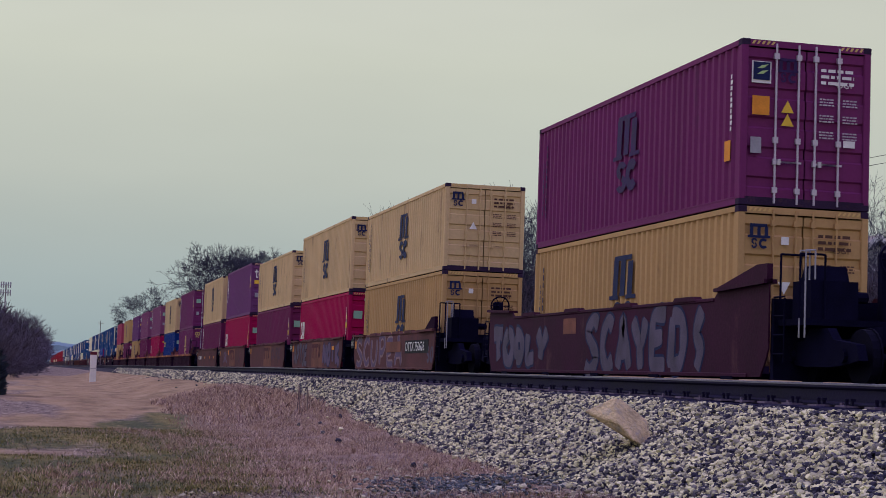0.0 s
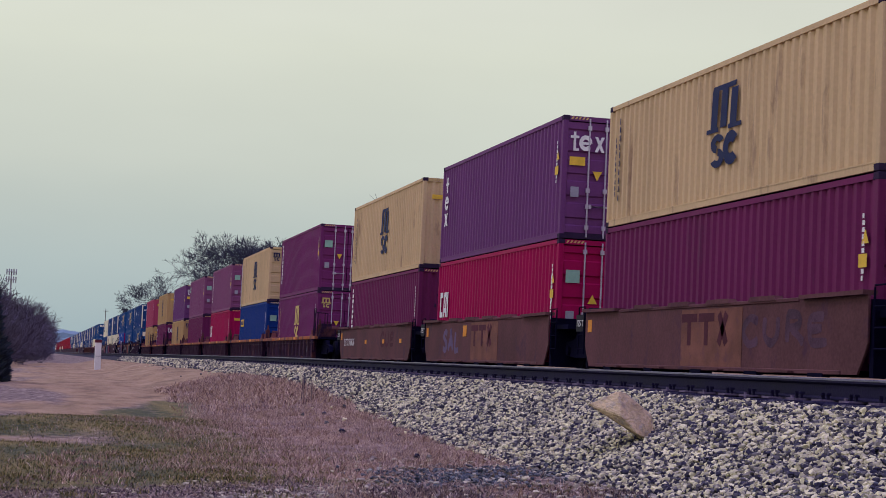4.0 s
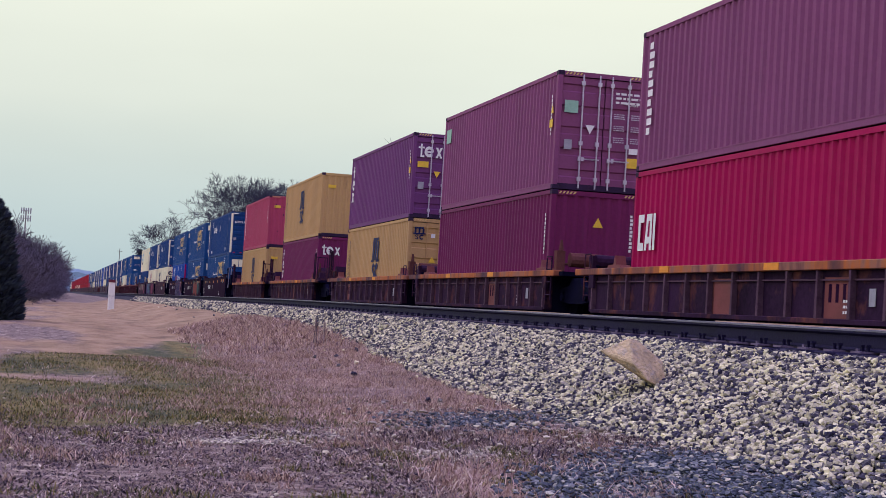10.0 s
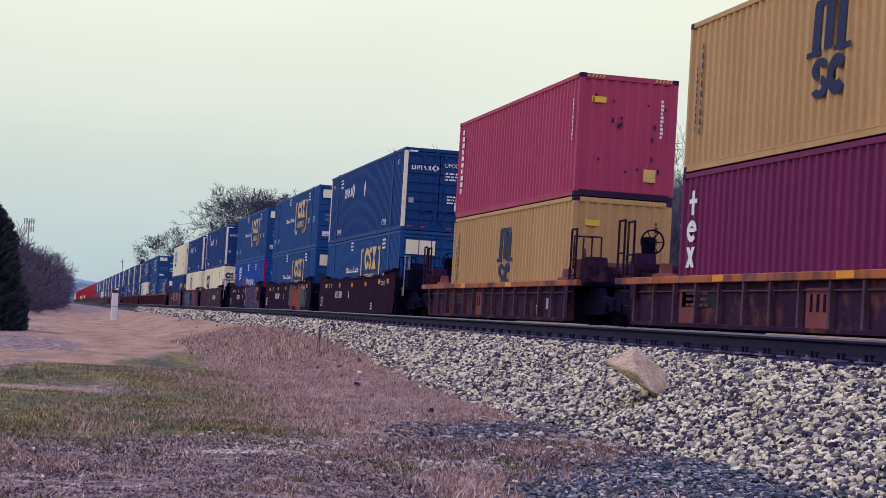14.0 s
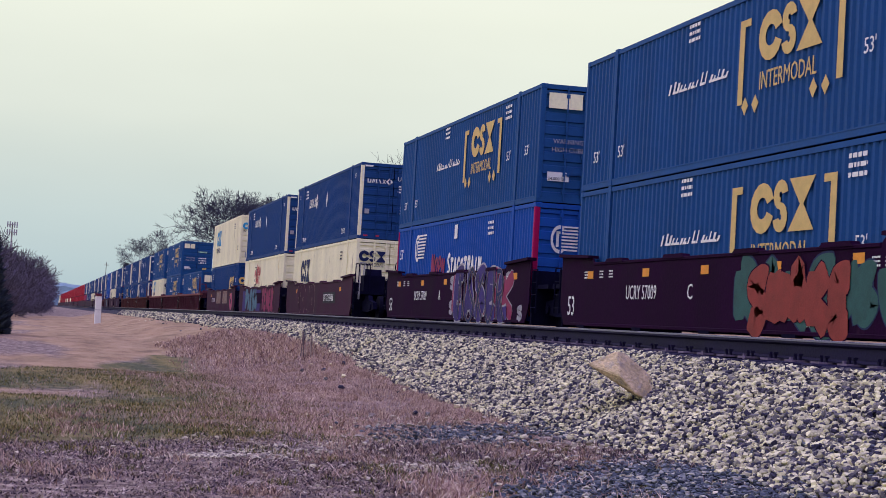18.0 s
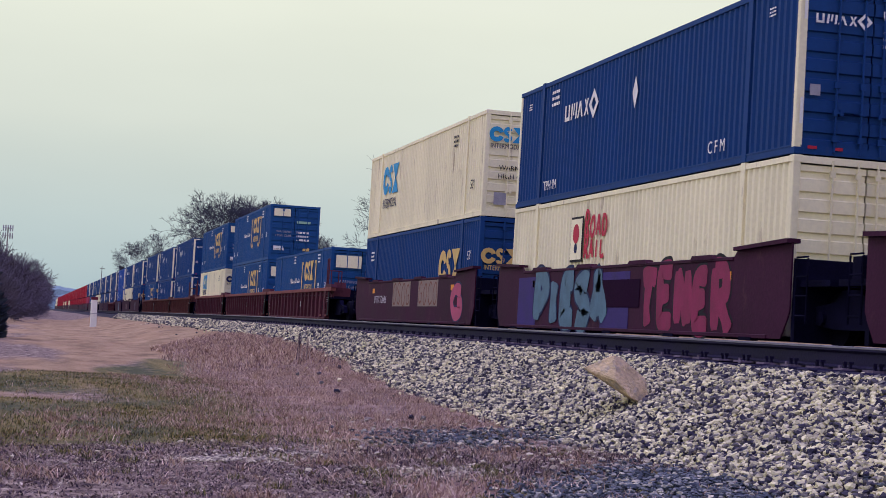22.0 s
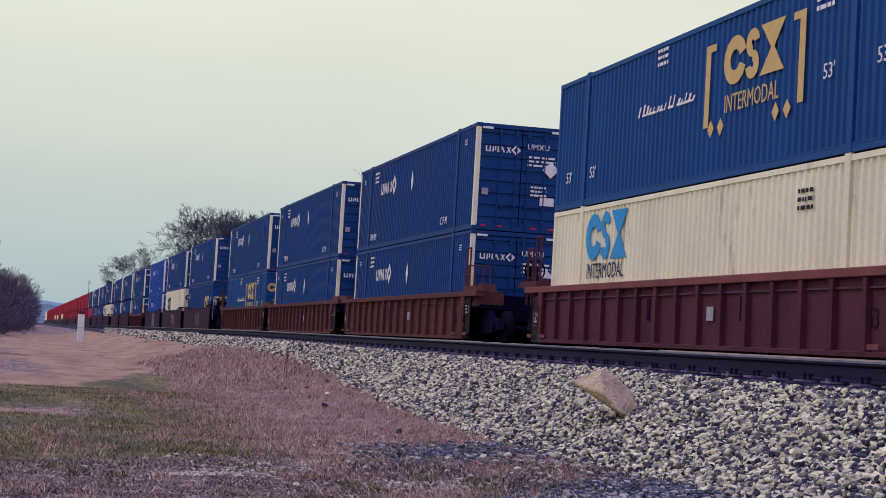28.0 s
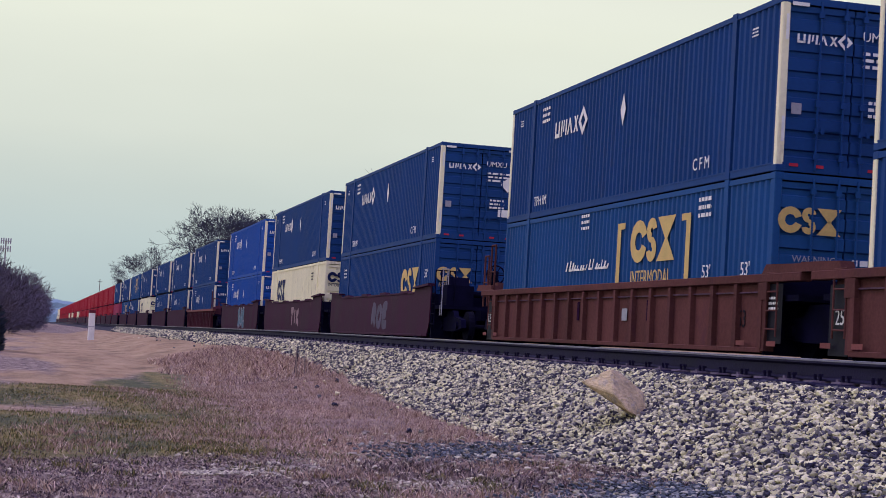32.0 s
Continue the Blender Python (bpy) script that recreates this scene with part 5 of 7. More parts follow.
    letters(c[4], "PIESA", 13.4, 8.2, 0.02, 1.44, "paint_teal", "mark_navy", 25, 0.25, 1.26, 0.008)
    car_plate(c[4], "car_dark", 7.4, 0.86, 2.3, 0.56, proud=0.006)
    letters(c[4], "TENER", 6.2, 1.8, 0.06, 1.46, "paint_cerise", "mark_black", 26, 0.22, 1.32)
    for a, b, sd in ((10.15, 7.5, 1), (6.35, 3.75, 2)):
        car_plate(c[5], "paint_sand", (a + b) / 2, 0.98, a - b, 0.78)
        letters(c[5], "OSOG" if sd == 1 else "GOCO", a, b, 0.62, 1.34, None, "faded_orange", 60 + sd, 0.05, 1.0, 0.008)
    letters(c[5], "G", 2.3, 0.6, 0.14, 1.28, "paint_rose", "mark_navy", 28, 0.17, 1.3)
    lettering("car_lettering", "DTTX 724486", 0.36, "mark_pale", c[5], (-1.486, 13.2, 0.70), SIDE, stretch=0.95)
    for k in (3, 4, 5):
        for a in (2.0, 13.4):
            car_plate(c[k], "mark_orange", a, 1.12, 0.36, 0.16)
    for k in (9, 10, 11):
        for p in c[k].children:
            for slot in p.material_slots:
                if slot.material in (MAT["car_red"], MAT["sill_red"]):
                    slot.material = MAT["car_orange"]
    # red-brown three-unit cars
    for k in range(6, 12):
        car_plate(c[k], "mark_black", 16.75, 0.62, 0.62, 1.05, 2.80)
        lettering("car_lettering", "125", 0.34, "white", c[k], (-1.412, 17.02, 0.55), SIDE, stretch=0.9)
        car_plate(c[k], "mark_black", -0.45, 0.72, 0.60, 0.95, 2.80)
        mark("small_lines", "side", "white", c[k], -0.25, 0.95, 0.7, "car_lettering", 2.82)
        lettering("car_lettering", "53", 0.42, "mark_black", c[k], (-1.392, 1.0, 0.50), SIDE, stretch=0.8)
        for a in (-0.55, 0.65, 16.0, 17.0):
            car_plate(c[k], "sill_red", a, 0.24, 0.34, 0.08, 2.96)
        car_plate(c[k], "mark_grey", 6.6, 0.72, 0.30, 0.24, 2.80)
        for a in (5.3, 9.6):
            car_plate(c[k], "car_dark", a, 0.80, 0.16, 0.40, 2.78)
    letters(c[12], "ROE", 8.4, 5.6, 0.3, 1.15, None, "paint_dusk", 52, 0.13)
    letters(c[13], "TIK", 7.6, 5.2, 0.3, 1.15, None, "paint_pink", 53, 0.13)
    letters(c[14], "SAE", 8.0, 5.0, 0.2, 1.30, "paint_teal", "paint_chalk", 54, 0.18)


dress_cars()


# ---- ground covers ----
def smooth(v):
    v = max(0.0, min(1.0, v))
    return v * v * (3 - 2 * v)


def toe(y):
    """Where the ballast's foot lies, x at a place y along the track."""
    base = 4.62 + 1.12 * smooth((y - 15) / 24)
    return base + 0.26 * noise.noise((0.0, y * 0.35, 3.0)) + 0.16 * noise.noise((5.0, y * 1.3, 3.0))


def near(v, lo, hi, soft):
    """1 inside lo..hi, falling to 0 over soft metres on either side."""
    return max(0.0, min(1.0, (v - lo) / soft + 0.5)) * max(0.0, min(1.0, (hi - v) / soft + 0.5))


def cover(x, y):
    """How much of each cover lies at a place: dry red grass, green grass, bare tan soil, dark gravel."""
    w = 0.9 * noise.noise((x * 0.35, y * 0.16, 1.0)) + 0.45 * noise.noise((x * 1.1, y * 0.5, 7.0))
    v = noise.noise((x * 0.8, y * 0.22, 31.0)) + 0.6 * noise.noise((x * 1.9, y * 0.45, 33.0))
    if x > 15.5:   # the yard beyond the tracks
        return 0.0, max(0.0, min(1.0, 0.5 + 0.8 * v)), max(0.0, min(1.0, 0.7 - 0.8 * v)), 0.0
    edge = 2.15 + 0.040 * max(0.0, y - 14) + 0.40 * w + 0.20 * v
    dry = near(x, edge, toe(y) + 0.25, 0.8) * near(y + 1.2 * w - 0.55 * max(0.0, x - 2.0), 13.2, 46, 2.4)
    dry = max(dry, 0.9 * near(x + 0.3 * w, 2.35, 3.35, 0.4) * near(y + w, 7.6, 11.0, 0.8))
    dry = max(dry, 0.75 * near(x, 2.6, 4.3, 0.5) * near(y + 0.5 * w, 11.6, 13.4, 0.6) * max(0.0, min(1.0, 0.55 + 1.4 * v)))
    dry = max(dry, 0.55 * near(x, 0.4, 2.6, 1.2) * near(y, 13.5, 27, 3.0) * max(0.0, min(1.0, 0.3 + 1.2 * v)))
    far = 25.0 + 4.6 * x + 2.0 * w + 2.5 * v
    green = near(x + 0.4 * w, -40, 2.35 + 0.035 * max(0.0, y - 14), 1.5) * near(y + 0.9 * w - 1.0 * max(0.0, x), 12.0, far - max(0.0, x), 1.6)
    green *= max(0.0, min(1.0, 1.0 + 0.7 * v)) * (1.0 - 0.9 * near(x - 0.12 * (y - 19) + 0.5 * v, -40, 0.35, 0.5) * near(y + 0.5 * w, 18.9, 20.4, 0.7))
    streaks = noise.noise((x * 0.5, y * 0.09, 12.0)) + 0.5 * noise.noise((x * 1.7, y * 0.3, 13.0))
    soil = near(x + w, -60, 5.9, 1.2) * near(y, far + 0.6, 150, 2.5) * max(0.0, min(1.0, 0.95 + 0.9 * streaks + (0.25 if x > 0.6 else -0.25)))
    soil *= 1.0 - 0.8 * near(x + 0.3 * v, -40, 0.7, 0.6) * near(y + 3 * v, 33, 42, 3.0)
    soil = max(soil, 0.45 * near(x - 0.12 * (y - 19) + 0.5 * v, -40, 0.35, 0.5) * near(y + 0.5 * w, 18.9, 20.4, 0.7))
    gravel = near(x + 0.5 * w + 0.5 * v - 0.30 * (y - 8.0), 2.75, 5.4, 0.9) * near(y + 0.9 * w + 0.8 * v, 3.0, 11.7, 1.3)
    gravel = max(gravel, near(x + 0.3 * w, 2.9, 5.2, 0.7) * near(y + 0.9 * w + 0.9 * v, 13.5, 15.2, 1.0) * max(0.0, min(1.0, 0.55 + 1.1 * v)))
    return dry, green, soil, gravel


def ground_z(x, y):
    z = fall(y) + 0.05 * noise.noise((x * 0.3, y * 0.22, 0.0)) + 0.02 * noise.noise((x * 1.7, y * 1.7, 4.0))
    z += (0.10 + 0.40 * smooth((y - 17) / 26)) * smooth((x - 2.6) / 3.0) + 1.25 * smooth((x - 16.5) / 5.0)
    return z - 0.35 * max(0.0, min(1.0, (8.0 - y) / 8.0))


CREST, TOP = 6.16, 0.785     # edge and height of the ballast's shoulder


def bed_z(x, y):
    """Height of the ballast's surface: a slope up to one broad top under both tracks."""
    t = toe(y)
    if x < CREST:
        if x < t:
            return ground_z(x, y) - 0.09
        foot = ground_z(t, y) - fall(y) - 0.02
        z = foot + (TOP - foot) * (x - t) / (CREST - t)
    elif x < 14.6:
        z = TOP - 0.10 * near(x, 9.3, 11.0, 0.8)
    else:
        z = TOP - 0.32 * (x - 14.6)
    return fall(y) + z + 0.030 * noise.noise((x * 0.8, y * 0.8, 9.0))


def grid_mesh(name, xs, ys, height, attrs=None):
    vs = [(x, y, height(x, y)) for y in ys for x in xs]
    m = len(xs)
    fs = [(j * m + i, j * m + i + 1, j * m + m + i + 1, j * m + m + i) for j in range(len(ys) - 1) for i in range(m - 1)]
    me = mesh_of(name, vs, fs)
    if attrs:
        vals = np.array([attrs(x, y) for y in ys for x in xs])
        for k, an in enumerate(("dry", "green", "soil", "gravel")):
            at = me.attributes.new(an, "FLOAT", "POINT")
            at.data.foreach_set("value", vals[:, k].astype(np.float32))
    for p in me.polygons:
        p.use_smooth = True
    return me


def turf_material():
    """Trodden winter turf: covers blended by their own ragged edges."""
    m = bpy.data.materials.new("winter_turf")
    m.use_nodes = True
    nt = m.node_tree
    n, ln = nt.nodes.new, nt.links.new
    b = nt.nodes["Principled BSDF"]
    b.inputs["Roughness"].default_value, b.inputs["Specular IOR Level"].default_value = 0.95, 0.1
    co = n("ShaderNodeTexCoord")

    def noise_at(scale, detail, stretch=(1, 1, 1)):
        mp, t = n("ShaderNodeMapping"), n("ShaderNodeTexNoise")
        mp.inputs["Scale"].default_value = stretch
        t.inputs["Scale"].default_value, t.inputs["Detail"].default_value, t.inputs["Roughness"].default_value = scale, detail, 0.7
        ln(co.outputs["Object"], mp.inputs[0])
        ln(mp.outputs[0], t.inputs["Vector"])
        return t.outputs["Fac"]

    def ramp(fac, *cols):
        r = n("ShaderNodeValToRGB")
        e = r.color_ramp.elements
        e[0].position, e[0].color = cols[0][0], (*cols[0][1], 1)
        e[1].position, e[1].color = cols[-1][0], (*cols[-1][1], 1)
        for p, c in cols[1:-1]:
            k = e.new(p)
            k.color = (*c, 1)
        ln(fac, r.inputs[0])
        return r.outputs["Color"]

    fine, mid, blot = noise_at(5, 10), noise_at(1.1, 9, (1, 0.3, 1)), noise_at(0.9, 6, (1, 0.28, 1))
    col = ramp(fine, (0.34, (0.030, 0.022, 0.040)), (0.44, (0.135, 0.095, 0.080)), (0.55, (0.31, 0.235, 0.175)), (0.68, (0.62, 0.53, 0.38)))

    def blotched(a, b):
        r, mix = n("ShaderNodeMapRange"), n("ShaderNodeMix")
        r.inputs["From Min"].default_value, r.inputs["From Max"].default_value = 0.40, 0.60
        ln(blot, r.inputs["Value"])
        mix.data_type = "RGBA"
        ln(r.outputs[0], mix.inputs["Factor"])
        ln(a, mix.inputs["A"])
        ln(b, mix.inputs["B"])
        return mix.outputs["Result"]

    covers = (("green", blotched(ramp(fine, (0.28, (0.034, 0.046, 0.036)), (0.5, (0.082, 0.092, 0.044)), (0.72, (0.18, 0.165, 0.078))),
                                 ramp(fine, (0.28, (0.075, 0.062, 0.036)), (0.5, (0.225, 0.18, 0.064)), (0.72, (0.38, 0.30, 0.12))))),
              ("soil", blotched(ramp(mid, (0.3, (0.20, 0.128, 0.072)), (0.45, (0.35, 0.230, 0.125)), (0.7, (0.49, 0.345, 0.195))),
                                ramp(mid, (0.3, (0.13, 0.092, 0.056)), (0.45, (0.27, 0.185, 0.102)), (0.7, (0.46, 0.325, 0.185))))),
              ("dry", blotched(ramp(fine, (0.28, (0.105, 0.056, 0.055)), (0.5, (0.34, 0.225, 0.155)), (0.72, (0.55, 0.42, 0.295))),
                               ramp(fine, (0.28, (0.065, 0.046, 0.050)), (0.5, (0.23, 0.165, 0.135)), (0.72, (0.44, 0.33, 0.25))))),
              ("gravel", ramp(fine, (0.3, (0.024, 0.028, 0.038)), (0.5, (0.068, 0.078, 0.092)), (0.7, (0.18, 0.185, 0.19)))))
    for an, c in covers:
        at, ad, mr, mix = n("ShaderNodeAttribute"), n("ShaderNodeMath"), n("ShaderNodeMapRange"), n("ShaderNodeMix")
        at.attribute_name = an
        ad.operation = "ADD"
        ln(at.outputs["Fac"], ad.inputs[0])
        ln(mid, ad.inputs[1])
        mr.inputs["From Min"].default_value, mr.inputs["From Max"].default_value = 0.70, 1.22
        ln(ad.outputs[0], mr.inputs["Value"])
        mix.data_type = "RGBA"
        ln(mr.outputs[0], mix.inputs["Factor"])
        ln(col, mix.inputs["A"])
        ln(c, mix.inputs["B"])
        col = mix.outputs["Result"]
    ln(col, b.inputs["Base Color"])
    bp = n("ShaderNodeBump")
    bp.inputs["Strength"].default_value, bp.inputs["Distance"].default_value = 0.9, 0.06
    ln(fine, bp.inputs["Height"])
    ln(bp.outputs[0], b.inputs["Normal"])
    return m


def island_material(name, cols, rough=0.9, fine=30.0, bump=0.4):
    """Pieces that each take their own tone from a few real ones."""
    m = bpy.data.materials.new(name)
    m.use_nodes = True
    nt = m.node_tree
    n, ln = nt.nodes.new, nt.links.new
    b = nt.nodes["Principled BSDF"]
    b.inputs["Roughness"].default_value, b.inputs["Specular IOR Level"].default_value = rough, 0.25
    geo, info, add, fr, r = n("ShaderNodeNewGeometry"), n("ShaderNodeObjectInfo"), n("ShaderNodeMath"), n("ShaderNodeMath"), n("ShaderNodeValToRGB")
    add.operation, fr.operation = "ADD", "FRACT"
    ln(geo.outputs["Random Per Island"], add.inputs[0])
    ln(info.outputs["Random"], add.inputs[1])
    ln(add.outputs[0], fr.inputs[0])
    ln(fr.outputs[0], r.inputs[0])
    e = r.color_ramp.elements
    e[0].position, e[0].color = cols[0][0], (*cols[0][1], 1)
    e[1].position, e[1].color = cols[-1][0], (*cols[-1][1], 1)
    for p, c in cols[1:-1]:
        k = e.new(p)
        k.color = (*c, 1)
    co, t, mr, mul = n("ShaderNodeTexCoord"), n("ShaderNodeTexNoise"), n("ShaderNodeMapRange"), n("ShaderNodeVectorMath")
    t.inputs["Scale"].default_value, t.inputs["Detail"].default_value = fine, 4
    mr.inputs["To Min"].default_value, mr.inputs["To Max"].default_value = 0.65, 1.35
    mul.operation = "SCALE"
    ln(co.outputs["Object"], t.inputs["Vector"])
    ln(t.outputs["Fac"], mr.inputs["Value"])
    ln(r.outputs["Color"], mul.inputs[0])
    ln(mr.outputs[0], mul.inputs["Scale"])
    ln(mul.outputs[0], b.inputs["Base Color"])
    bp = n("ShaderNodeBump")
    bp.inputs["Strength"].default_value, bp.inputs["Distance"].default_value = bump, 0.01
    ln(t.outputs["Fac"], bp.inputs["Height"])
    ln(bp.outputs[0], b.inputs["Normal"])
    return m


MAT["turf"] = turf_material()
# kept dark so the gaps between the stones carry painted shade
MAT["bed"] = material("shaded_ballast_fines", (0.034, 0.031, 0.042), 0.95, vary=0.6, scale=2.5, fine=11, bump=0.8, step=0.05)
MAT["stone"] = island_material("ballast_stone", ((0.0, (0.022, 0.020, 0.040)), (0.26, (0.060, 0.055, 0.075)), (0.42, (0.18, 0.165, 0.145)), (0.62, (0.50, 0.455, 0.285)), (1.0, (0.86, 0.79, 0.46))))
MAT["pale_stone"] = island_material("pale_limestone", ((0.0, (0.16, 0.13, 0.12)), (0.5, (0.38, 0.33, 0.24)), (1.0, (0.70, 0.63, 0.42))))
MAT["gravel"] = island_material("dark_gravel", ((0.0, (0.034, 0.042, 0.056)), (0.50, (0.082, 0.098, 0.115)), (0.82, (0.17, 0.18, 0.18)), (1.0, (0.52, 0.49, 0.36))))
MAT["dry_grass"] = island_material("dry_red_grass", ((0.0, (0.11, 0.058, 0.070)), (0.35, (0.33, 0.210, 0.155)), (0.8, (0.54, 0.385, 0.265)), (1.0, (0.74, 0.58, 0.42))), 0.85)
MAT["green_grass"] = island_material("winter_green_grass", ((0.0, (0.032, 0.044, 0.024)), (0.45, (0.120, 0.120, 0.038)), (0.75, (0.27, 0.225, 0.062)), (0.9, (0.38, 0.29, 0.12)), (1.0, (0.17, 0.10, 0.085))), 0.85)
MAT["straw"] = island_material("straw", ((0.0, (0.20, 0.11, 0.10)), (0.4, (0.45, 0.30, 0.23)), (0.8, (0.66, 0.50, 0.38)), (1.0, (0.80, 0.66, 0.50))), 0.85)
MAT["leaf_litter"] = island_material("leaf_litter", ((0.0, (0.030, 0.022, 0.042)), (0.35, (0.11, 0.075, 0.080)), (0.7, (0.28, 0.20, 0.17)), (0.9, (0.46, 0.37, 0.29)), (1.0, (0.74, 0.65, 0.50))), 0.9)

XS = [-1800, -600, -200, -80, -40, -20, -12, -8] + [round(-6 + 0.4 * i, 2) for i in range(33)] + [8, 10, 16, 16.5, 17.3, 18, 19, 20, 21.5, 24, 30, 40, 80, 200, 600, 1800]
YS = [-600, -60, -20, -5, 2] + [round(5 + 0.3 * i, 2) for i in range(100)] + [35 + 1.0 * i for i in range(65)] + [100, 108, 116, 126, 140, 160, 190, 230, 300, 400, 600, 900, 1500, 3500]
ground = piece("ground", grid_mesh("ground", XS, YS, ground_z, cover), "turf")
tagged(ground, "worn winter field with dry and green grass beside the railway", "ground", kind="structure")
BX = [4.0, 4.3, 4.6, 4.9, 5.2, 5.5, 5.8, 6.0, 6.18, 6.6, 7.8, 8.6, 9.4, 10.2, 11.0, 11.3, 12.84, 14.6, 16, 17.2]
BY = [-600, -60, 0] + [round(6 + 0.6 * i, 2) for i in range(70)] + [48 + 2 * i for i in range(30)] + [110, 130, 160, 200, 300, 450, 700, 1100, 1700]
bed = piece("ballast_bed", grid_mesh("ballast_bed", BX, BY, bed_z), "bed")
tagged(bed, "bed of pale crushed stone under the track", "ballast", kind="structure")

# ---- loose stones ----
ICO = []
for i in range(10):
    z = 1 - 2 * (i + 0.5) / 10
    w = i * 2.39996
    ICO.append((math.sqrt(1 - z * z) * math.cos(w), math.sqrt(1 - z * z) * math.sin(w), z))


def hull_faces(pts):
    bm = bmesh.new()
    for p in pts:
        bm.verts.new(p)
    bm.verts.ensure_lookup_table()
    for i, v in enumerate(bm.verts):
        v.index = i
    r = bmesh.ops.convex_hull(bm, input=bm.verts)
    bm.verts.index_update()
    fs = [tuple(v.index for v in f.verts) for f in bm.faces]
    bm.free()
    return fs


ICO_V, ICO_F = np.array(ICO), np.array(hull_faces(ICO))


def stones(points, sizes, seed, flat=0.80):
    """Angular stones at the points, joined in one mesh: jittered hulls, each turned its own way."""
    r = np.random.RandomState(seed)
    n, k = len(points), len(ICO_V)
    v = ICO_V[None] * (1 + r.uniform(-0.42, 0.30, (n, k, 1)))
    v = v * np.stack([r.uniform(0.7, 1.25, n), r.uniform(0.55, 1.0, n), r.uniform(0.75, 1.1, n) * flat], 1)[:, None]
    a, b = r.uniform(0, 6.28, n), r.uniform(-0.5, 0.5, n)
    y1, z1 = v[..., 1] * np.cos(b)[:, None] - v[..., 2] * np.sin(b)[:, None], v[..., 1] * np.sin(b)[:, None] + v[..., 2] * np.cos(b)[:, None]
    x1 = v[..., 0]
    v = np.stack([x1 * np.cos(a)[:, None] - y1 * np.sin(a)[:, None], x1 * np.sin(a)[:, None] + y1 * np.cos(a)[:, None], z1], 2)
    v = v * np.asarray(sizes)[:, None, None] * 0.5 + np.asarray(points)[:, None]
    f = ICO_F[None] + (np.arange(n) * k)[:, None, None]
    return quick_mesh("stones", v.reshape(-1, 3), f.reshape(-1, 3))


def quick_mesh(name, v, f):
    """A mesh of triangles straight from arrays."""
    me = bpy.data.meshes.new(name)
    me.vertices.add(len(v))
    me.vertices.foreach_set("co", np.ascontiguousarray(v, np.float32).ravel())
    me.loops.add(f.size)
    me.loops.foreach_set("vertex_index", np.ascontiguousarray(f, np.int32).ravel())
    me.polygons.add(len(f))
    me.polygons.foreach_set("loop_start", np.arange(0, f.size, 3, dtype=np.int32))
    me.update(calc_edges=True)
    me.shade_flat()
    return me


def strew(seed, x0, x1, y0, y1, per, keep, size, height, sink=0.15):
    """Points strewn over a stretch of the plan, where keep(x, y) allows them."""
    r = random.Random(seed)
    pts, sz = [], []
    for _ in range(int((x1 - x0) * (y1 - y0) * per)):
        x, y = r.uniform(x0, x1), r.uniform(y0, y1)
        if x > 0.57 * y + 0.8 or x < -0.05 * y - 0.5 or r.random() > keep(x, y):
            continue
        s = size * r.uniform(0.55, 1.35)
        pts.append((x, y, height(x, y) + s * (0.25 - sink) + r.uniform(0, 0.03)))
        sz.append(s)
    return pts, sz


def on_bed(x, y):
    return 1.0 if toe(y) < x < 6.27 else 0.0


def thin_edge(x, y):
    d = (toe(y) - x) / 1.4
    return 0.0 if d < 0 else max(0.0, 0.45 * (1 - d)) ** 2


def surface(x, y):
    return max(bed_z(x, y), ground_z(x, y))


def pick_nearest(pts, sz, count):
    order = sorted(range(len(pts)), key=lambda i: pts[i][0] ** 2 + pts[i][1] ** 2)
    a = set(order[:count])
    return [i for i in range(len(pts)) if i in a], [i for i in range(len(pts)) if i not in a]


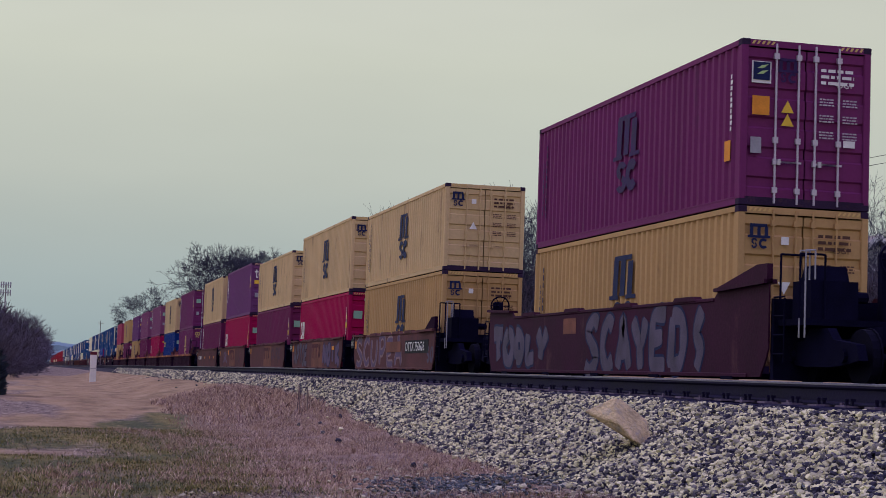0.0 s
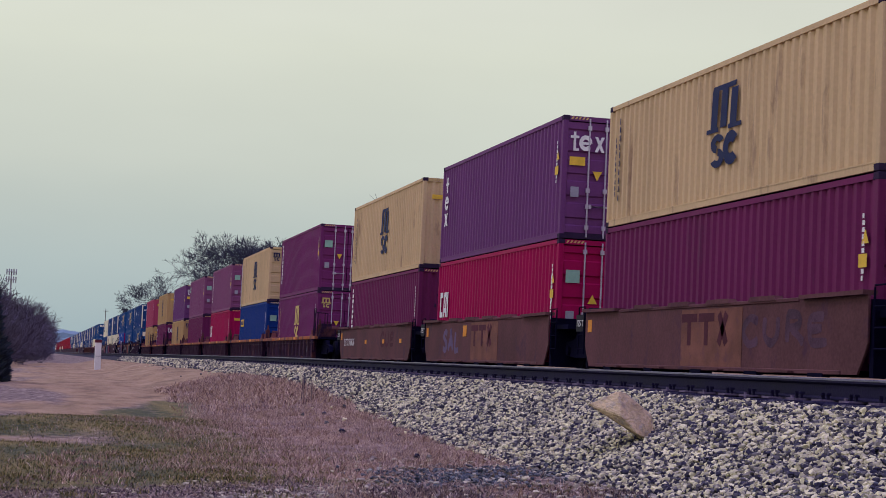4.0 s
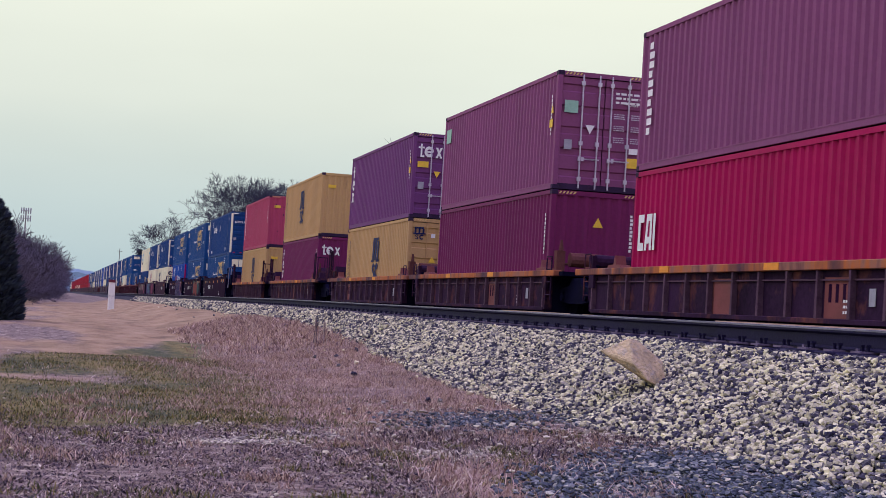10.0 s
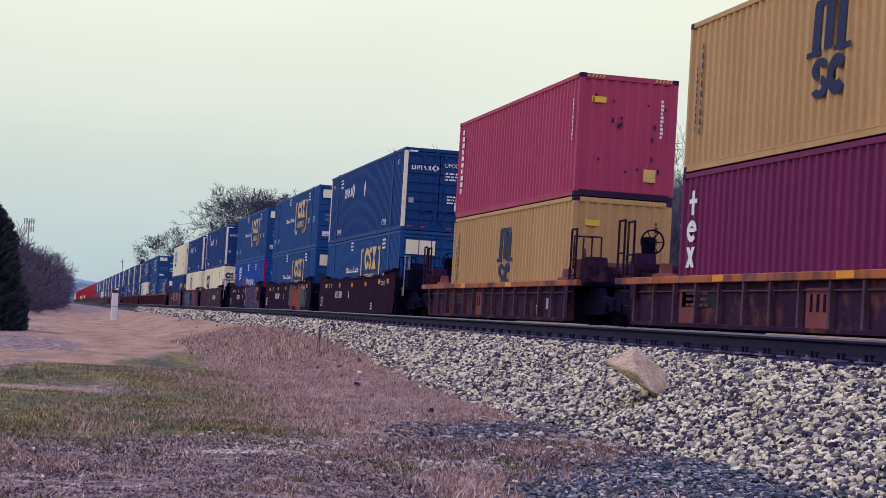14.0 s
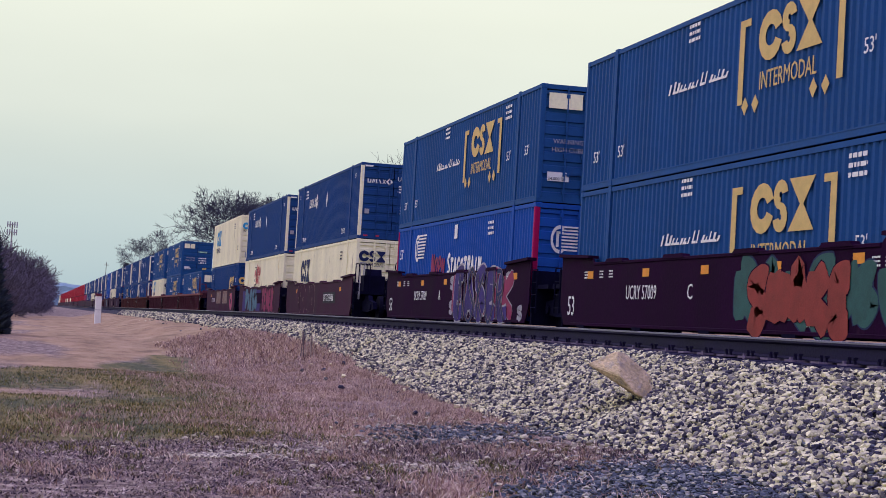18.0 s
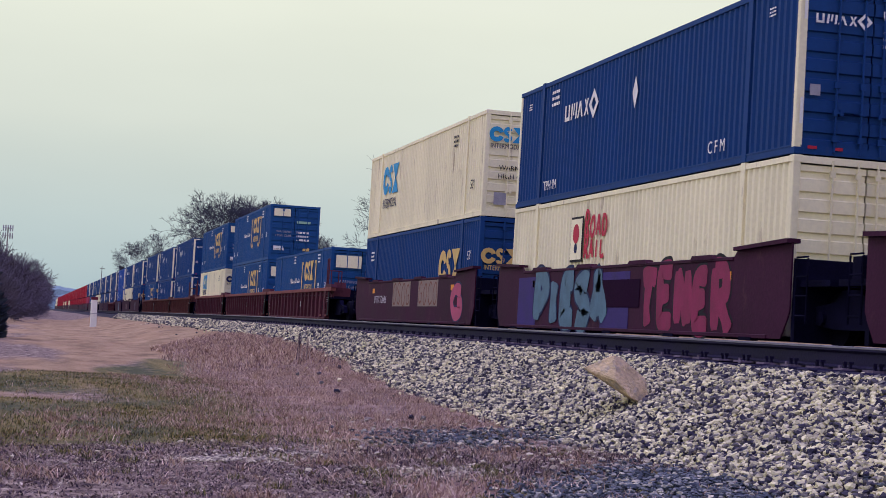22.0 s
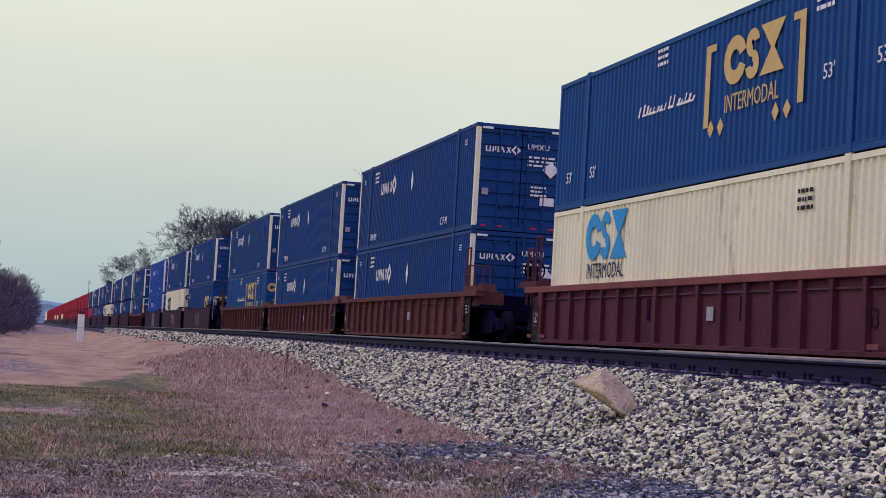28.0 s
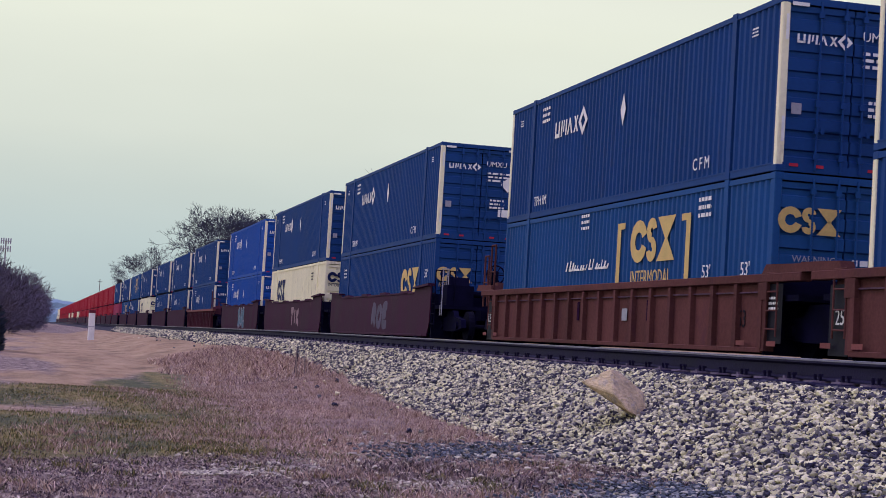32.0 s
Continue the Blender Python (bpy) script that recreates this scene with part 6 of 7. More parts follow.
def lay_stones():
    """Nearest stones one by one under the bed, the rest of them joined."""
    one = [stones([(0, 0, 0)], [1.0], 40 + i, 0.7) for i in range(10)]
    r = random.Random(8)
    for seed, y0, y1, per, size in ((11, 7.5, 22, 1500, 0.056), (12, 22, 36, 1100, 0.066), (13, 36, 62, 520, 0.090), (14, 62, 130, 160, 0.14)):
        pts, sz = strew(seed, 4.2, 6.5, y0, y1, per, on_bed, size, bed_z)
        if seed == 11:
            a, b = pick_nearest(pts, sz, 300)
            for i in a:
                o = piece("ballast_stone", one[i % 10], "stone", bed, pts[i])
                o.scale, o.rotation_euler = (sz[i],) * 3, (0, 0, r.uniform(0, 6.28))
            pts, sz = [pts[i] for i in b], [sz[i] for i in b]
        o = piece("ballast_stones", stones(pts, sz, seed), "stone", bed)
        o["kind"] = "stuff"
    pts, sz = strew(21, 3.0, 6.0, 14, 90, 14.0, lambda x, y: 1.0 if thin_edge(x, y) > random.Random(int(x * 997 + y * 131)).random() else 0.0, 0.085, surface)
    o = piece("strayed_stones", stones(pts, sz, 22), "stone", bed)
    o["kind"] = "stuff"
    # dark gravel spill
    pts, sz = strew(31, 2.2, 5.2, 6.5, 16.5, 1300, lambda x, y: cover(x, y)[3] ** 1.5 * max(0.12, min(1.0, 0.5 - (x - toe(y)) / 0.5)), 0.048, surface)
    g = piece("gravel", stones(pts, sz, 33, 0.5), "gravel")
    tagged(g, "spill of dark blue-grey gravel at the ballast's foot", "gravel", kind="stuff")
    pts, sz = strew(34, 2.4, 5.2, 6.5, 17, 44, lambda x, y: 0.2 + 0.7 * near(x - toe(y), -0.9, 0.4, 0.6), 0.060, surface)
    pts2, sz2 = strew(35, -0.5, 5.0, 6.5, 16.5, 30.0, lambda x, y: (1.0 if noise.noise((x * 1.3, y * 0.6, 2.0)) > 0.24 else 0.06) * (1 - 0.9 * cover(x, y)[1]), 0.038, ground_z, 0.2)
    for k, (ax, ay, bx, by, wide) in enumerate(((1.7, 12.2, 3.9, 16.0, 0.20), (2.3, 11.3, 3.1, 11.6, 0.12), (0.9, 11.6, 1.8, 12.2, 0.12))):   # stony bands across the turf
        r = random.Random(70 + k)
        for _ in range(int(420 * wide / 0.12)):
            u = r.random()
            x, y = ax + (bx - ax) * u + r.gauss(0, wide), ay + (by - ay) * u + r.gauss(0, 1.6 * wide)
            sz2.append(r.uniform(0.022, 0.055))
            pts2.append((x, y, surface(x, y) + 0.10 * sz2[-1]))
    g = piece("pale_stones", stones(pts + pts2, sz + sz2, 36, 0.45), "pale_stone")
    tagged(g, "scattered pale stones on the trodden turf", "stones", kind="stuff")


# ---- grass ----
def blades(seed, x0, x1, y0, y1, per, keep, tall, wide, lean=0.6, clump=0):
    """Blades of grass as slim leaning triangles, in one mesh."""
    r = np.random.RandomState(seed)
    n = int((x1 - x0) * (y1 - y0) * per)
    x, y = r.uniform(x0, x1, n), r.uniform(y0, y1, n)
    ok = np.array([(a < 0.57 * b + 0.8) and (a > -0.05 * b - 0.5) and u < keep(a, b) for a, b, u in zip(x, y, r.rand(n))], bool)
    x, y = x[ok], y[ok]
    if clump:
        x, y = np.repeat(x, clump), np.repeat(y, clump)
        x, y = x + r.normal(0, 0.045, len(x)), y + r.normal(0, 0.045, len(y))
    n = len(x)
    z = np.array([surface(a, b) for a, b in zip(x, y)]) - 0.01
    h, w, a, b = tall * r.uniform(0.4, 1.3, n), wide * r.uniform(0.6, 1.4, n), r.uniform(0, 6.28, n), r.uniform(0, 6.28, n)
    k = r.uniform(0.1, lean, n) * h
    v = np.empty((n, 5, 3))
    v[:, 0] = np.stack([x - w * np.cos(a), y - w * np.sin(a), z], 1)
    v[:, 1] = np.stack([x + w * np.cos(a), y + w * np.sin(a), z], 1)
    v[:, 2] = np.stack([x - 0.7 * w * np.cos(a) + 0.35 * k * np.cos(b), y - 0.7 * w * np.sin(a) + 0.35 * k * np.sin(b), z + 0.6 * h], 1)
    v[:, 3] = np.stack([x + 0.7 * w * np.cos(a) + 0.35 * k * np.cos(b), y + 0.7 * w * np.sin(a) + 0.35 * k * np.sin(b), z + 0.6 * h], 1)
    v[:, 4] = np.stack([x + k * np.cos(b), y + k * np.sin(b), z + h], 1)
    f = np.array(((0, 1, 3), (0, 3, 2), (2, 3, 4)))[None] + (np.arange(n) * 5)[:, None, None]
    return quick_mesh("blades", v.reshape(-1, 3), f.reshape(-1, 3))


def grow_grass():
    def patchy(x, y, k, floor=0.35):
        return floor + 0.9 * max(0.0, 0.5 + noise.noise((x * 1.4, y * 0.5, k)))

    def tufts(x, y, k, level):
        return 1.0 if noise.noise((x * 1.5, y * 0.9, k)) > level else 0.04

    bare = lambda x, y: max(0.0, 1.0 - sum(cover(x, y)))
    for name, mat, label, args in (
            ("dry_grass", "dry_grass", "matted reddish-brown dry grass beside the ballast", (51, 1.2, 6.0, 12, 30, 1100, lambda x, y: cover(x, y)[0] * (1 if x < toe(y) + 0.2 else 0.1) * patchy(x, y, 16.0), 0.050, 0.0032, 1.8)),
            ("dry_grass", "dry_grass", "matted reddish-brown dry grass farther along the ballast", (52, 1.6, 6.4, 30, 56, 260, lambda x, y: cover(x, y)[0] * (1 if x < toe(y) + 0.2 else 0.1), 0.085, 0.010, 1.3)),
            ("dry_tufts", "dry_grass", "taller tussocks of dry red grass", (59, 1.6, 5.4, 7.5, 34, 6, lambda x, y: cover(x, y)[0] * tufts(x, y, 41.0, 0.08), 0.095, 0.0036, 1.6, 26)),
            ("green_grass", "green_grass", "short yellow-green winter grass", (53, -1.6, 3.6, 10, 27, 1100, lambda x, y: cover(x, y)[1] * patchy(x, y, 6.0, 0.25), 0.034, 0.0040, 1.2)),
            ("straw_tufts", "straw", "pale straw tufts at the gravel's edge", (54, 2.0, 3.7, 7.2, 11.6, 1100, lambda x, y: near(x + 0.4 * noise.noise((x, y, 0)), 2.3, 3.4, 0.5) * near(y, 7.2, 11.0, 1.0) * max(0.0, 0.45 + noise.noise((x * 1.6, y * 1.2, 2.0))), 0.075, 0.0042, 1.8)),
            ("leaf_litter", "leaf_litter", "brown trodden grass and leaf litter", (55, -0.8, 4.2, 6.5, 16.5, 4200, lambda x, y: bare(x, y) * (0.75 + 1.1 * noise.noise((x * 1.2, y * 0.7, 5.0))), 0.022, 0.0065, 2.2)),
            ("green_tufts", "green_grass", "sparse green tufts in the trodden ground", (57, -0.8, 4.2, 6.5, 15, 26, lambda x, y: tufts(x, y, 15.0, 0.16), 0.050, 0.0038, 1.5, 26)),
            ("dry_tufts", "dry_grass", "tufts of dry red grass in the trodden ground", (58, -0.8, 4.4, 6.5, 17, 20, lambda x, y: tufts(x, y, 25.0, 0.18), 0.060, 0.0038, 1.6, 24)),
            ("dark_weeds", "leaf_litter", "low dark weeds between gravel and turf", (60, 2.6, 4.6, 11.2, 14.0, 60, lambda x, y: tufts(x, y, 51.0, 0.10), 0.055, 0.006, 1.5, 18)),
            ("straw", "straw", "thin straw among the turf", (56, -1.4, 4.6, 6.5, 26, 70, lambda x, y: 0.5 + noise.noise((x * 0.8, y * 0.8, 8.0)), 0.05, 0.0032, 1.8))):
        o = piece(name, blades(*args), mat)
        tagged(o, label, "grass", kind="stuff")


# ---- track ----
def lay_track():
    """Two tracks on one bed: the empty one before the train's."""
    tie = cached(("tie",), lambda: bevelled("tie", (-1.30, 1.30, -0.115, 0.115, -0.18, 0.0), 0.012))
    tp = cached(("tie_plate",), lambda: boxes((-0.19, 0.19, -0.09, 0.09, 0, 0.018)))
    spike = cached(("spike",), lambda: join(boxes((-0.012, 0.012, -0.012, 0.012, 0.0, 0.045)), boxes((-0.022, 0.022, -0.018, 0.018, 0.040, 0.060))))
    anchor = cached(("rail_anchor",), lambda: join(boxes((-0.09, 0.10, -0.02, 0.02, -0.03, -0.008)), boxes((-0.105, -0.085, -0.02, 0.02, -0.03, 0.022))))
    # oily stone, with the shade beside the rails darkened into its colour
    crib = material("shaded_oily_crib_stone", (0.030, 0.026, 0.040), 0.95, spec=0.1, vary=0.6, scale=3, fine=12, bump=0.8, step=0.05)
    prof = [(-0.036, 0.0), (0.036, 0.0), (0.036, -0.035), (0.010, -0.055), (0.010, -0.155), (0.070, -0.172), (0.070, -0.184), (-0.070, -0.184), (-0.070, -0.172), (-0.010, -0.155), (-0.010, -0.055), (-0.036, -0.035)]
    rnd = random.Random(4)
    zt = RAIL - 0.205
    for cx, label in ((NX, "empty track of dark timber sleepers under rusty rails"), (TX, "track of dark timber sleepers under the train")):
        track = tagged(new("track"), label, "railway track", kind="structure")
        far_boxes, n, y = [], 0, 9.0
        while y < 330:
            dz = rnd.uniform(-0.010, 0.006)
            if n < 110 and cx == NX:
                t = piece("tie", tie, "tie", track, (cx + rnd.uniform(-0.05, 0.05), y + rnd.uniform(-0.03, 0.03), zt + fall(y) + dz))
                t.rotation_euler = (0, 0, rnd.uniform(-0.02, 0.02))
                piece("tie_plate", tp, "plate_rust", track, (cx - 0.7525, y, zt + fall(y) + 0.002))
                for b in (-0.05, 0.05):
                    piece("spike", spike, "rail", track, (cx - 0.8525, y + b, zt + fall(y) + 0.018))
                if n % 2 == 0:
                    piece("rail_anchor", anchor, "plate_rust", track, (cx - 0.7525, y + 0.15, zt + fall(y) + 0.02))
            else:
                z = zt + fall(y)
                far_boxes.append((cx - 1.3, cx + 1.3, y - 0.115, y + 0.115, z - 0.18, z))
            n += 1
            y += 0.53
        ys = (-600, 50, 120, 300, 700, 1700)
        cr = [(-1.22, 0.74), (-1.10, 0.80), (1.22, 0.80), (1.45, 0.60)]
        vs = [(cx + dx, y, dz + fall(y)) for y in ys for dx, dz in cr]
        solid("crib_ballast", (vs, [(i * 4 + k, i * 4 + k + 1, i * 4 + k + 5, i * 4 + k + 4) for i in range(5) for k in range(3)]), crib, track, label="oily stone between the sleepers, its colour darkened for shade")
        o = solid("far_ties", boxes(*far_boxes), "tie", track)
        o["kind"] = "stuff"
        for sx in (-0.7525, 0.7525):
            for name, pr, mat in (("rail_web", prof, "rail"), ("rail_head", [(-0.030, 0.004), (0.030, 0.004), (0.0372, -0.004), (0.0372, -0.016), (-0.0372, -0.016), (-0.0372, -0.004)], "rail_head")):
                m = len(pr)
                vs = [(cx + sx + dx, y, RAIL + fall(y) + dz) for y in ys for dx, dz in pr]
                fs = [(i * m + k, i * m + m + k, i * m + m + (k + 1) % m, i * m + (k + 1) % m) for i in range(len(ys) - 1) for k in range(m)]
                solid(name, (vs, fs), mat, track)


# ---- the rock on the ballast ----
def make_rock():
    corners = ((-0.33, 0.075, 0.0), (-0.05, 0.215, 0.0), (0.02, 0.205, 0.12), (0.29, 0.0, 0.14), (0.33, -0.27, 0.04), (0.15, -0.18, -0.20), (0.0, -0.02, -0.20),
               (-0.20, 0.06, 0.28), (0.25, 0.0, 0.32), (0.30, -0.30, 0.26), (0.05, -0.14, 0.22))
    bm = bmesh.new()
    for p in corners:
        bm.verts.new((p[0], p[2], p[1]))
    bmesh.ops.convex_hull(bm, input=bm.verts)
    bmesh.ops.bevel(bm, geom=list(bm.edges), offset=0.010, segments=1, affect="EDGES")
    bmesh.ops.triangulate(bm, faces=list(bm.faces))
    bmesh.ops.subdivide_edges(bm, edges=list(bm.edges), cuts=5, use_grid_fill=True)
    for v in bm.verts:
        p = v.co
        v.co = p * (1 + 0.020 * noise.noise(p * 4) + 0.016 * noise.noise(p * 14) + 0.010 * noise.noise(p * 37))
    me = bpy.data.meshes.new("rock")
    bm.to_mesh(me)
    bm.free()
    MAT["rock"] = material("limestone_rock", (0.55, 0.42, 0.235), 0.9, vary=0.42, scale=4.0, fine=30, bump=1.0, dirt=(0.33, 0.30, 0.25), dirt_amount=0.55, step=0.03)
    o = piece("rock", me, "rock")
    o.location, o.scale = (5.22, 14.86, 0.645), (0.955, 0.955, 0.955)
    o.rotation_euler = (0, 0, radians(-19))
    tagged(o, "angular tan and grey limestone boulder on the ballast slope", "rock")


# ---- marker post, weed stalks ----
def make_post():
    p = tagged(new("marker_post"), "white painted marker post with a dark red top", "post")
    solid("shaft", join(prism([(-0.10, 0), (0.10, 0), (0.09, 1.56), (-0.09, 1.56)], -0.16, 0.16)), material("chalky_white_paint", (0.78, 0.76, 0.70), 0.8, vary=0.12, scale=2.0, dirt=(0.35, 0.30, 0.27), dirt_amount=0.2), p)
    solid("cap", boxes((-0.17, 0.17, -0.11, 0.11, 1.56, 1.72)), material("dark_red_paint", (0.13, 0.025, 0.04), 0.7), p, label="dark red cap")
    solid("band", boxes((-0.195, 0.195, -0.105, 0.105, 0.80, 0.83)), "mark_grey", p)
    p.location, p.rotation_euler = (3.22, 96, fall(96) - 0.02), (0, radians(-0.8), radians(12))
    s = tagged(new("weed_stalks"), "dry upright weed stalks at the ballast's foot", "weed")
    rnd = random.Random(6)
    for i in range(9):
        x, y = rnd.uniform(-0.16, 0.16), rnd.uniform(-0.2, 0.2)
        h = rnd.uniform(0.35, 0.75)
        k = rnd.uniform(-0.06, 0.06)
        solid("stalk", join(tube((x, y, 0), (x + k, y, h), 0.011, 0.006, 5), tube((x + 0.6 * k, y, 0.6 * h), (x + 0.6 * k + 0.05, y, 0.8 * h), 0.006, 0.004, 4)), "leaf_litter", s)
    s.location, s.scale = (4.78, 30.6, surface(4.78, 30.6)), (0.75, 0.75, 0.75)


# ---- trees ----
MAT["bark"] = material("grey_bark", (0.045, 0.045, 0.068), 0.9, vary=0.3, scale=4)
# twig and shrub colours hold a bluish tint for the haze of distance
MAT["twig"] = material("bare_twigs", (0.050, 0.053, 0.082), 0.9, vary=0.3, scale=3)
MAT["shrub"] = material("haze_tinted_shrub_twigs", (0.100, 0.086, 0.112), 0.9, vary=0.35, scale=2)
MAT["needle"] = island_material("dark_needles", ((0.0, (0.016, 0.022, 0.036)), (0.6, (0.034, 0.046, 0.062)), (1.0, (0.066, 0.082, 0.095))), 0.9)


def limbs(seed, height, spread, levels=6, trunk=0.0, thick=0.02, droop=0.0, kids=(3, 4), up=0.35, taper=(0.62, 0.84)):
    """Branches by splitting: two meshes, the trunk with its boughs and the twigs."""
    r = random.Random(seed)
    bough, twig = [], []

    def grow(p, d, length, rad, lev):
        segs = 3 if lev > levels - 3 else 2
        bend = 0.08 if lev >= levels - 2 else 0.11
        for _ in range(segs):
            q = p + d * (length / segs)
            (bough if lev >= levels - 2 else twig).append((p, q, rad, rad * 0.84))
            d = (d + Vector((r.gauss(0, bend), r.gauss(0, bend), r.gauss(0, bend)))).normalized()
            p, rad = q, rad * 0.84
        if lev == 0:
            return
        n = r.choice(kids)
        turn = r.uniform(0, 6.28)
        for k in range(n):
            w = turn + 6.283 * k / n + r.uniform(-0.5, 0.5)
            side = d.orthogonal().normalized()
            side = side * math.cos(w) + d.cross(side) * math.sin(w)
            open_out = spread * (0.55 if k == 0 else r.uniform(0.75, 1.25))
            nd = (d + side * open_out + Vector((0, 0, up - droop * (levels - lev)))).normalized()
            grow(p - d * (0 if k == 0 else r.uniform(0, 0.45) * length), nd, length * r.uniform(*taper), max(rad * (0.80 if k == 0 else 0.60), thick), lev - 1)

    grow(Vector((0, 0, -0.3)), Vector((0, 0, 1)), height * (0.24 if not trunk else trunk), height * 0.020, levels)
    out = []
    top = max(max(a[1].z for a in bough), max(a[1].z for a in twig))
    k = height / top
    for part_, sides in ((bough, 6), (twig, 3)):
        n = len(part_)
        v = np.empty((n, 2 * sides, 3))
        ang = np.arange(sides) * 2 * math.pi / sides
        a = np.array([s[0] for s in part_]) * k
        b = np.array([s[1] for s in part_]) * k
        d = b - a
        d /= np.linalg.norm(d, axis=1)[:, None] + 1e-9
        ref = np.where(np.abs(d[:, 2:3]) > 0.9, np.array([[1.0, 0, 0]]), np.array([[0, 0, 1.0]]))
        u = np.cross(d, ref)
        u /= np.linalg.norm(u, axis=1)[:, None]
        w = np.cross(d, u)
        circ = u[:, None] * np.cos(ang)[None, :, None] + w[:, None] * np.sin(ang)[None, :, None]
        v[:, :sides] = a[:, None] + circ * np.array([s[2] for s in part_])[:, None, None]
        v[:, sides:] = b[:, None] + circ * np.array([s[3] for s in part_])[:, None, None]
        f = []
        for i in range(sides):
            j = (i + 1) % sides
            f += [(i, j, sides + j), (i, sides + j, sides + i)]
        f = np.array(f)[None] + (np.arange(n) * 2 * sides)[:, None, None]
        out.append(quick_mesh("limbs", v.reshape(-1, 3), f.reshape(-1, 3)))
    return out


def bare_tree(seed, height, spread, label, levels=6, thick=0.02, **kw):
    t = tagged(new("bare_tree"), label, "tree", "bare trees behind the railway")
    a, b = limbs(seed, height, spread, levels, thick=thick, **kw)
    piece("trunk", a, "bark", t)
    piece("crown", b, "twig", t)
    return t


def conifer(height, radius, seed, label, tiers=26, column=False):
    """An evergreen: a trunk and many small needle sprays in ragged tiers."""
    r = random.Random(seed)
    t = tagged(new("evergreen_tree"), label, "tree")
    piece("trunk", mesh_of("trunk", *tube((0, 0, -0.2), (0, 0, height * 0.96), height * 0.02, 0.02, 7)), "bark", t)
    vs, fs = [], []
    for i in range(tiers * 46):
        h = r.random() ** 0.8
        if column:
            rad = radius * (1 - h ** 3.0) * (0.93 + 0.07 * math.sin(9 * h + seed))
        else:
            rad = radius * (1 - h) ** 0.85 * (0.55 + 0.45 * abs(math.sin(h * tiers * 0.8)))
        z, w = height * (0.04 + 0.96 * h if column else 0.12 + 0.88 * h), r.uniform(0, 6.28)
        d = rad * r.uniform(0.45, 1.08)
        c = Vector((d * math.cos(w), d * math.sin(w), z - 0.15 * rad * (not column)))
        s = (0.13 if column else 0.30) * r.uniform(0.6, 1.5)
        for _ in range(2):
            k = len(vs)
            o = Vector((math.cos(w), math.sin(w), r.uniform(-0.5, 0.1) if not column else r.uniform(0.3, 1.4))).normalized()
            q = o.cross(Vector((r.gauss(0, 1), r.gauss(0, 1), r.gauss(0, 1)))).normalized()
            vs += [tuple(c - q * s * 0.5), tuple(c + q * s * 0.5), tuple(c + o * s * 1.5)]
            fs.append((k, k + 1, k + 2))
    piece("crown", mesh_of("crown", vs, fs), "needle", t)
    return t


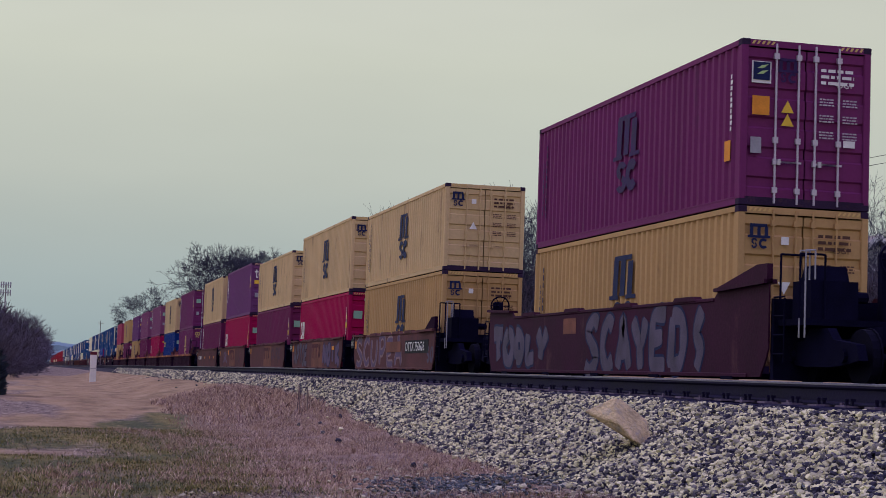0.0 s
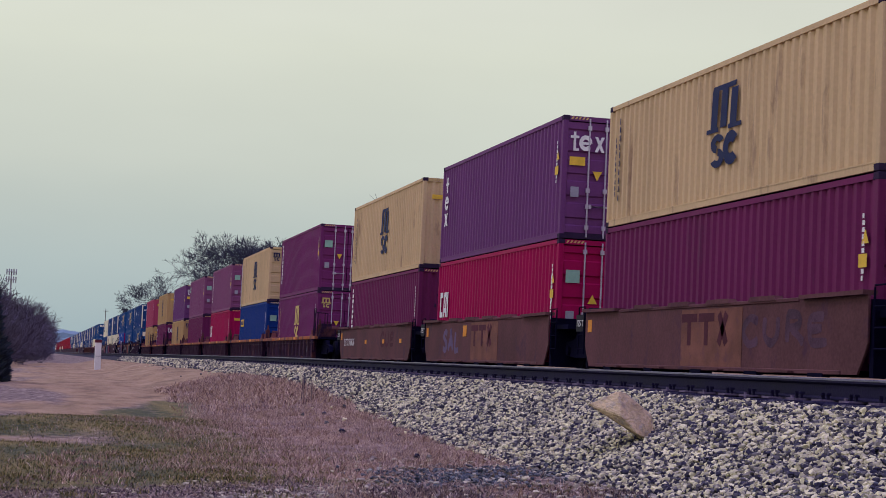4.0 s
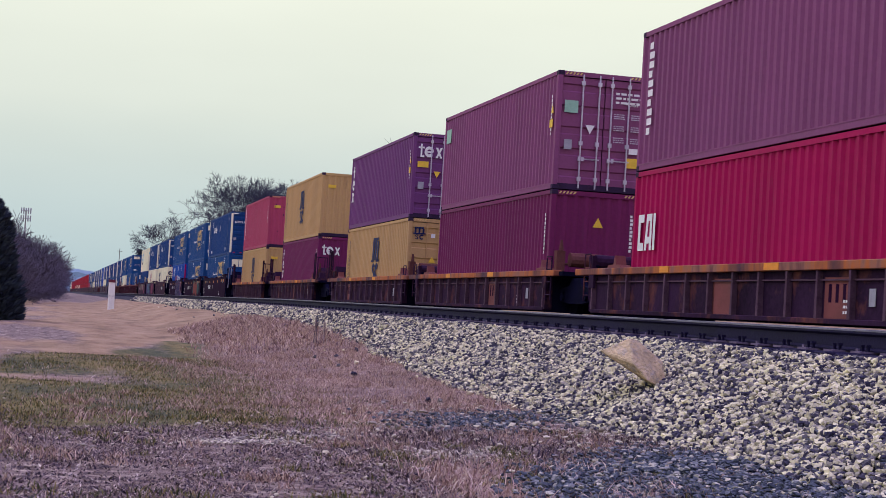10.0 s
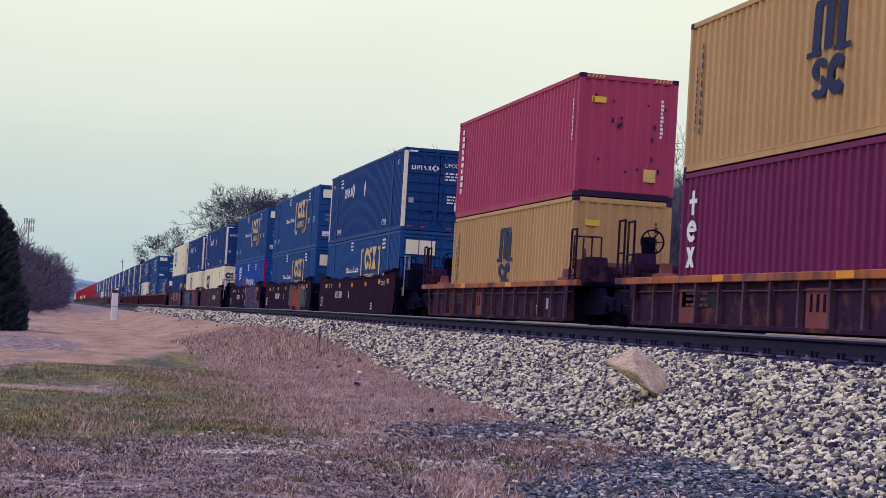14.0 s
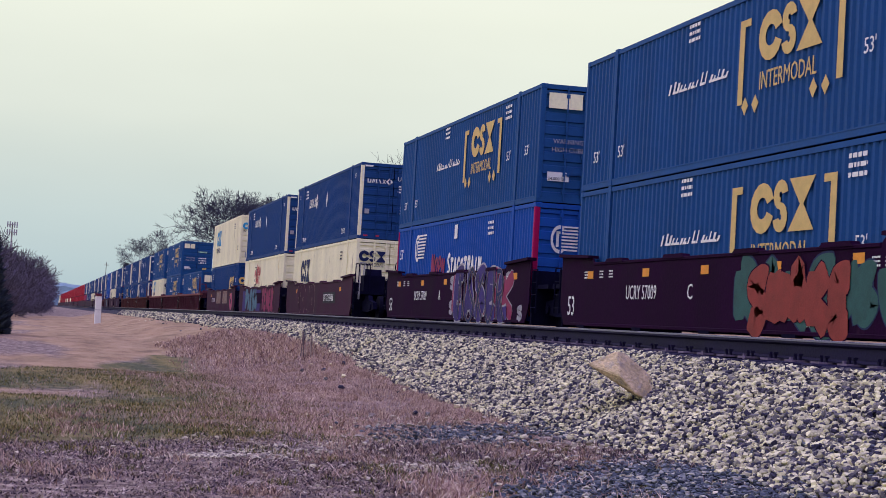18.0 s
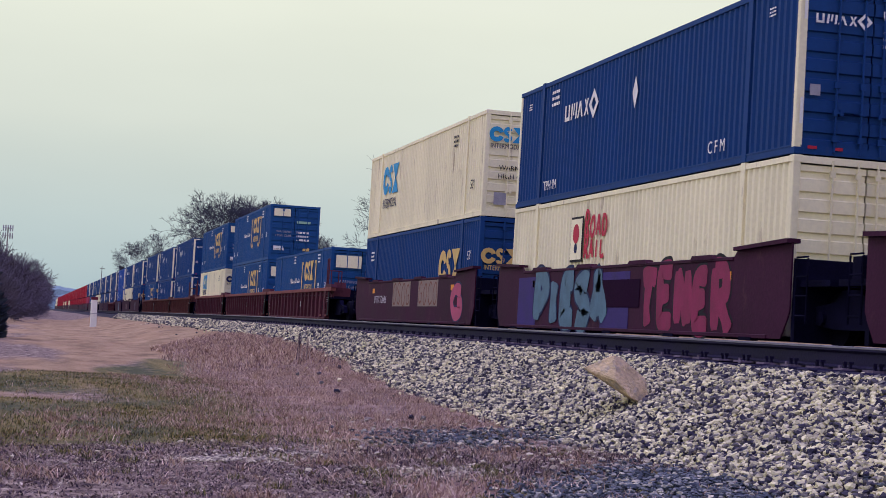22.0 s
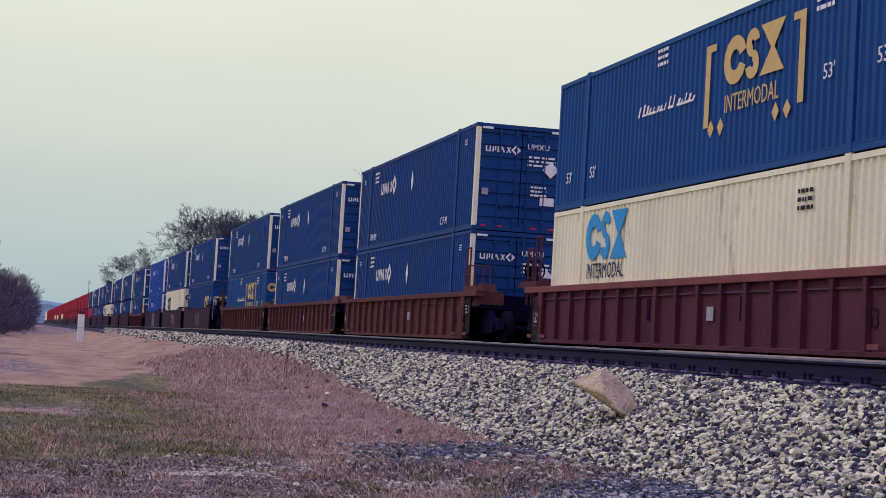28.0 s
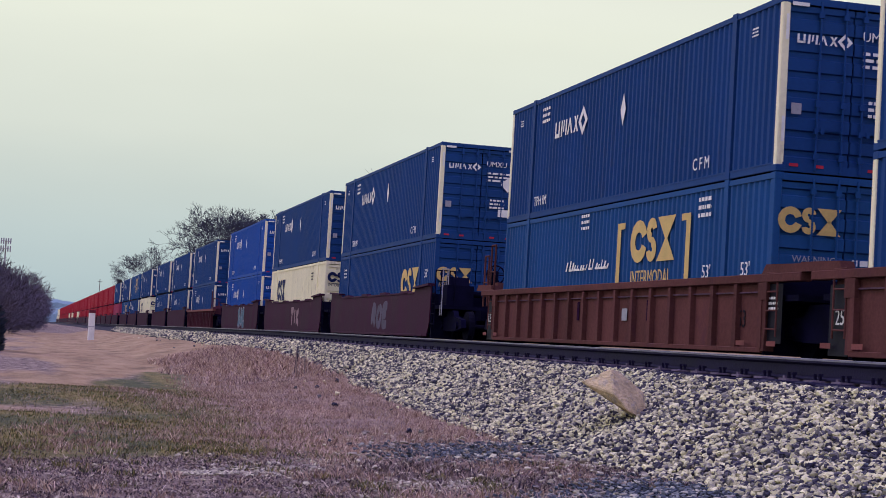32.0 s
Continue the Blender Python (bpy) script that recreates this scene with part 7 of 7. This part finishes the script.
def plant_trees():
    def put(t, x, y, turn=0.0, z=-0.2):
        t.matrix_world = pose(x, y, z + fall(y), 0, 0, turn)
        return t

    a = put(bare_tree(3, 17.2, 0.80, "bare deciduous tree with a rounded fine crown", 7, 0.020, kids=(3, 4), up=0.12, taper=(0.60, 0.77)), 21.2, 330)
    b = put(bare_tree(8, 19.3, 0.85, "tall bare deciduous tree with a broad ragged crown", 7, 0.021, kids=(3, 4), up=0.10, taper=(0.60, 0.77)), 26.2, 238)
    c = put(bare_tree(15, 17.8, 0.80, "bare deciduous tree beside a taller one", 7, 0.020, kids=(3, 4), up=0.10, taper=(0.60, 0.77)), 28.2, 222)
    d = put(bare_tree(21, 13.5, 0.75, "bare tree with thin grey twigs behind the track", 7, 0.012, kids=(2, 3, 3), up=0.12), 32.0, 112)
    e = put(bare_tree(33, 15.0, 0.70, "bare tree with long upright twigs near the house", 7, 0.010, kids=(2, 3, 3), up=0.16), 43.6, 93)
    f = put(bare_tree(47, 12.5, 0.80, "bare grey tree in the wood behind the track", 7, 0.012, kids=(2, 3, 3), up=0.10), 29.5, 106)
    for src, places in ((c, ((33.0, 232, 90),)), (e, ((39.5, 99, 120), (48.0, 96, 60), (52.0, 88, 250), (46.0, 104, 160)))):
        for x, y, w in places:
            copy_thing(src, pose(x, y, -0.2 + fall(y), 0, 0, w))
    for x, y, w, k in ((29.3, 76, 30, 0.78), (30.9, 79, 140, 0.85), (32.6, 80, 250, 0.80), (34.2, 81, 70, 0.74), (35.6, 80, 190, 0.7), (40.6, 78, 20, 0.85), (41.8, 79, 110, 0.9), (43.2, 78, 230, 0.95), (44.8, 80, 320, 0.9)):
        copy_thing((d, f)[int(w) % 3 // 2], pose(x, y, -0.2 + fall(y), 0, 0, w) @ Matrix.Scale(k, 4))
    rnd = random.Random(77)
    for i in range(26):   # the wood behind the track
        lean = 0.228 + 0.0090 * i
        y = rnd.uniform(98, 140)
        copy_thing((d, f)[i % 2], pose(lean * y, y, -0.2 + fall(y), 0, 0, 47 * i % 360) @ Matrix.Scale(rnd.uniform(0.85, 1.12) * y / 112, 4))
    put(conifer(11.3, 3.6, 2, "dark green fir behind the railway", 40), 23.3, 101)
    put(conifer(10.4, 2.6, 9, "smaller dark fir beside a taller one", 34), 25.6, 104)
    put(conifer(12.5, 2.6, 5, "small dark evergreen far along the line"), 20.3, 425)
    put(conifer(4.5, 1.65, 7, "dark columnar evergreen at the field's edge", 420, True), -2.55, 50, 0, -0.35)
    t = tagged(new("bare_tree"), "bare branches of a tree at the field's edge", "tree")
    m1, m2 = limbs(44, 4.6, 0.9, 5, thick=0.006, kids=(2, 2, 3), up=0.1)
    piece("trunk", m1, "bark", t)
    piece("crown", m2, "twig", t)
    put(t, -3.1, 46, 30, 0.0)
    # hedge of bare shrubs
    kinds = []
    for i in range(3):
        s = tagged(new("bare_shrub"), "bare shrub in a hedge, bluish haze painted into its colour", "shrub", "hedge along the field")
        m1, m2 = limbs(60 + i, 4.2 + 0.6 * i, 0.8, 5, trunk=0.12, thick=0.013, kids=(4, 5), up=0.22)
        piece("stem", m1, "shrub", s)
        piece("twig_mass", m2, "shrub", s)
        kinds.append(s)
    rnd = random.Random(12)
    for i in range(46):
        y = 104 + 5.2 * i + rnd.uniform(-1.5, 1.5)
        x = -2.4 + 0.0125 * (y - 104) - 1.1 * (i % 3) + rnd.uniform(-0.6, 0.6)
        m = pose(x, y, fall(y) - 0.9, 0, 0, rnd.uniform(0, 360)) @ Matrix.Scale(rnd.uniform(0.90, 1.35), 4)
        if i < 3:
            kinds[i].matrix_world = m
        else:
            copy_thing(kinds[i % 3], m)
    for i in range(40):   # undergrowth beyond the track
        y = 34 + 4.4 * i + rnd.uniform(-2, 2)
        copy_thing(kinds[i % 3], pose(23.5 + 0.06 * y + rnd.uniform(-2, 2), y, fall(y) - 0.3, 0, 0, rnd.uniform(0, 360)))
    for i in range(8):
        copy_thing(kinds[i % 3], pose(41.2 + 0.6 * i, 77 + i % 3, fall(78) - 0.3, 0, 0, 50 * i) @ Matrix.Scale(1.3, 4))
    for i in range(44):   # thicket under the wood
        lean = 0.228 + 0.01 + 0.0052 * i
        y = rnd.uniform(100, 135)
        copy_thing(kinds[i % 3], pose(lean * y, y, fall(y) - 0.4, 0, 0, rnd.uniform(0, 360)) @ Matrix.Scale(rnd.uniform(1.1, 1.55), 4))


# ---- poles, tower, wires ----
MAT["pole"] = material("weathered_pole", (0.13, 0.11, 0.115), 0.9, vary=0.25, scale=3, streak=4)
MAT["wire"] = material("dark_wire", (0.05, 0.05, 0.06), 0.7, vary=0.1)


def wire(a, b, sag, r=0.012, label="slack overhead wire between poles"):
    a, b = Vector(a), Vector(b)
    vs, fs = [], []
    for i in range(13):
        u = i / 12
        p = a.lerp(b, u) - Vector((0, 0, sag * 4 * u * (1 - u)))
        vs += [(p.x, p.y, p.z + r), (p.x, p.y - r, p.z), (p.x, p.y, p.z - r), (p.x, p.y + r, p.z)]
        if i:
            fs += [(4 * i - 4 + k, 4 * i - 4 + (k + 1) % 4, 4 * i + (k + 1) % 4, 4 * i + k) for k in range(4)]
    o = solid("overhead_wire", (vs, fs), "wire")
    tagged(o, label, "wire", "overhead wires")


def utility_pole(x, y, h, turn=0.0, arms=((0.4, 1.7),), r=0.14, shift=0.0):
    p = tagged(new("utility_pole"), "weathered wooden utility pole with a crossarm", "utility pole", "utility poles")
    solid("shaft", tube((0, 0, -0.5), (0, 0, h), r, r * 0.7, 9), "pole", p)
    for dz, w in arms:
        a = solid("crossarm", boxes((-w, w, -0.06, 0.06, -0.07, 0.07)), "pole", p, (shift, -0.15, h - dz))
        for k in (-0.92, -0.45, 0.45, 0.92):
            solid("insulator", tube((w * k, 0, 0.07), (w * k, 0, 0.2), 0.04, 0.05, 7), "mark_grey", a)
    p.matrix_world = pose(x, y, fall(y), 0, 0, turn)
    return p


def put_poles():
    utility_pole(23.95, 75, 9.15, 12, ((0.30, 0.95),), 0.14, -0.78)
    utility_pole(-2.4, 200, 5.9, 0, ((0.3, 0.7),), 0.12)
    utility_pole(22.2, 610, 17.0, 20, ((0.9, 0.9),), 0.15)
    for k in (-1.5, 0.0):
        wire((23.95 + k, 75, 8.95), (45.0 + k, 62, 13.2), 0.4)
    wire((23.95, 75, 8.0), (41.6, 83, 7.6), 0.4, 0.012, "service wire from the pole to the house")
    t = tagged(new("antenna_tower"), "grey antenna tower with panel clusters far off", "tower")
    x, y, h = -10.4, 600, 28.5
    solid("mast", tube((0, 0, -1), (0, 0, h), 0.45, 0.22, 8), "mark_grey", t)
    for z in (h - 1.0, h - 3.6):
        r = solid("platform", tube((0, 0, z), (0, 0, z + 0.15), 1.5, 1.5, 10), "mark_grey", t)
        for i in range(6):
            w = i * math.pi / 3
            solid("antenna_panel", boxes((1.55 * math.cos(w) - 0.2, 1.55 * math.cos(w) + 0.2, 1.55 * math.sin(w) - 0.2, 1.55 * math.sin(w) + 0.2, z - 0.9, z + 1.1)), "mark_grey", t)
    t.matrix_world = pose(x, y, fall(y))


# ---- house behind the track ----
def make_house():
    MAT["siding"] = material("white_siding", (0.66, 0.66, 0.64), 0.75, vary=0.08, scale=1.5)
    MAT["shingle"] = material("grey_shingles", (0.26, 0.23, 0.21), 0.95, vary=0.35, scale=1.4, fine=9, bump=0.5, dirt=(0.12, 0.10, 0.11), dirt_amount=0.5)
    MAT["brick"] = material("red_brick", (0.20, 0.055, 0.055), 0.9, vary=0.3, scale=6)
    MAT["glass"] = material("dark_window_glass", (0.02, 0.025, 0.035), 0.12, vary=0.1, bump=0)
    h = tagged(new("house"), "white clapboard house with grey roof and brick chimney", "house")
    e, r, deep = 7.4, 9.35, 4.2
    body = solid("wall", boxes((0, 11, 0, deep, -0.5, e)), "siding", h)
    solid("gable", prism([(0, e), (deep, e), (deep / 2, r - 0.15)], 0.05, 10.95), "siding", h)
    wing = solid("wall", boxes((1.3, 6.9, -1.6, 0.0, -0.5, e - 0.3)), "siding", h)
    vs = [(1.3, -1.6, e - 0.3), (6.9, -1.6, e - 0.3), (4.1, -1.6, r - 0.5), (1.3, 1.9, e - 0.3), (6.9, 1.9, e - 0.3), (4.1, 1.9, r - 0.5)]
    solid("gable", (vs, [(0, 1, 2), (3, 5, 4), (0, 2, 5, 3), (1, 4, 5, 2)]), "siding", h)
    for s in (0, 1):
        y0, y1 = (-0.4, deep / 2) if s == 0 else (deep + 0.4, deep / 2)
        d = (r - e) / (deep / 2)
        z0 = e - 0.4 * d
        solid("roof", ([(-0.4, y0, z0), (11.4, y0, z0), (11.4, y1, r), (-0.4, y1, r), (-0.4, y0, z0 + 0.18), (11.4, y0, z0 + 0.18), (11.4, y1, r + 0.18), (-0.4, y1, r + 0.18)],
                       [tuple(f) for f in BOX_F]), "shingle", h)
    for s in (0, 1):
        xe, xr = (0.9, 4.1) if s == 0 else (7.3, 4.1)
        d = (r - 0.4 - e + 0.3) / 2.8
        z0 = e - 0.3 - 0.4 * d
        solid("roof", ([(xe, -2.1, z0), (xr, -2.1, r - 0.25), (xr, 2.0, r - 0.25), (xe, 2.0, z0), (xe, -2.1, z0 + 0.18), (xr, -2.1, r - 0.07), (xr, 2.0, r - 0.07), (xe, 2.0, z0 + 0.18)],
                       [tuple(f) for f in BOX_F]), "shingle", h)
        solid("barge_board", ([(xe, -2.16, z0 - 0.12), (xr, -2.16, r - 0.37), (xr, -2.10, r - 0.37), (xe, -2.10, z0 - 0.12), (xe, -2.16, z0 + 0.2), (xr, -2.16, r - 0.05), (xr, -2.10, r - 0.05), (xe, -2.10, z0 + 0.2)],
                              [tuple(f) for f in BOX_F]), "siding", h)
    solid("fascia", boxes((-0.4, 11.4, -0.46, -0.40, e - 0.60, e - 0.36)), "siding", h)
    c = solid("chimney", boxes((1.5, 2.1, 1.8, 2.4, e, r + 0.55)), "brick", h)
    solid("chimney_pot", tube((1.8, 2.1, r + 0.55), (1.8, 2.1, r + 0.8), 0.14, 0.12, 10), "mark_grey", c)
    for x, y in ((0.3, -0.04), (2.5, -1.64), (4.9, -1.64), (9.0, -0.04)):
        for z in (4.9, 1.6):
            w = solid("window", boxes((x, x + 0.62, y - 0.02, y + 0.02, z, z + 1.45)), "glass", h)
            solid("window_frame", boxes((x - 0.08, x + 0.70, y - 0.05, y - 0.02, z - 0.08, z), (x - 0.08, x + 0.70, y - 0.05, y - 0.02, z + 1.45, z + 1.53), (x - 0.08, x, y - 0.05, y - 0.02, z, z + 1.45),
                                        (x + 0.62, x + 0.70, y - 0.05, y - 0.02, z, z + 1.45), (x, x + 0.62, y - 0.05, y - 0.02, z + 0.70, z + 0.76)), "siding", w)
    h.matrix_world = pose(38.9, 84, fall(84), 0, 0, 0)


# ---- distance ----
def make_hills():
    # the haze of distance is mixed into this base colour
    MAT["wood_far"] = material("haze_tinted_ridge", (0.19, 0.28, 0.32), 1.0, vary=0.18, scale=0.03, fine=0.25, bump=0)
    for name, y, h, x0, x1, seed in (("distant_ridge", 1900, 27, -700, 900, 1), ("distant_woods", 1300, 13, -500, 500, 2)):
        xs = [x0 + 6 * i for i in range(int((x1 - x0) / 6) + 1)]
        vs, fs = [], []
        for x in xs:
            z = h * (0.75 + 0.35 * noise.noise((x * 0.004, seed, 0)) + 0.10 * noise.noise((x * 0.03, seed, 0))) + 1.6 * noise.noise((x * 0.21, seed, 5))
            vs += [(x, y, -12), (x, y + 12, z - 4), (x, y + 60, z)]
        for i in range(len(xs) - 1):
            fs += [(3 * i, 3 * i + 3, 3 * i + 4, 3 * i + 1), (3 * i + 1, 3 * i + 4, 3 * i + 5, 3 * i + 2)]
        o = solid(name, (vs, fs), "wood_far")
        tagged(o, "wooded ridge on the horizon, haze painted into its blue-green colour", "hill", kind="structure")


make_hills()
plant_trees()
put_poles()
make_house()
make_post()
make_rock()
grow_grass()
lay_track()
lay_stones()


def motions():
    """The train runs past: every container and wagon goes along the track, down its slight fall in the distance."""
    for ob, s, z in TRAIN:
        rows = []
        for t in range(0, 33, 2):
            y = s - run(t)
            a, b = fall(y), fall(y + 12.0)
            rows.append((float(t), pose(TX, y, RAIL + z + a, math.degrees(math.atan2(b - a, 12.0)))))
        walk(ob, rows)


motions()
